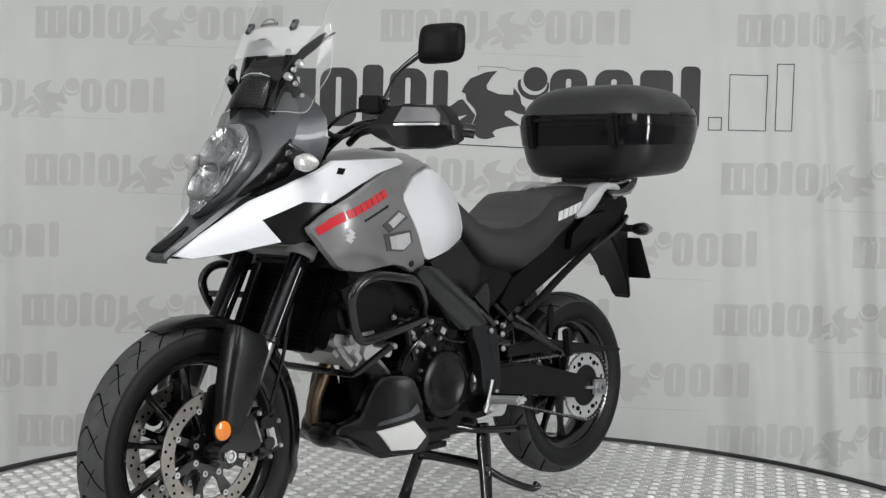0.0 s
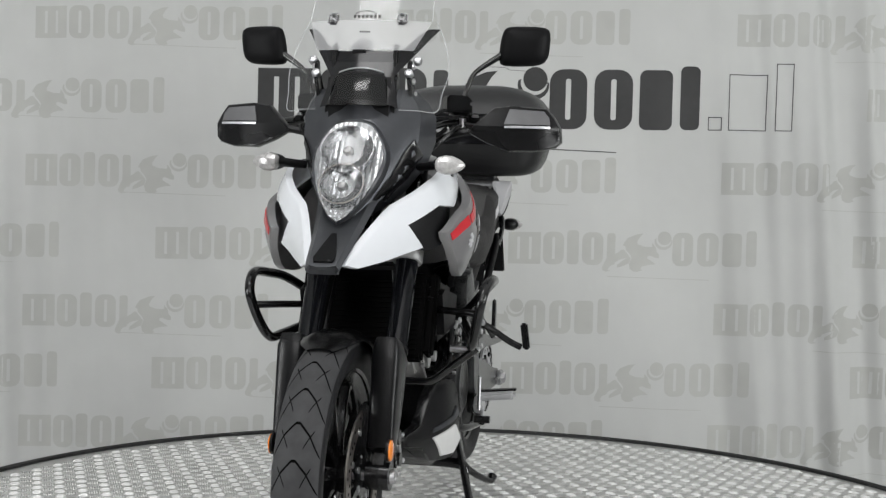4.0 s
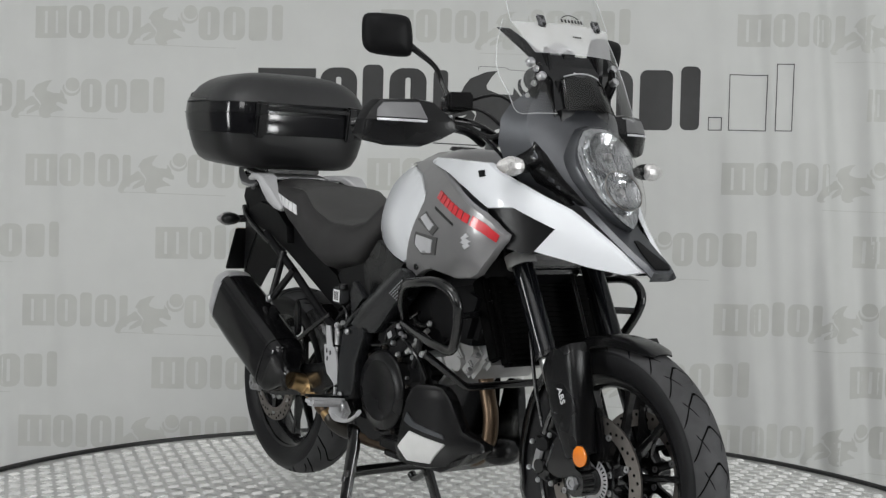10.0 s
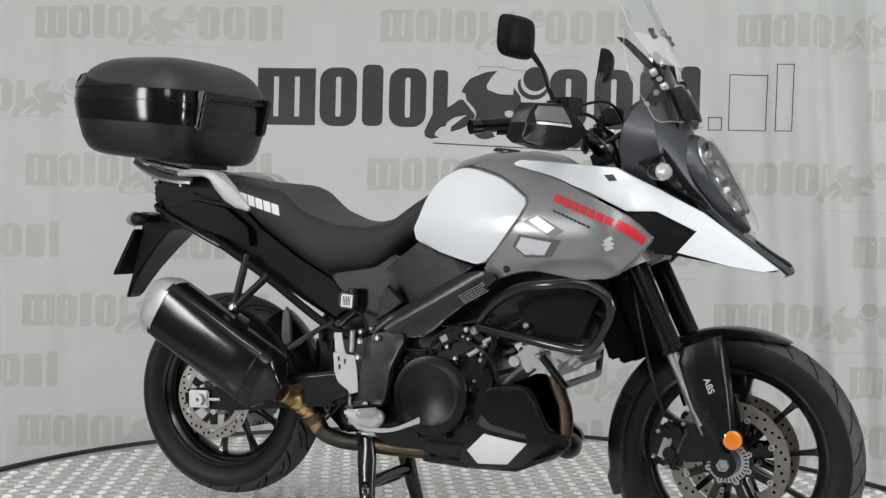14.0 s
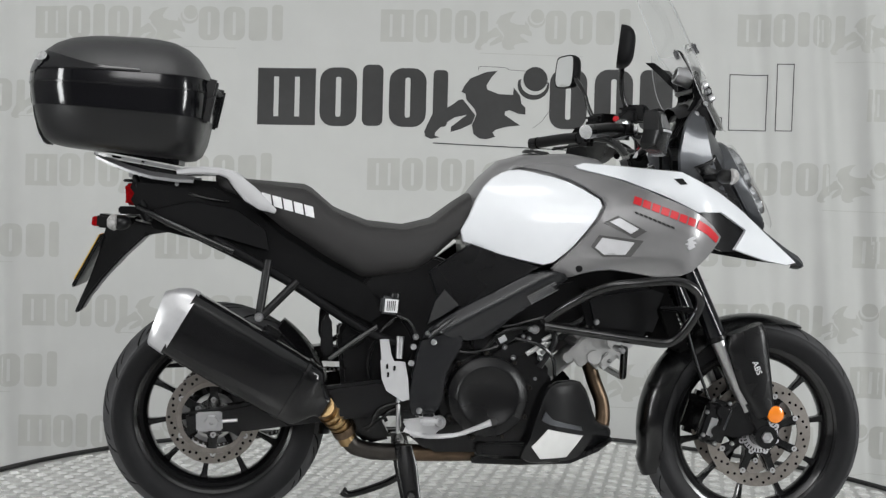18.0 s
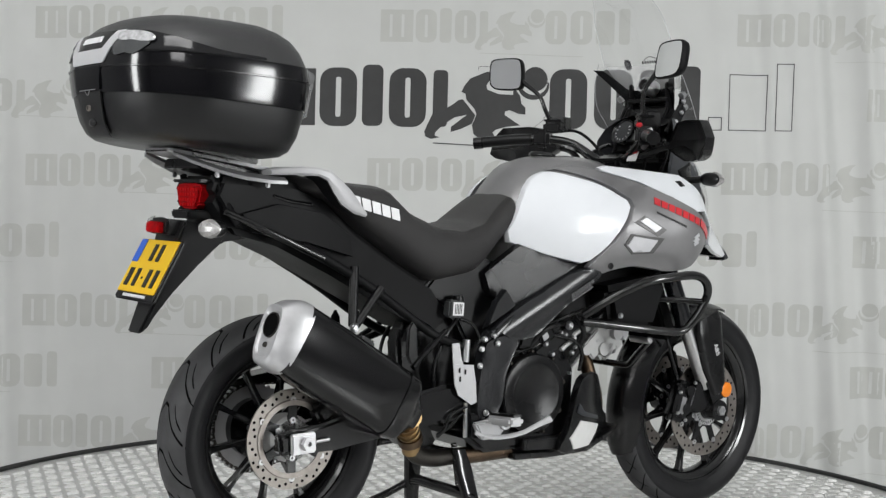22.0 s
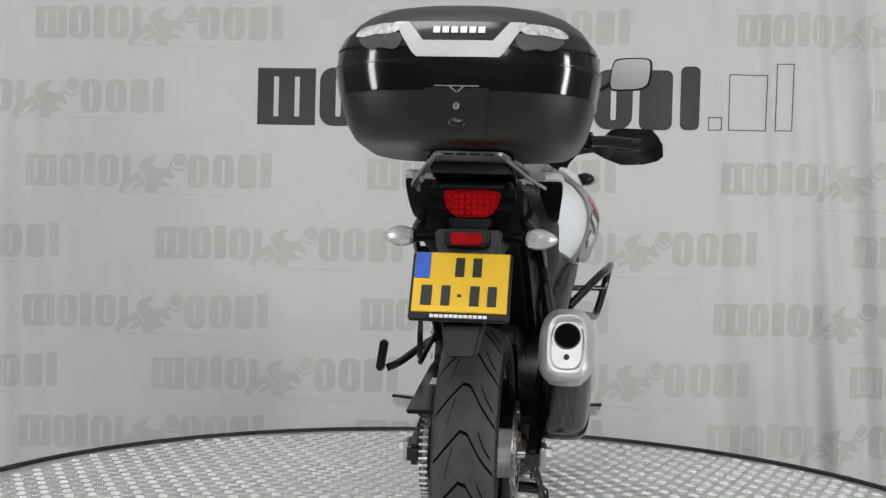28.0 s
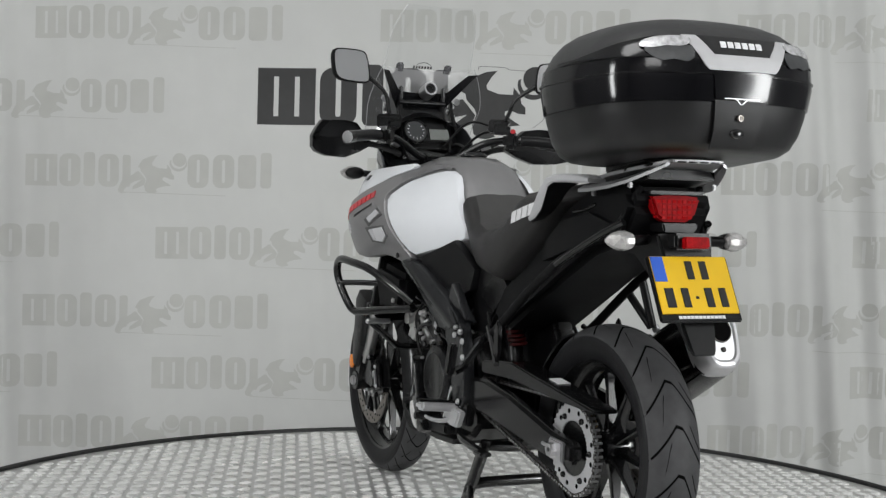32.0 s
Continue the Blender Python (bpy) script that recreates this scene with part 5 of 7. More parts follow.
def tail():
    part("tail_cowl", prism([(-0.915, 1.02), (-0.935, 0.97), (-0.88, 0.882), (-0.75, 0.850), (-0.60, 0.780), (-0.40, 0.678), (-0.27, 0.612), (-0.20, 0.66), (-0.27, 0.75), (-0.39, 0.81), (-0.52, 0.892), (-0.60, 0.965), (-0.70, 1.01)], -0.115, 0.115, 0.018), MATT, bike, "black tail cowl under the seat")
    for s in (-1, 1):
        rows = ((-0.80, 1.032, 0.108, 0.158, 0.014), (-0.770, 1.036, 0.111, 0.168, 0.020), (-0.725, 1.038, 0.118, 0.184, 0.020), (-0.685, 1.036, 0.122, 0.192, 0.020), (-0.657, 1.028, 0.130, 0.195, 0.026), (-0.632, 1.004, 0.142, 0.193, 0.038), (-0.602, 0.976, 0.153, 0.188, 0.046), (-0.568, 0.950, 0.160, 0.184, 0.034), (-0.535, 0.932, 0.164, 0.178, 0.012))
        rings, under = [], []
        for k, (x, z, yi, yo, th) in enumerate(rows):
            a, b = rows[max(k - 1, 0)], rows[min(k + 1, len(rows) - 1)]
            d = Vector((b[0] - a[0], 0, b[1] - a[1])).normalized()
            n = Vector((-d.z, 0, d.x)) * th * 0.5
            c = 0.005
            rings.append([Vector((x, s * y, z)) + n * f for y, f in ((yi, -0.6), (yi + c, -1), (yo - c, -1), (yo, -0.5), (yo, 0.5), (yo - c, 1), (yi + c, 1), (yi, 0.6))])
            if k > 2:
                under.append([Vector((x, s * y, z)) - n * f for y, f in ((yi - 0.002, 1.04), (yo - 0.002, 1.04), (yo - 0.002, 1.22), (yi - 0.002, 1.22))])
        gr = part("grab_rail", ring_loft(rings), SILVER, bike, "silver passenger grab rail", 30)
        # matt black sheet added along the rail's lower face
        part("rail_underside", ring_loft(under), MATT, gr, "black underside of the rail")
        part("pannier_rail", tube([(-0.905, s * 0.118, 0.935), (-0.84, s * 0.140, 0.905), (-0.74, s * 0.150, 0.862), (-0.645, s * 0.152, 0.822)], 0.009, 10), SATIN, bike, "black tail tube")
        part("tail_side", drape(((-0.86, 0.93), (-0.76, 0.955), (-0.64, 0.935), (-0.56, 0.88), (-0.55, 0.825), (-0.68, 0.86), (-0.83, 0.885)), lambda x, z, s=s: s * (0.134 + 0.05 * (x + 0.7)), 0.02, 0.03, 0.003), MATT, bike, "black tail side panel")
        part("tail_groove", tube([(-0.77, s * 0.114, 0.975), (-0.72, s * 0.115, 0.962), (-0.66, s * 0.115, 0.955)], 0.005, 8), SATIN, bike, "raised rib on the tail side")
        part("sub_frame", tube([(-0.70, s * 0.138, 0.852), (-0.645, s * 0.146, 0.826), (-0.486, s * 0.15, 0.738), (-0.30, s * 0.15, 0.62), (-0.185, s * 0.15, 0.575)], 0.0125, 10), MATT, bike, "black rear frame tube")
        part("tail_strut", rod((-0.918, s * 0.080, 1.02), (-0.872, s * 0.128, 0.900), 0.009, seg=10), MATT, bike, "black strut beside the tail light")
        stalk = part("indicator_stalk", rod((-0.925, s * 0.06, 0.895), (-0.957, s * 0.125, 0.893), 0.012, 0.013, 12), BLACK, bike)
        part("indicator_body", ball((-0.945, s * 0.150, 0.893), (0.028, 0.034, 0.021), 18), BLACK, stalk)
        lamp_lens((-0.955, s * 0.156, 0.893), s, -1, stalk)
        if s > 0:
            continue
        bm = rod((-0.552, s * 0.152, 0.80), (-0.573, s * 0.182, 0.652), 0.0115, seg=10)
        rod((-0.473, s * 0.158, 0.745), (-0.565, s * 0.182, 0.652), 0.0115, seg=10, bm=bm)
        hang = part("hanger", bm, BLACK, bike, "black forked hanger bracket")
        part("hanger_bolt", bolt((-0.573, s * 0.188, 0.649), (0, s, 0), 0.013, 0.010), ALLOY, hang)
    tl = part("tail_light", prism([(-0.068, 0.996), (-0.03, 1.000), (0.03, 1.000), (0.068, 0.996), (0.053, 0.950), (0.03, 0.938), (-0.03, 0.938), (-0.053, 0.950)], -0.945, -0.89, 0.006, plane="yz"), RED_LENS, bike, "red tail light")
    rng = random.Random(7)
    bm = bmesh.new()
    for i in range(8):
        for j in range(4):
            y, z = -0.0490 + 0.014 * i, 0.948 + 0.0125 * j
            if abs(y) > 0.030 + 0.50 * (z - 0.938):
                continue
            box((-0.9445, y, z), (0.004, 0.0085, 0.0075), (0, rng.uniform(-9, 9), rng.uniform(-9, 9)), 0, bm)
    tagged(part("tail_light_facet", bm, RED_CELL, tl, "bright red cells of the lens"), kind="stuff")
    part("light_hood", prism([(-0.076, 1.010), (0.076, 1.010), (0.076, 1.002), (-0.076, 1.002)], -0.950, -0.88, 0.003, plane="yz"), BLACK, bike, "black hood over the tail light")
    part("light_chin", prism([(-0.050, 0.935), (0.050, 0.935), (0.044, 0.914), (-0.044, 0.914)], -0.965, -0.88, 0.004, plane="yz"), BLACK, bike, "black panel under the tail light")
    # rear fender with plate
    rings = []
    for x0, x1, z0, z1, w in ((-0.985, -0.80, 0.912, 0.872, 0.085), (-1.000, -0.885, 0.86, 0.858, 0.075), (-1.016, -0.945, 0.80, 0.80, 0.066), (-1.040, -1.003, 0.735, 0.735, 0.055), (-1.066, -1.043, 0.675, 0.68, 0.044), (-1.083, -1.062, 0.636, 0.645, 0.036)):
        rings.append([(x1, -w, z1), (x0, -w * 0.9, z0), (x0, w * 0.9, z0), (x1, w, z1)])
    bm = ring_loft(rings)
    soften(bm, 0.006)
    part("rear_fender", bm, BLACK, bike, "black rear fender")
    part("fender_reflector", box((-1.028, 0, 0.892), (0.02, 0.066, 0.026), (0, 8, 0), 0.003), RED_LENS, bike, "red oblong reflector")
    part("reflector_mount", box((-0.985, 0, 0.892), (0.075, 0.10, 0.038), (0, 5, 0), 0.006), BLACK, bike)
    m = Matrix.Translation((-1.036, 0.008, 0.790)) @ Euler((0, radians(28.0), 0)).to_matrix().to_4x4()
    def plate_box(name, c, s, material, parent, label, bevel=0.0015):
        b = box(c, s, (0, 0, 0), bevel)
        b.transform(m)
        return part(name, b, material, parent, label)
    holder = plate_box("plate_holder", (0, 0, -0.004), (0.010, 0.220, 0.164), BLACK, bike, "black plate holder", 0.004)
    plate = plate_box("number_plate", (-0.0065, 0, 0.004), (0.003, 0.208, 0.143), YELLOW, holder, "yellow number plate with black bars")
    plate_box("blue_strip", (-0.0085, 0.086, 0.043), (0.002, 0.034, 0.062), BLUE, holder, "blue corner strip")
    for y, z, w, h in ((0.004, 0.040, 0.020, 0.046), (-0.034, 0.040, 0.020, 0.046), (0.073, -0.028, 0.024, 0.048), (0.031, -0.028, 0.020, 0.048), (0.001, -0.028, 0.009, 0.007), (-0.032, -0.028, 0.021, 0.048), (-0.070, -0.028, 0.020, 0.048)):
        plate_box("plate_bar", (-0.0086, y, z), (0.002, w, h), INK, holder, "")
    bm = bmesh.new()
    for k in range(12):
        b = box((-0.0062, 0.058 - 0.0105 * k, -0.0755), (0.002, 0.0085, 0.007), (0, 0, 0), 0)
        b.transform(m)
        merge(bm, b)
    tagged(part("holder_mark", bm, PALE_DECAL, holder, "row of small white bars"), kind="stuff")
    # luggage rack
    half = [(-1.030, 0.066), (-1.020, 0.078), (-0.975, 0.090), (-0.90, 0.110), (-0.84, 0.122), (-0.745, 0.124)]
    bm = prism([(x, -y) for x, y in half] + [(x, y) for x, y in half[::-1]], 1.053, 1.0615, 0.002, plane="xy")
    for v in bm.verts:
        v.co.z -= 0.162 * (v.co.x + 0.9)
    rk = part("luggage_rack", bm, RACK, bike, "silver alloy luggage rack")
    for s in (-1, 1):
        rings = []
        for x, y, z, w in ((-1.022, 0.078, 1.070, 0.010), (-0.985, 0.093, 1.056, 0.018), (-0.93, 0.114, 1.037, 0.022), (-0.87, 0.135, 1.022, 0.022), (-0.80, 0.148, 1.014, 0.022), (-0.755, 0.150, 1.012, 0.016)):
            rings.append([(x, s * (y - w * a), z + w * 0.55 * a + b) for a, b in ((0.5, 0.004), (-0.5, 0.004), (-0.5, -0.004), (0.5, -0.004))])
        part("rack_rail", ring_loft(rings), RACK, rk, "sloping silver side arm of the rack", 30)
    # black box added to stand for the shade beneath the rack plate
    part("rack_shade_box", box((-0.88, 0, 1.035), (0.17, 0.185, 0.024), (0, 9, 0), 0.003), BLACK, rk, "black box for the shaded gap under the rack")
    bm = bmesh.new()
    for x, y in ((-0.96, 0.05), (-0.96, -0.05), (-0.88, 0.06), (-0.88, -0.06)):
        box((x, y * 1.6, 1.058 - 0.162 * (x + 0.9)), (0.036, 0.032, 0.006), (0, 9.3, 0), 0.001, bm)
    pieces("rack_slot", bm, BLACK, rk)
    bm = bmesh.new()
    for y in (-0.045, -0.015, 0.015, 0.045):
        box((-1.0295, y, 1.076), (0.003, 0.022, 0.0035), (0, 9, 0), 0, bm)
    pieces("rack_hole", bm, BLACK, rk)
    bm = bmesh.new()
    for s in (-1, 1):
        for x, h in ((-0.925, 0.014), (-0.80, 0.022)):
            box((x, s * (0.116 if x < -0.9 else 0.140), 1.026 - h / 2 - 0.10 * (x + 0.9)), (0.010, 0.010, h), (0, 0, 0), 0.002, bm)
    pieces("rack_tab", bm, RACK, rk)


tail()


POD = mat("pod_lens_plastic", (0.55, 0.55, 0.56), 0.2, metal=0.4, coat=0.5, vary=0.6, scale=90, bump=0.6, bump_scale=160)
POD_GREY = mat("pod_grey_plastic", (0.05, 0.052, 0.054), 0.3, coat=0.2, vary=0.3, scale=60)


def top_case():
    root = tagged(new("top_case"), "large black motorcycle top case with a silver rear badge", "luggage case")
    CX, AX, AY, N = -0.958, 0.240, 0.286, 2.7
    LEVEL = ((1.080, 0.70), (1.085, 0.79), (1.098, 0.86), (1.128, 0.92), (1.17, 0.962), (1.22, 0.993), (1.26, 1.0), (1.29, 0.982), (1.32, 0.93), (1.345, 0.86), (1.365, 0.76), (1.380, 0.63), (1.390, 0.45), (1.395, 0.2))
    def tilt(x, z):
        return -0.095 * (x - CX) * max(0.15, min(1, (1.36 - z) / 0.28))
    def ring(z, f, grow=0.0):
        out = []
        for k in range(64):
            a = 2 * math.pi * k / 64
            c, s = math.cos(a), math.sin(a)
            n = 4.4 if c > 0 else N
            x = (AX * f + grow) * math.copysign(abs(c) ** (2 / n), c)
            y = (AY * f + grow) * math.copysign(abs(s) ** (2 / n), s)
            out.append((CX + x, y, z + tilt(CX + x, z)))
        return out
    def levels(z0, z1):
        zs = sorted({z0, z1, *(z for z, f in LEVEL if z0 < z < z1)})
        return [(z, lerp(LEVEL, z)) for z in zs]
    part("case_base", ring_loft([ring(z, f) for z, f in levels(1.080, 1.262)]), CASE_LOW, root, "black case shell", 60)
    part("case_lid", ring_loft([ring(z, f) for z, f in levels(1.264, 1.395)]), CASE, root, "grained black domed lid", 60)
    band = part("gloss_band", ring_loft([ring(z, f, g) for z, f, g in ((1.186, 0.970, -0.003), (1.188, 0.972, 0.004), (1.24, 0.997, 0.005), (1.284, 0.986, 0.004), (1.287, 0.985, -0.003))], caps=False), GLOSS, root, "glossy black belt round the case", 60)
    part("belt_line", ring_loft([ring(z, f, g) for z, f, g in ((1.249, 0.998, 0.0052), (1.250, 0.998, 0.0066), (1.2525, 0.999, 0.0066), (1.2535, 0.999, 0.0052))], caps=False), SATIN, band, "seam between lid and base")
    def rear(y, z, off=0.0):
        f = lerp(LEVEL, z)
        k = max(0.0, 1 - (abs(y) / (AY * f + off)) ** N)
        return CX - (AX * f + off) * k ** (1 / N)
    def patch(name, poly, off, material, parent, label="", thick=0.003):
        return part(name, drape([(y, z) for y, z in poly], lambda y, z: rear(y, z - 0.008, off), thick, 0.014, 0.0, plane="yz"), material, parent, label, 50)
    badge = patch("badge", [(0.137, 1.343), (0.105, 1.343), (0.072, 1.302), (-0.072, 1.302), (-0.105, 1.343), (-0.137, 1.343), (-0.095, 1.277), (-0.085, 1.268), (0.085, 1.268), (0.095, 1.277)], 0.007, SILVER, root, "silver angular badge panel")
    patch("badge_inset", [(0.103, 1.343), (0.073, 1.303), (-0.073, 1.303), (-0.103, 1.343)], 0.0045, SATIN, badge)
    for k in range(6):
        y = 0.052 - 0.0185 * k
        patch("badge_bar", [(y, 1.318), (y - 0.014, 1.318), (y - 0.014, 1.332), (y, 1.332)], 0.007, PALE_DECAL, badge, thick=0.002)
    for s in (-1, 1):
        def glaze(u, v, s=s):
            a = radians(160 - 74 * (u + 1) / 2)
            hi = lerp(((86, 1.293), (100, 1.304), (118, 1.322), (140, 1.338), (152, 1.338), (160, 1.322)), math.degrees(a))
            z = 1.288 + (hi - 1.288) * v
            f = lerp(LEVEL, z)
            c, n = math.cos(a), math.sin(a)
            e = 4.4 if c > 0 else N
            x = CX + (AX * f + 0.005) * math.copysign(abs(c) ** (2 / e), c)
            return (x, s * (AY * f + 0.005) * abs(n) ** (2 / e), z + tilt(x, z))
        pod = part("light_pod", sheet(6, 36, 0.0, glaze), GLOSS, root, "glossy smoked reflector pod along the lid", 60)
        patch("pod_lobe", smooth_poly([(s * a, b) for a, b in ((0.122, 1.318), (0.119, 1.296), (0.135, 1.283), (0.162, 1.288), (0.185, 1.284), (0.208, 1.296), (0.214, 1.314), (0.170, 1.322))], 2), 0.007, POD_GREY, pod, "grey lower half of the reflector", 0.002)
        patch("pod_lens", smooth_poly([(s * a, b) for a, b in ((0.122, 1.338), (0.128, 1.322), (0.150, 1.316), (0.175, 1.317), (0.200, 1.312), (0.222, 1.314), (0.218, 1.326), (0.195, 1.336), (0.160, 1.340))], 2), 0.009, POD, pod, "clear crescent lens in the pod", 0.002)
    lp = patch("lock_plate", [(0.066, 1.205), (-0.066, 1.205), (-0.056, 1.10), (0.056, 1.10)], 0.0055, CASE_LOW, root, "smooth black lock plate")
    patch("lock_lid", [(0.076, 1.262), (-0.076, 1.262), (-0.067, 1.209), (0.067, 1.209)], 0.0070, GLOSS, lp, "glossy upper half of the lock plate")
    patch("lock_line", [(0.046, 1.210), (-0.046, 1.210), (-0.046, 1.208), (0.046, 1.208)], 0.0082, ALLOY, lp, thick=0.001)
    for a, b, c, d in ((-0.012, -0.016, 0.0, -0.003), (0.016, 0.012, 0.003, 0.0)):
        patch("lock_arrow", [(a, 1.208), (b, 1.208), (d, 1.197), (c, 1.197)] if a < 0 else [(b, 1.208), (a, 1.208), (c, 1.197), (d, 1.197)], 0.0078, ALLOY, lp, thick=0.001)
    x = rear(0, 1.165)
    part("lock", lathe([(0.0001, 0.004), (0.0052, 0.004), (0.0056, 0.006), (0.0070, 0.006), (0.0078, 0), (0.0001, 0)], (x - 0.006, 0, 1.168), (-1, 0, 0), 20), STEEL, root, "round key lock")
    part("keyhole", box((x - 0.0105, 0, 1.168), (0.002, 0.0026, 0.0085), (0, 0, 0), 0.0005), INK, root, "dark key slot")
    b = ball((rear(0, 1.13) - 0.006, 0, 1.135), (0.006, 0.019, 0.011), 18)
    part("release_button", b, SATIN, root, "oval release button")
    for y in (-0.17, 0.17):
        part("hinge", box((-0.718, y, 1.222), (0.030, 0.034, 0.118), (0, 12, 0), 0.006), BLACK, root, "black lid hinge")
    part("front_lip", box((-0.715, 0, 1.262), (0.03, 0.36, 0.012), (0, 10, 0), 0.004), BLACK, root, "black front lip of the lid")
    part("case_mount", prism([(-1.0, 1.083), (-0.80, 1.050), (-0.80, 1.072), (-0.97, 1.092)], -0.10, 0.10, 0.003), BLACK, root, "black mounting plate under the case")
    return root


case = top_case()

# ---- engine, frame, exhaust, stand ----


def engine():
    part("crankcase", prism([(-0.13, 0.60), (0.16, 0.60), (0.24, 0.50), (0.235, 0.33), (0.15, 0.275), (-0.10, 0.275), (-0.17, 0.33), (-0.18, 0.48)], -0.13, 0.13, 0.015), SATIN, bike, "black engine crankcase")
    part("rear_cylinder", box((-0.02, 0, 0.68), (0.17, 0.20, 0.20), (0, -25, 0), 0.012), SATIN, bike, "black rear cylinder")
    fins = bmesh.new()
    for k in range(9):
        box((0.255 + 0.014 * k, 0, 0.492 + 0.012 * k), (0.006, 0.19, 0.17), (0, 47 - 90 + 90, 0), 0.002, fins)
    pieces("cylinder_fin", fins, CASTING, bike, "cast cooling fin of the front cylinder")
    hd = box((0.385, 0, 0.585), (0.12, 0.215, 0.13), (0, -42, 0), 0.014)
    box((0.435, 0, 0.565), (0.05, 0.20, 0.06), (0, -42, 0), 0.012, hd)
    for s in (-1, 1):
        for a, b in ((0.36, 0.545), (0.415, 0.59), (0.38, 0.62)):
            rod((a, s * 0.09, b), (a, s * 0.125, b), 0.020, seg=16, bm=hd)
    head = part("cylinder_head", hd, CASTING, bike, "grey cast cylinder head")
    part("cam_cover", rod((0.452, -0.105, 0.590), (0.452, 0.105, 0.590), 0.024, seg=20), ALLOY, head, "bright rounded cam cover")
    bm = bmesh.new()
    for s in (-1, 1):
        for a, b in ((0.335, 0.57), (0.405, 0.535), (0.44, 0.575), (0.36, 0.625)):
            bolt((a, s * 0.108, b), (0, s, 0), 0.007, 0.012, bm)
    pieces("head_bolt", bm, ALLOY, head)
    # covers: clutch on one side, generator on the other
    for s, r, c in ((-1, 0.112, (0.055, 0.437)), (1, 0.098, (0.075, 0.44))):
        cov = lathe([(0.0001, 0.040), (r * 0.66, 0.041), (r * 0.70, 0.044), (r * 0.76, 0.044), (r * 0.80, 0.040), (r * 0.97, 0.036), (r, 0.032), (r, 0.0), (0.0001, 0)], (c[0], s * 0.128, c[1]), (0, s, 0), 48)
        lug = bmesh.new()
        for k in range(9):
            a = 2 * math.pi * (k + 0.3) / 9
            rod((c[0] + (r + 0.008) * math.cos(a), s * 0.125, c[1] + (r + 0.008) * math.sin(a)), (c[0] + (r + 0.008) * math.cos(a), s * 0.148, c[1] + (r + 0.008) * math.sin(a)), 0.011, seg=10, bm=lug)
        cv = part("engine_cover", cov, BLACK, bike, "round black engine cover")
        pieces("cover_lug", lug, SATIN, cv)
        bm = bmesh.new()
        for k in range(9):
            a = 2 * math.pi * (k + 0.3) / 9
            bolt((c[0] + (r + 0.008) * math.cos(a), s * 0.148, c[1] + (r + 0.008) * math.sin(a)), (0, s, 0), 0.007, 0.008, bm)
        pieces("cover_bolt", bm, STEEL_DARK, cv)
    part("water_pump", lathe([(0.0001, 0.03), (0.03, 0.028), (0.045, 0.018), (0.05, 0), (0.0001, 0)], (-0.095, 0.13, 0.43), (0, 1, 0), 28), SATIN, bike, "black sprocket cover")
    bm = bmesh.new()
    for p in ((0.10, 0.575), (0.20, 0.545), (0.125, 0.545)):
        for s in (-1, 1):
            bolt((p[0], s * 0.150, p[1]), (0, s, 0), 0.008, 0.010, bm)
    pieces("engine_bolt", bm, ALLOY, bike)
    bm = bmesh.new()
    for s in (-1, 1):
        box((0.14, s * 0.135, 0.575), (0.16, 0.03, 0.05), (0, -30, 0), 0.008, bm)
        box((0.05, s * 0.13, 0.59), (0.08, 0.04, 0.06), (0, 10, 0), 0.008, bm)
        tube([(0.20, s * 0.15, 0.52), (0.24, s * 0.16, 0.60), (0.20, s * 0.15, 0.66)], 0.009, 8, bm=bm)
        tube([(0.03, s * 0.14, 0.55), (0.10, s * 0.16, 0.62), (0.20, s * 0.15, 0.63)], 0.006, 8, bm=bm)
    pieces("engine_hose", bm, BLACK, bike)
    # the shadow between the fork legs is put into the radiator's near-black colour
    rad = part("radiator", box((0.565, 0, 0.675), (0.035, 0.31, 0.23), (0, -22, 0), 0.006), RECESS_SHADE, bike, "black radiator between the fork legs")
    bm = bmesh.new()
    for k in range(16):
        z = 0.575 + 0.0125 * k
        box((0.587 - 0.4 * (z - 0.675), 0, z), (0.008, 0.28, 0.004), (0, -22, 0), 0, bm)
    pieces("radiator_fin", bm, RECESS_SHADE, rad)
    bm = prism([(0.30, 0.735), (0.33, 0.62), (0.505, 0.605), (0.562, 0.745), (0.50, 0.765)], -0.19, 0.19, 0.02)
    part("airbox", bm, MATT, bike, "black side cowl behind the crash bar")
    part("inner_frame", prism([(0.20, 0.79), (0.60, 0.90), (0.60, 0.80), (0.45, 0.70), (-0.05, 0.66), (-0.25, 0.70), (-0.10, 0.80)], -0.10, 0.10, 0.01), BLACK, bike, "black inner frame")

    part("battery_box", prism([(-0.30, 0.735), (-0.26, 0.775), (-0.13, 0.80), (-0.10, 0.82), (0.03, 0.78), (0.08, 0.72), (0.10, 0.66), (0.05, 0.58), (-0.15, 0.58), (-0.185, 0.64)], -0.11, 0.11, 0.008), BLACK, bike, "black box under the seat")
    part("throttle_body", prism([(0.02, 0.70), (0.30, 0.765), (0.345, 0.66), (0.27, 0.585), (0.05, 0.58)], -0.105, 0.105, 0.008), BLACK, bike, "black intake block between the cylinders")


engine()


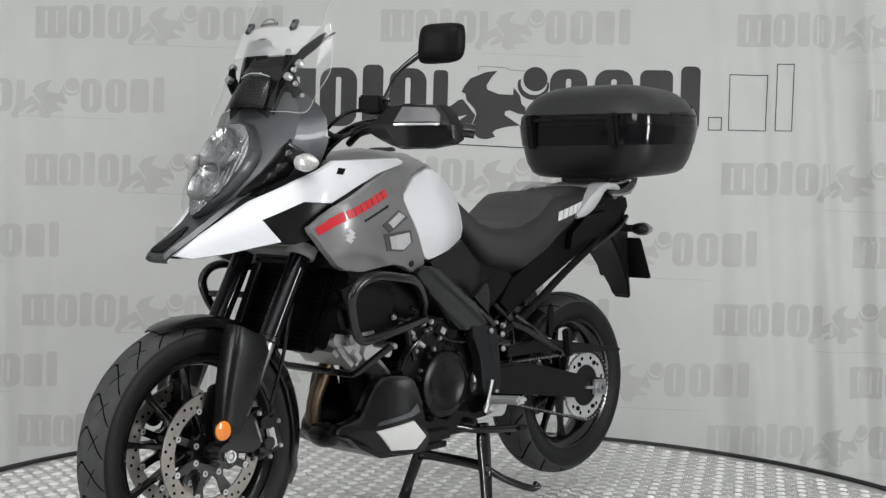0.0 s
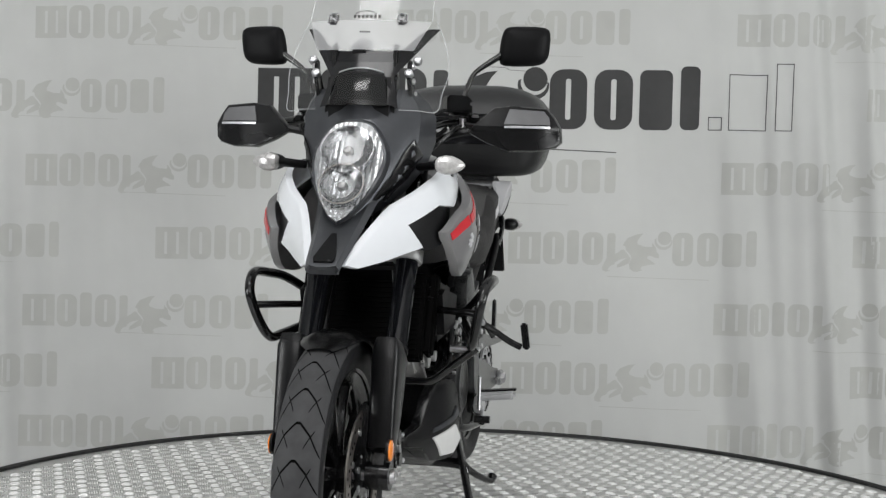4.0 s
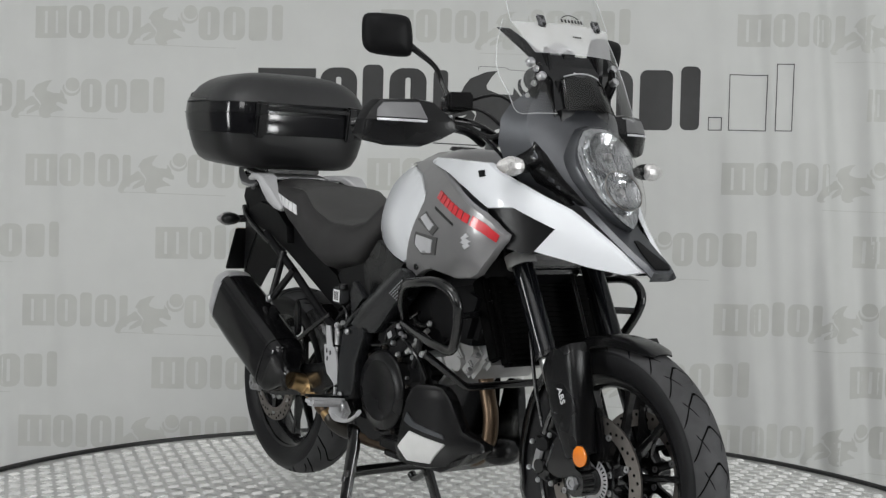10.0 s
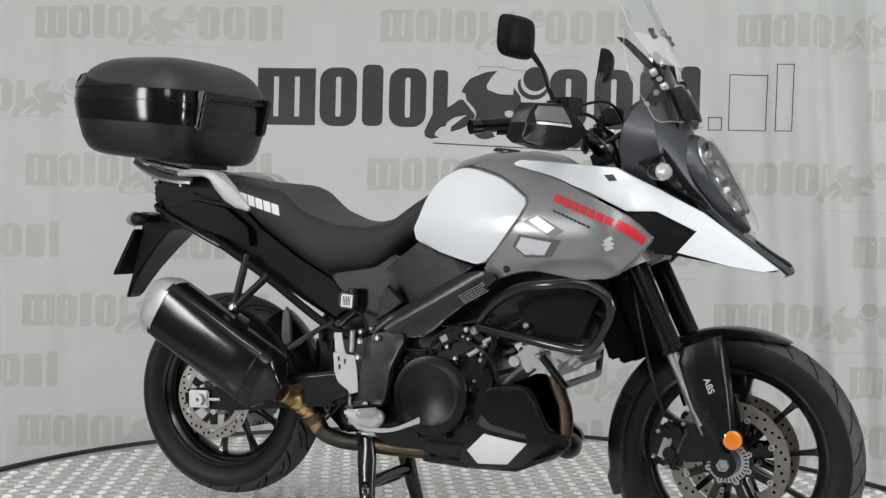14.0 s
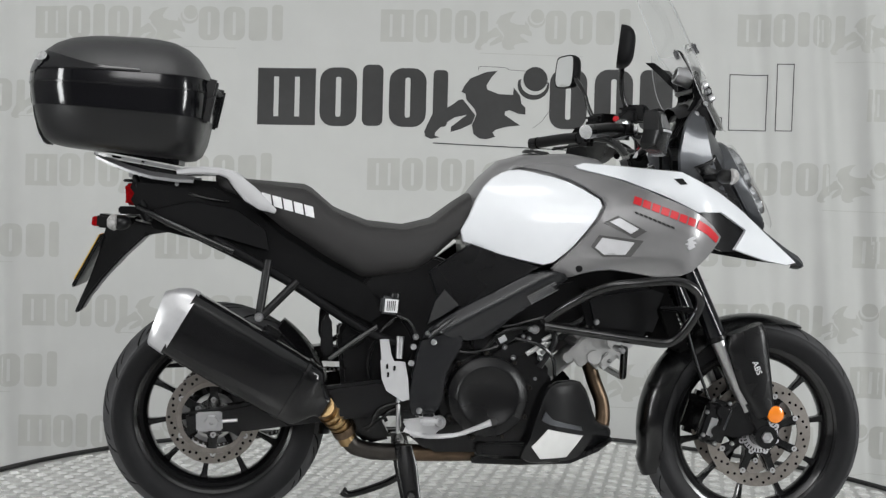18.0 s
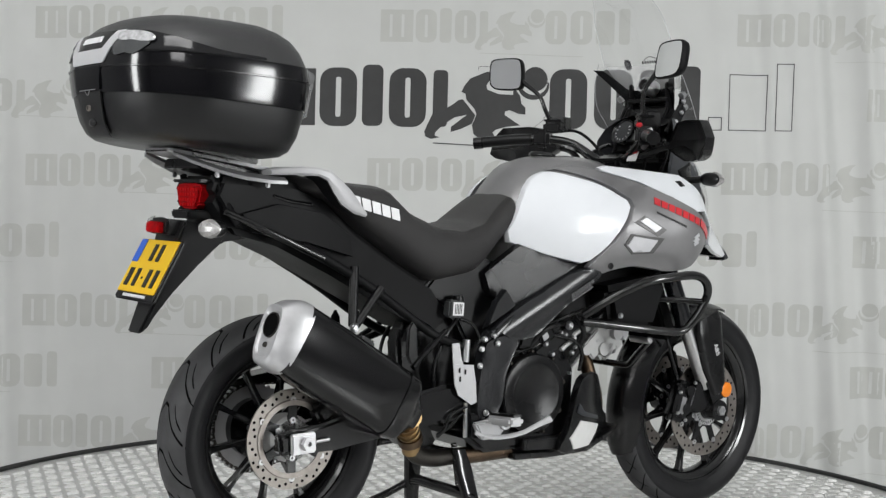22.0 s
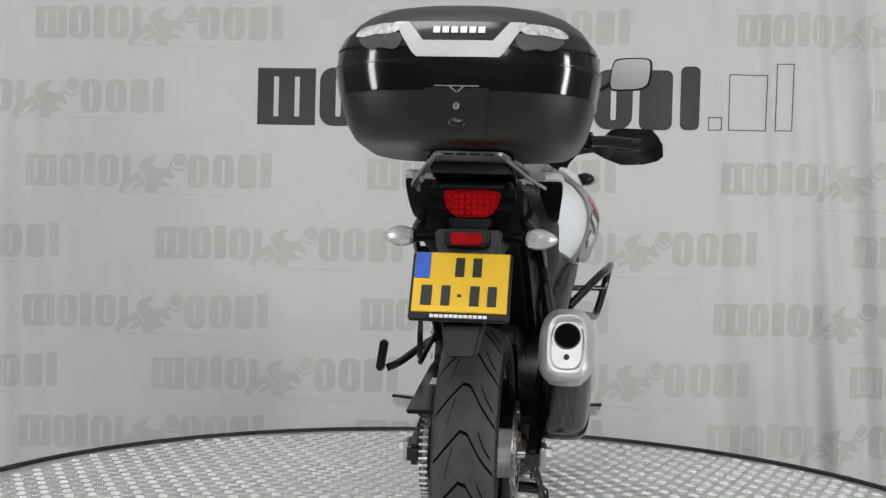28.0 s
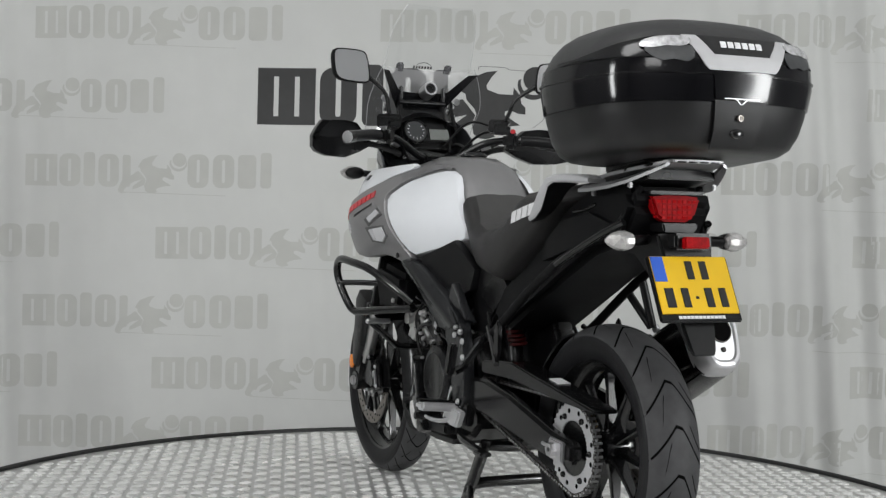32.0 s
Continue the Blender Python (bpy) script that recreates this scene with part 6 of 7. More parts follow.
def frame_parts():
    for s in (-1, 1):
        def fy(x, z, s=s):
            return s * lerp(((-0.2, 0.158), (-0.05, 0.172), (0.12, 0.19), (0.27, 0.205)), x)
        def spar_y(x, z, s=s):
            off = (z - 0.695 - 0.56 * (x - 0.09)) / 1.146
            return fy(x, z) + s * 0.014 * max(-0.4, 1 - (abs(off - 0.010) / 0.034) ** 1.6)
        part("frame_spar", drape(smooth_poly(((0.226, 0.79), (0.262, 0.768), (0.195, 0.718), (0.10, 0.645), (0.04, 0.598), (-0.03, 0.592), (-0.085, 0.612), (-0.11, 0.625), (-0.03, 0.680), (0.06, 0.728), (0.15, 0.778)), 2), spar_y, 0.045, 0.014, 0.007), CHARCOAL, bike, "charcoal alloy frame spar")
        part("frame_cover", drape(smooth_poly(((-0.085, 0.628), (-0.02, 0.60), (-0.035, 0.555), (-0.062, 0.50), (-0.07, 0.44), (-0.09, 0.395), (-0.141, 0.375), (-0.162, 0.41), (-0.158, 0.48), (-0.14, 0.57), (-0.12, 0.62)), 2), lambda x, z, s=s: s * 0.178, 0.03, 0.03, 0.004), CHARCOAL, bike, "charcoal pivot cover")
        bm = bmesh.new()
        for x, z in ((-0.10, 0.588), (-0.135, 0.40), (0.235, 0.775), (-0.155, 0.575), (-0.16, 0.53)):
            bolt((x, s * 0.182, z), (0, s, 0), 0.009, 0.006, bm)
        pieces("frame_bolt", bm, ALLOY, bike)
        part("tension_rod", tube([(-0.015, s * 0.165, 0.676), (-0.06, s * 0.178, 0.645), (-0.115, s * 0.18, 0.602)], 0.007, 8), CHARCOAL, bike, "frame edge trim")
        part("frame_gusset", drape(((-0.118, 0.632), (-0.055, 0.672), (-0.030, 0.690), (-0.075, 0.735), (-0.100, 0.700)), lambda x, z, s=s: s * (0.160 + 0.25 * (z - 0.63)), 0.02, 0.02, 0.005), CHARCOAL, bike, "charcoal triangular frame gusset")
        # crash bar
        pts = [(0.21, 0.19, 0.655), (0.262, 0.235, 0.702), (0.35, 0.285, 0.752), (0.44, 0.308, 0.768), (0.53, 0.314, 0.774), (0.585, 0.308, 0.755), (0.605, 0.300, 0.715), (0.578, 0.284, 0.65), (0.535, 0.268, 0.606), (0.46, 0.256, 0.608), (0.36, 0.234, 0.620), (0.205, 0.19, 0.638)]
        cb = part("crash_bar", tube([(x, s * y, z) for x, y, z in pts], 0.0128, 12, 6), SATIN, bike, "black tubular crash bar")
        part("crash_bar_brace", tube([(0.598, s * 0.302, 0.692), (0.57, s * 0.245, 0.694), (0.53, s * 0.18, 0.694)], 0.0095, 10, 3), SATIN, cb)
        bm = bmesh.new()
        for p in ((0.404, 0.262, 0.581), (0.166, 0.178, 0.628), (0.345, 0.20, 0.652)):
            bolt((p[0], s * p[1], p[2]), (0, s, 0), 0.0085, 0.007, bm)
        rod((0.404, s * 0.19, 0.581), (0.404, s * 0.262, 0.581), 0.009, seg=10, bm=bm)
        pieces("crash_bar_bolt", bm, ALLOY, cb)
        # rider footrest
        hangp = prism([(-0.185, 0.40), (-0.125, 0.40), (-0.10, 0.36), (-0.12, 0.325), (-0.18, 0.335)], s * 0.15, s * 0.175, 0.005)
        ft = part("footrest_plate", hangp, SATIN, bike, "black footrest plate")
        if s < 0:
            part("brake_pedal", tube([(-0.175, -0.19, 0.35), (-0.12, -0.205, 0.335), (-0.04, -0.215, 0.340), (0.02, -0.225, 0.362), (0.055, -0.235, 0.378)], [0.008, 0.008, 0.007, 0.008, 0.011], 10, flat=0.6), SILVER, ft, "silver brake pedal")
            part("heel_guard", drape(((-0.244, 0.537), (-0.176, 0.532), (-0.167, 0.486), (-0.162, 0.430), (-0.181, 0.424), (-0.226, 0.453), (-0.239, 0.484)), lambda x, z: -0.176, 0.004, 0.04), SILVER, ft, "silver heel guard plate")
            bm = bmesh.new()
            for x, z in ((-0.225, 0.52), (-0.205, 0.515), (-0.222, 0.497)):
                box((x, -0.178, z), (0.006, 0.002, 0.014), (0, 0, 0), 0.001, bm)
            pieces("guard_slot", bm, BLACK, ft)
            part("master_cylinder", rod((-0.190, -0.160, 0.60), (-0.192, -0.160, 0.54), 0.011, 0.009, 12), ALLOY, ft, "small brake cylinder")
            part("guard_bracket", drape(((-0.246, 0.592), (-0.222, 0.593), (-0.213, 0.549), (-0.205, 0.532), (-0.240, 0.535)), lambda x, z: -0.170, 0.004, 0.04), SILVER, ft)
            part("footrest_block", prism([(-0.182, 0.376), (-0.10, 0.386), (-0.075, 0.355), (-0.10, 0.330), (-0.156, 0.328)], -0.200, -0.176, 0.005), SILVER, ft, "silver footrest block")
            for p in ([(-0.284, -0.16, 0.348), (-0.262, -0.165, 0.362), (-0.247, -0.17, 0.397), (-0.211, -0.17, 0.414), (-0.180, -0.165, 0.419)], [(-0.275, -0.15, 0.340), (-0.235, -0.165, 0.375), (-0.215, -0.168, 0.395), (-0.185, -0.162, 0.405)]):
                part("brake_line", tube(p, 0.0042, 8), SHEEN, ft, "thin black brake line")
            part("brake_rod", rod((-0.192, -0.165, 0.43), (-0.190, -0.165, 0.335), 0.006, seg=8), ALLOY, ft)
            part("fluid_reservoir", box((-0.220, -0.137, 0.683), (0.050, 0.034, 0.048), (0, 4, 0), 0.006), LCD_DARK, bike, "grey brake fluid reservoir with a white label")
            part("label_ground", box((-0.216, -0.1542, 0.683), (0.036, 0.001, 0.036), (0, 4, 0), 0), PALE_DECAL, bike, "white paper label")
            bm = bmesh.new()
            for k in range(5):
                box((-0.227 + 0.0052 * k, -0.1551, 0.683), (0.0022, 0.001, 0.026), (0, 4, 0), 0, bm)
            part("reservoir_label", bm, INK, bike, "small dark bars on the reservoir")
            part("reservoir_cap", lathe([(0.0001, 0.014), (0.014, 0.014), (0.016, 0), (0.0001, 0)], (-0.205, -0.137, 0.704), (0, 0, 1), 16), BLACK, bike, "black reservoir cap")
            part("reservoir_hose", tube([(-0.20, -0.14, 0.655), (-0.165, -0.15, 0.64), (-0.145, -0.16, 0.60), (-0.155, -0.165, 0.585)], 0.005, 8), SHEEN, bike, "black fluid hose")
            wl = part("warning_label", drape(((0.145, 0.721), (0.222, 0.764), (0.232, 0.739), (0.162, 0.698)), lambda x, z: spar_y(x, z) - 0.0015, 0.001, 0.012), SATIN, bike, "black warning label with fine pale lines")
            bm = bmesh.new()
            rng = random.Random(4)
            for r in range(5):
                x = 0.150 + 0.0035 * r
                while x < 0.216 + 0.003 * r:
                    w = rng.uniform(0.004, 0.011)
                    z = 0.7185 - 0.0048 * r + 0.56 * (x - 0.150 - 0.0035 * r)
                    drape(((x, z), (x + w, z + 0.56 * w), (x + w, z + 0.56 * w - 0.0022), (x, z - 0.0022)), lambda x, z: spar_y(x, z) - 0.003, 0.0005, 0.05, bm=bm)
                    x += w + 0.003
            tagged(part("label_line", bm, PAPER, wl, "fine pale printed lines"), kind="stuff")
        else:
            part("gear_lever", tube([(-0.13, 0.19, 0.35), (-0.07, 0.205, 0.335), (0.0, 0.21, 0.33), (0.04, 0.215, 0.335)], 0.008, 8, flat=0.6), SILVER, ft, "silver gear lever")
            part("footrest_block", prism([(-0.182, 0.376), (-0.10, 0.386), (-0.075, 0.355), (-0.10, 0.330), (-0.156, 0.328)], 0.176, 0.200, 0.005), SILVER, ft, "silver footrest block")
            part("shift_rod", rod((-0.07, 0.196, 0.345), (-0.105, 0.19, 0.44), 0.005, seg=8), ALLOY, ft, "bright gear linkage rod")
            part("gear_peg", rod((0.035, 0.20, 0.335), (0.035, 0.245, 0.335), 0.011, seg=12), BLACK, ft)
        pg = bmesh.new()
        strap([(-0.14, s * 0.175, 0.385), (-0.14, s * 0.176, 0.386)], 0.01, 0.01, pg)
        box((-0.115, s * 0.240, 0.386), (0.048, 0.118, 0.026), (s * 5, 0, s * 4), 0.008, pg)
        part("footrest", pg, SILVER, ft, "silver folding footrest")
        part("footrest_rubber", box((-0.118, s * 0.244, 0.402), (0.030, 0.116, 0.007), (s * 5, 0, s * 4), 0.002), BLACK, ft, "ribbed rubber tread")
        # passenger footrest
        if s < 0:
            continue
        pa = part("passenger_bracket", tube([(-0.24, s * 0.15, 0.60), (-0.28, s * 0.19, 0.575), (-0.32, s * 0.25, 0.53), (-0.33, s * 0.285, 0.513)], 0.011, 8), SATIN, bike, "black passenger footrest bracket")
        part("passenger_footrest", box((-0.335, s * 0.297, 0.548), (0.03, 0.022, 0.085), (s * 8, 0, 0), 0.005), BLACK, pa, "folded passenger footrest")


frame_parts()
part("crash_bar_crossbar", tube([(0.410, -0.262, 0.585), (0.422, -0.21, 0.545), (0.434, -0.160, 0.504), (0.437, -0.148, 0.497), (0.438, -0.13, 0.494), (0.438, 0.13, 0.494), (0.437, 0.148, 0.497), (0.434, 0.160, 0.504), (0.422, 0.21, 0.545), (0.410, 0.262, 0.585)], 0.0105, 10, 1), SATIN, bike, "black lower crossbar of the crash bars")


def swingarm():
    for s in (-1, 1):
        prof = [(-0.12, 0.47), (-0.12, 0.385), (-0.30, 0.375), (-0.60, 0.335), (-0.76, 0.335), (-0.765, 0.385), (-0.64, 0.405), (-0.42, 0.455), (-0.25, 0.48)]
        arm = part("swingarm", prism(prof, s * 0.125, s * 0.160, 0.010), SATIN, bike, "black alloy swingarm")
        part("axle_block", box((-0.70, s * 0.166, 0.364), (0.07, 0.014, 0.052), (0, -3, 0), 0.004), ALLOY, arm, "bright chain adjuster block")
        part("axle_nut", lathe([(0.007, 0.014), (0.018, 0.014), (0.020, 0), (0.007, 0)], (RA[0], s * 0.172, RA[2]), (0, s, 0), 6, closed=True), ALLOY, arm)
        part("adjuster_bolt", rod((-0.665, s * 0.166, 0.365), (-0.625, s * 0.166, 0.368), 0.005, seg=8), ALLOY, arm)
    part("swingarm_brace", box((-0.28, 0, 0.43), (0.09, 0.26, 0.07), (0, 6, 0), 0.012), SATIN, bike, "black swingarm cross brace")
    part("rear_axle", rod((0, -0.17, 0), (0, 0.17, 0), 0.012, seg=14), ALLOY, rw)
    part("chain_guard", prism([(-0.22, 0.53), (-0.40, 0.545), (-0.62, 0.515), (-0.85, 0.483), (-0.85, 0.474), (-0.60, 0.484), (-0.40, 0.50), (-0.22, 0.495)], 0.080, 0.152, 0.006), SHEEN, bike, "black chain guard")
    part("guard_label", box((-0.60, 0.108, 0.5195), (0.052, 0.036, 0.002), (0, -8, 0), 0), PALE_DECAL, bike, "white sticker on the chain guard")
    rings = []
    for i in range(19):
        a = radians(190 - i * 65 / 18)
        R = 0.328
        hw = 0.082 if i > 2 else 0.06
        ring = []
        for sgn, rr in ((1, R), (-1, R - 0.006)):
            for k in range(7):
                u = (-1 + k / 3) * sgn
                r = rr - 0.035 * abs(u) ** 2.5
                ang = math.pi - a
                ring.append((RA[0] - 0.0 + r * math.cos(ang), hw * u, RA[2] + r * math.sin(ang)))
        rings.append(ring)
    part("rear_hugger", ring_loft(rings), SHEEN, bike, "black rear wheel hugger", 50)
    sh = tube([(-0.245, 0.045, 0.40), (-0.20, 0.045, 0.62)], 0.024, 16, 1)
    ss = part("shock_absorber", sh, BLACK, bike, "rear shock absorber with a red spring")
    pts = []
    for k in range(60):
        a = k / 60 * 4 * 2 * math.pi
        t = k / 60
        pts.append((-0.24 + 0.035 * t + 0.022 * math.cos(a), 0.045 + 0.022 * math.sin(a), 0.57 + 0.045 * t))
    part("spring", tube(pts, 0.005, 8, 1), mat("dark_red_paint", (0.07, 0.005, 0.005), 0.3), ss, "red coil spring")
    part("inner_shield", prism([(-0.13, 0.42), (-0.34, 0.40), (-0.36, 0.60), (-0.30, 0.70), (-0.13, 0.66)], -0.075, -0.015, 0.012), BLACK, bike, "black inner splash shield")
    part("caliper", box((-0.60, -0.115, 0.44), (0.09, 0.05, 0.05), (0, -30, 0), 0.012), SATIN, bike, "black rear brake caliper")
    part("linkage", prism([(-0.33, 0.39), (-0.24, 0.37), (-0.20, 0.30), (-0.27, 0.285), (-0.33, 0.34)], -0.06, 0.06, 0.01), SATIN, bike, "black suspension linkage")


swingarm()


CAP = mat("brushed_end_cap", (0.56, 0.56, 0.57), 0.36, metal=0.55, vary=0.12, scale=40)
GOLD = mat("gold_tinted_steel", (0.38, 0.26, 0.13), 0.3, metal=1.0, vary=0.4, scale=22)


def exhaust():
    a, b = Vector((-0.769, -0.217, 0.630)), Vector((-0.4385, -0.203, 0.438))
    d = (b - a).normalized()
    side = Vector((0, 1, 0))
    up = d.cross(side).normalized()
    if up.z < 0:
        up = -up
    def ring(p, h, w, n=32, pw=0.75):
        out = []
        for k in range(n):
            t = 2 * math.pi * k / n
            c, s = math.cos(t), math.sin(t)
            out.append(p + side * w * math.copysign(abs(c) ** pw, c) + up * h * math.copysign(abs(s) ** pw, s))
        return out
    rings = [ring(a.lerp(b, t), h, w, pw=0.5) for t, h, w in ((-0.03, 0.092, 0.063), (0.3, 0.093, 0.066), (0.7, 0.091, 0.066), (0.97, 0.089, 0.065), (1.0, 0.084, 0.060), (1.05, 0.06, 0.047), (1.10, 0.034, 0.033), (1.14, 0.030, 0.030))]
    mf = part("silencer", ring_loft(rings), mat("silencer_black", (0.0055, 0.0055, 0.006), 0.13, spec=0.42, vary=0.3, bump=0.03, bump_scale=30), bike, "black flat-sided silencer with a silver end cap", 42)
    def cut(p, h, w, k):
        """A ring of the cap, sheared by k so that its top reaches further back."""
        return [q - d * (k * (q - p).dot(up)) for q in ring(p, h, w, 40, 0.62)]
    cap = [cut(a - d * t + up * u, h, w, k) for t, u, h, w, k in ((0.004, 0, 0.0945, 0.0660, 0.0), (0.018, 0, 0.0940, 0.0640, 0.0), (0.040, 0, 0.0915, 0.0600, -0.09), (0.056, -0.006, 0.083, 0.0535, 0.04), (0.070, -0.016, 0.068, 0.0455, 0.20), (0.069, -0.016, 0.060, 0.039, 0.20), (0.064, -0.016, 0.054, 0.035, 0.20), (0.064, -0.016, 0.02, 0.02, 0.20))]
    part("end_cap", ring_loft(cap), CAP, mf, "silver slanted end cap", 34)
    nrm = (-d - up * 0.20).normalized()
    def on_cap(u, t0=0.065):
        return a - d * (t0 + 0.20 * (u + 0.016)) + up * u
    e = on_cap(0.004)
    part("tailpipe", lathe([(0.0285, 0.003), (0.031, 0.003), (0.032, -0.004), (0.0285, -0.02)], e, nrm, 32, closed=True), STEEL_DARK, mf)
    # flat disc closes the bore, its inner shade put into the colour
    part("tailpipe_bore", lathe([(0.0001, 0.002), (0.0288, 0.002), (0.0288, -0.01), (0.0001, -0.01)], e, nrm, 28), RECESS_SHADE, mf, "flat dark disc for the shaded bore")
    bm = bmesh.new()
    for y, u, t in ((0.0, -0.044, 0.058),):
        bolt(a - d * t + side * y + up * u, (nrm + up * (0.7 if u > 0 else 0)).normalized(), 0.007, 0.006, bm)
    pieces("cap_screw", bm, STEEL_DARK, mf)
    for y in (-0.024, 0.026):
        part("cap_slot", lathe([(0.0001, 0.001), (0.0055, 0.001), (0.0065, -0.004), (0.0001, -0.004)], on_cap(0.046, 0.0635) + side * y, nrm, 16), RECESS_SHADE, mf, "dark oval hole in the cap")
    part("silencer_band", ring_loft([ring(a.lerp(b, t), h, w, pw=0.5) for t, h, w in ((0.88, 0.086, 0.060), (0.88, 0.0925, 0.0675), (0.90, 0.0925, 0.0675), (0.90, 0.086, 0.060))], caps=False), SATIN, mf)
    part("silencer_lug", box(tuple(a.lerp(b, 0.55) + up * 0.097 + Vector((0, 0.02, 0))), (0.05, 0.016, 0.03), (0, 27, 0), 0.005), SATIN, mf)
    lp = part("link_pipe", tube([tuple(b + d * 0.05), (-0.386, -0.158, 0.395), (-0.345, -0.120, 0.348), (-0.322, -0.10, 0.300)], [0.029, 0.029, 0.027, 0.026], 18), GOLD, bike, "golden heat-tinted link pipe")
    for k in range(3):
        p = (-0.378 + 0.013 * k, -0.151 + 0.012 * k, 0.386 - 0.0145 * k)
        part("pipe_ring", lathe([(0.0285, -0.003), (0.0315, -0.002), (0.0315, 0.002), (0.0285, 0.003)], p, (0.54, 0.5, -0.62), 20, closed=True), GOLD, lp)
    part("pipe_clamp", lathe([(0.029, -0.012), (0.034, -0.012), (0.034, 0.012), (0.029, 0.012)], (-0.337, -0.113, 0.337), (0.45, 0.4, -0.8), 20, closed=True), BRONZE, lp)
    part("lower_pipe", tube([(-0.326, -0.105, 0.312), (-0.305, -0.10, 0.287), (-0.25, -0.095, 0.272), (-0.18, -0.09, 0.270)], 0.024, 16), STEEL_DARK, bike, "dark lower pipe")
    part("front_header", tube([(0.36, -0.03, 0.53), (0.384, -0.035, 0.46), (0.406, -0.04, 0.40), (0.403, -0.045, 0.335), (0.36, -0.05, 0.288), (0.22, -0.05, 0.268)], 0.021, 18), BRONZE, bike, "heat-tinted front header pipe")
    part("collector", tube([(-0.20, -0.09, 0.271), (-0.10, -0.085, 0.266), (0.03, -0.08, 0.266)], [0.023, 0.024, 0.023], 16), BRONZE, bike, "heat-stained collector pipe")
    # belly pan
    for s in (-1, 1):
        def by(x, z, s=s):
            return s * (bow(((0.0, 0.140), (0.17, 0.180), (0.26, 0.165), (0.34, 0.128), (0.43, 0.070)), x) - 0.35 * max(0, 0.30 - z))
        bp = part("belly_pan", drape(smooth_poly(((0.148, 0.268), (0.172, 0.325), (0.196, 0.405), (0.226, 0.468), (0.272, 0.482), (0.322, 0.476), (0.350, 0.43), (0.375, 0.365), (0.415, 0.345), (0.428, 0.318), (0.385, 0.280), (0.305, 0.258), (0.212, 0.252)), 2), by, 0.02, 0.025, 0.006), SHEEN, bike, "black belly pan")
        part("belly_panel", drape(smooth_poly(((0.178, 0.302), (0.224, 0.350), (0.332, 0.326), (0.283, 0.268), (0.205, 0.266)), 1), lambda x, z, s=s: by(x, z) + s * 0.004, 0.006, 0.03, 0.002), BELLY, bp, "white belly pan panel")
        part("belly_trim", drape(((0.205, 0.375), (0.232, 0.362), (0.33, 0.34), (0.325, 0.352), (0.24, 0.375), (0.215, 0.40)), lambda x, z, s=s: by(x, z) + s * 0.004, 0.004, 0.03), FAIRING, bp)
        part("belly_rail", prism([(0.03, 0.305), (0.19, 0.305), (0.18, 0.268), (0.03, 0.275)], s * 0.105, s * 0.150, 0.004), BLACK, bike, "black rail behind the belly pan")
    part("belly_floor", prism([(0.02, 0.262), (0.15, 0.256), (0.30, 0.262), (0.40, 0.300), (0.425, 0.315), (0.38, 0.28), (0.30, 0.245), (0.15, 0.240), (0.02, 0.245)], -0.125, 0.125, 0.004), BLACK, bike, "black underside of the belly pan")

    part("belly_nose", ball((0.405, 0, 0.308), (0.034, 0.062, 0.036), 18), BLACK, bike, "rounded black nose of the belly pan")


exhaust()


def fork_letters():
    """The three letters on one fork guard."""
    for s in (-1,):
        cu = bpy.data.curves.new("letters", "FONT")
        cu.body, cu.size, cu.extrude, cu.align_x, cu.align_y = "ABS", 0.024, 0.0006, "CENTER", "CENTER"
        tmp = new("letters", cu)
        me = bpy.data.meshes.new_from_object(tmp.evaluated_get(bpy.context.evaluated_depsgraph_get()))
        bpy.data.objects.remove(tmp)
        me.materials.append(PALE_DECAL)
        ob = new("letters", me)
        ob.parent = bike
        ob.matrix_basis = Matrix.Translation((0.822, s * 0.1535, 0.525)) @ Euler((radians(90), 0, radians(0 if s < 0 else 180))).to_matrix().to_4x4() @ Euler((0, 0, radians(-66 if s < 0 else 66))).to_matrix().to_4x4()
        tagged(ob, "small white letters on the fork guard")


fork_letters()


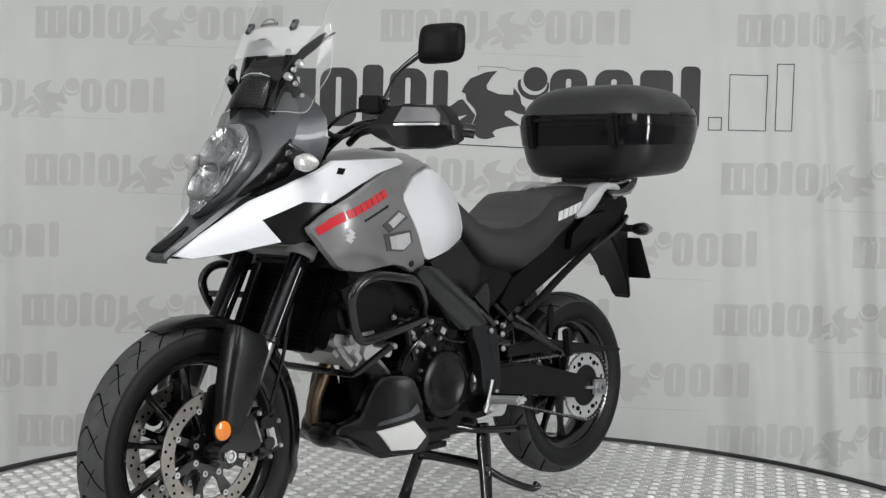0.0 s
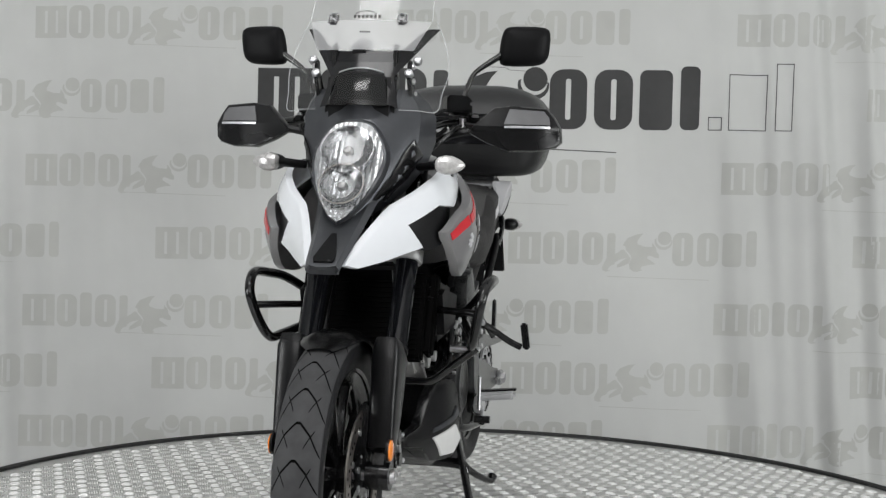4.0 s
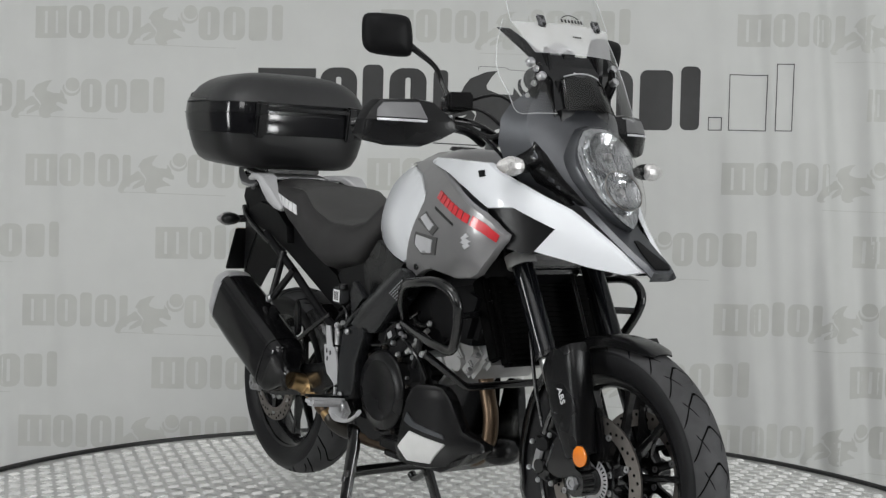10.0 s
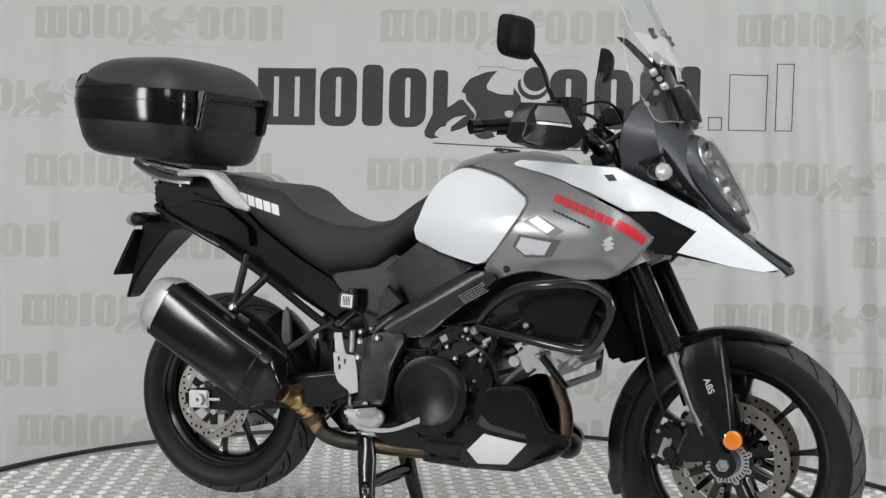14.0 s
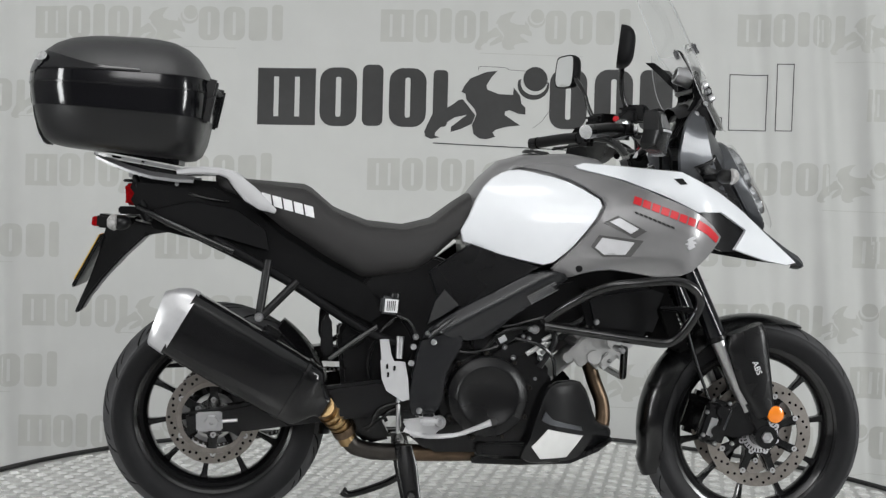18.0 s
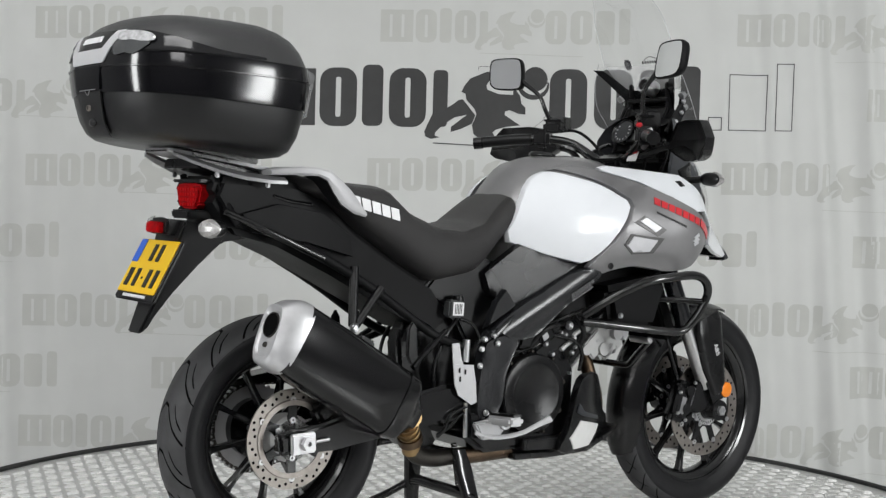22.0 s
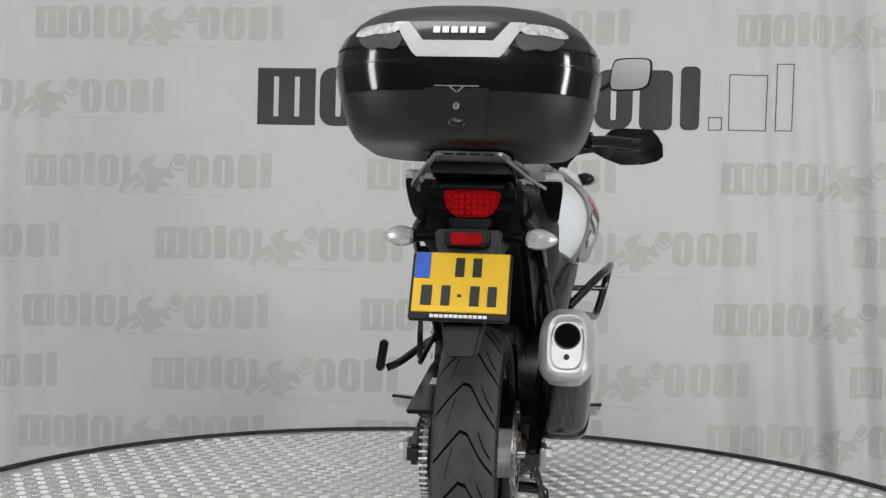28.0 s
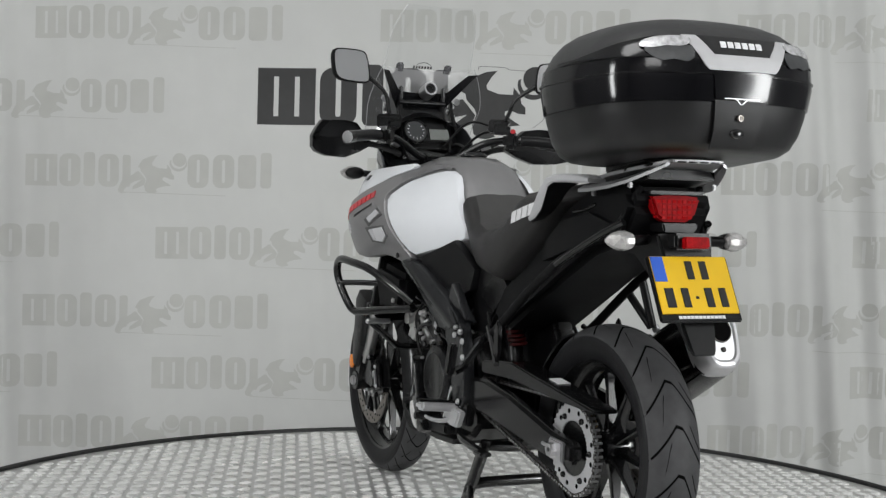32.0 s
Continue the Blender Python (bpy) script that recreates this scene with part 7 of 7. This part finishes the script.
def stands():
    z0 = DECK_Z + 0.001
    cs = part("centre_stand", tube([(-0.165, -0.10, 0.275), (-0.165, 0.0, 0.268), (-0.165, 0.10, 0.275)], 0.016, 12), SATIN, bike, "black centre stand carrying the rear wheel clear")
    for s in (-1, 1):
        rings = []
        for x, y, z, w in ((-0.168, 0.105, 0.290, 0.022), (-0.158, 0.118, 0.235, 0.028), (-0.146, 0.138, 0.160, 0.024), (-0.128, 0.163, 0.065, 0.020), (-0.117, 0.175, z0 + 0.012, 0.024)):
            rings.append([(x + a * w, s * y + b * 0.009, z) for a, b in ((-1, -0.6), (-0.8, -1), (0.8, -1), (1, -0.6), (1, 0.6), (0.8, 1), (-0.8, 1), (-1, 0.6))])
        part("stand_leg", ring_loft(rings), SATIN, cs)
        part("stand_foot", box((-0.118, s * 0.178, z0 + 0.007), (0.075, 0.045, 0.014), (0, 0, 0), 0.004), SATIN, cs)
    part("stand_bar", tube([(-0.146, -0.148, 0.135), (-0.148, -0.128, 0.162), (-0.150, 0, 0.166), (-0.148, 0.128, 0.162), (-0.146, 0.148, 0.135)], 0.016, 12), SATIN, cs)
    part("stand_tang", tube([(-0.145, 0.14, 0.16), (-0.21, 0.17, 0.12), (-0.30, 0.20, 0.085), (-0.325, 0.205, 0.095)], [0.011, 0.011, 0.011, 0.015], 10), SATIN, cs, "foot tang of the stand")
    pts = []
    for k in range(90):
        a = k / 90 * 15 * 2 * math.pi
        t = k / 90
        pts.append((-0.19 + 0.02 * t + 0.008 * math.cos(a), -0.115 + 0.008 * math.sin(a), 0.31 - 0.12 * t))
    part("stand_spring", tube(pts, 0.0022, 5, 1), SATIN, cs)
    ss = part("side_stand", tube([(-0.02, 0.12, 0.30), (-0.10, 0.15, 0.285), (-0.26, 0.165, 0.275)], [0.013, 0.012, 0.012], 10), SATIN, bike, "folded black side stand")
    part("side_stand_foot", box((-0.275, 0.168, 0.275), (0.05, 0.035, 0.012), (0, 0, 0), 0.003), SATIN, ss)


stands()

def small_parts():
    """Bolts, hoses, brackets and wiring round the engine and the handlebar."""
    def bolts(name, rows, material, s, y):
        bm = bmesh.new()
        for x, z, r in rows:
            bolt((x, s * y, z), (0, s, 0), r, 0.010, bm)
        pieces(name, bm, material, bike)
    for s in (-1, 1):
        bolts("side_bolt", ((0.182, 0.625, 0.013), (0.150, 0.606, 0.006), (0.166, 0.600, 0.007), (0.205, 0.562, 0.006), (0.186, 0.488, 0.005)), ALLOY, s, 0.158)
        bolts("cover_screw", ((-0.150, 0.602, 0.009), (-0.118, 0.612, 0.007)), ALLOY, s, 0.184)
        # wiring block and loom beside the rear cylinder
        bm = box((0.099, s * 0.150, 0.600), (0.052, 0.022, 0.036), (0, -30, 0), 0.004)
        box((0.132, s * 0.150, 0.622), (0.034, 0.020, 0.030), (0, -30, 0), 0.004, bm)
        box((0.064, s * 0.148, 0.640), (0.040, 0.020, 0.026), (0, 15, 0), 0.004, bm)
        pieces("wiring_connector", bm, SHEEN, bike, "black wiring connector")
        part("connector_tag", box((0.092, s * 0.162, 0.597), (0.022, 0.002, 0.018), (0, -30, 0), 0.001), PAPER, bike, "grey tag on the connector")
        for pts, r in (([(0.02, s * 0.135, 0.66), (0.09, s * 0.155, 0.632), (0.16, s * 0.150, 0.645), (0.24, s * 0.165, 0.672)], 0.005),
                       ([(0.12, s * 0.15, 0.60), (0.19, s * 0.168, 0.585), (0.235, s * 0.160, 0.545), (0.245, s * 0.14, 0.49)], 0.0055),
                       ([(0.20, s * 0.150, 0.648), (0.27, s * 0.170, 0.640), (0.33, s * 0.155, 0.668), (0.36, s * 0.14, 0.71)], 0.007),
                       ([(-0.10, s * 0.13, 0.59), (-0.02, s * 0.155, 0.560), (0.05, s * 0.148, 0.565), (0.10, s * 0.15, 0.585)], 0.0045)):
            part("engine_loom", tube(pts, r, 8), SHEEN, bike, "black hose beside the cylinders")
        bm = bmesh.new()
        for p, q in (((0.205, 0.592), (0.262, 0.625)), ((0.162, 0.555), (0.215, 0.588))):
            rod((p[0], s * 0.150, p[1]), (q[0], s * 0.150, q[1]), 0.007, seg=10, bm=bm)
        pieces("engine_stay", bm, CASTING, bike, "bright cast stay")
        # head details
        bm = bmesh.new()
        box((0.330, s * 0.112, 0.560), (0.075, 0.014, 0.060), (0, -42, 0), 0.004, bm)
        box((0.395, s * 0.110, 0.540), (0.040, 0.016, 0.022), (0, -42, 0), 0.004, bm)
        rod((0.285, s * 0.10, 0.545), (0.285, s * 0.128, 0.545), 0.015, seg=14, bm=bm)
        pieces("head_casting", bm, CASTING, bike, "grey cast rib on the cylinder head")
        # radiator side tank
        part("radiator_tank", box((0.548, s * 0.166, 0.680), (0.045, 0.022, 0.215), (0, -22, 0), 0.006), RECESS_SHADE, bike, "black radiator side tank")
        # behind the footrest: passenger peg arm and hoses
        part("peg_arm", tube([(-0.255, s * 0.150, 0.625), (-0.31, s * 0.165, 0.590), (-0.385, s * 0.185, 0.538)], 0.008, 8), SATIN, bike, "black passenger footrest arm")
        part("peg_plate", prism([(-0.395, 0.545), (-0.372, 0.560), (-0.378, 0.640), (-0.392, 0.662), (-0.405, 0.640), (-0.408, 0.570)], s * 0.180, s * 0.192, 0.004), SHEEN, bike, "black folded passenger peg plate")
        part("drain_hose", tube([(-0.19, s * 0.12, 0.66), (-0.245, s * 0.135, 0.605), (-0.275, s * 0.130, 0.53), (-0.260, s * 0.12, 0.45), (-0.22, s * 0.12, 0.36)], 0.0055, 8), BLACK, bike, "black drain hose")
        # handlebar hardware
        bm = bmesh.new()
        rod((0.432, s * 0.212, 1.166), (0.432, s * 0.212, 1.190), 0.009, seg=12, bm=bm)
        rod((0.455, s * 0.178, 1.160), (0.470, s * 0.150, 1.150), 0.009, seg=10, bm=bm)
        box((0.402, s * 0.238, 1.196), (0.018, 0.020, 0.012), (0, 0, s * 40), 0.003, bm)
        pieces("lever_pivot", bm, ALLOY, bike, "bright lever pivot")
        part("fluid_box", box((0.440, s * 0.195, 1.226), (0.058, 0.062, 0.044), (0, 0, s * 25), 0.005), BLACK, bike, "black square fluid reservoir")
        part("dash_loom", tube([(0.44, s * 0.18, 1.17), (0.52, s * 0.15, 1.135), (0.575, s * 0.11, 1.165), (0.60, s * 0.07, 1.14)], 0.007, 8), BLACK, bike, "black wiring loom")
        part("screen_strut", prism([(0.600, 1.215), (0.640, 1.205), (0.680, 1.270), (0.672, 1.312), (0.655, 1.318), (0.650, 1.285)], s * 0.118 - 0.005, s * 0.118 + 0.005, 0.003), BLACK, bike, "black strut behind the screen")
        bm = bmesh.new()
        for x, z in ((0.662, 1.300), (0.655, 1.265), (0.630, 1.235)):
            bolt((x, s * 0.124, z), (0, s, 0), 0.008, 0.006, bm)
        pieces("strut_bolt", bm, ALLOY, bike)
    part("instrument_housing", prism([(0.600, 1.110), (0.690, 1.110), (0.705, 1.190), (0.675, 1.285), (0.640, 1.290), (0.615, 1.230)], -0.088, 0.088, 0.012), BLACK, bike, "black housing behind the instruments")
    sticker = part("caution_sticker", box((0.468, -0.108, 1.122), (0.002, 0.038, 0.032), (0, 25, 0), 0), PALE_DECAL, bike, "white caution sticker with a red head")
    part("sticker_head", box((0.4665, -0.108, 1.134), (0.002, 0.038, 0.007), (0, 25, 0), 0), RED_DECAL, sticker)
    part("pedal_boss", lathe([(0.0001, 0.012), (0.010, 0.012), (0.012, 0.008), (0.019, 0.008), (0.020, 0), (0.0001, 0)], (-0.083, -0.200, 0.372), (0, -1, 0), 18), ALLOY, bike, "bright pedal boss")
    # seams of the pivot covers and the beak
    for s in (-1, 1):
        part("cover_seam", tube([(-0.148, s * 0.1795, 0.588), (-0.10, s * 0.1795, 0.604), (-0.055, s * 0.1795, 0.615)], 0.0022, 6), RECESS_SHADE, bike)


small_parts()

# ---- what moves ----


def motions():
    """The turntable turns evenly, and carries the motorcycle and its case."""
    def turn(t):
        return Matrix.Rotation(radians(229.262 + 7.65188 * t), 4, "Z")
    rows = [k * 1.0 for k in range(33)]
    walk(turntable, [(t, turn(t)) for t in rows])
    off = Matrix.Translation((0, -0.133, 0))
    walk(bike, [(t, turn(t) @ off) for t in rows])
    walk(case, [(t, turn(t) @ off @ Matrix.Translation((0, 0.010, 0))) for t in rows])


motions()
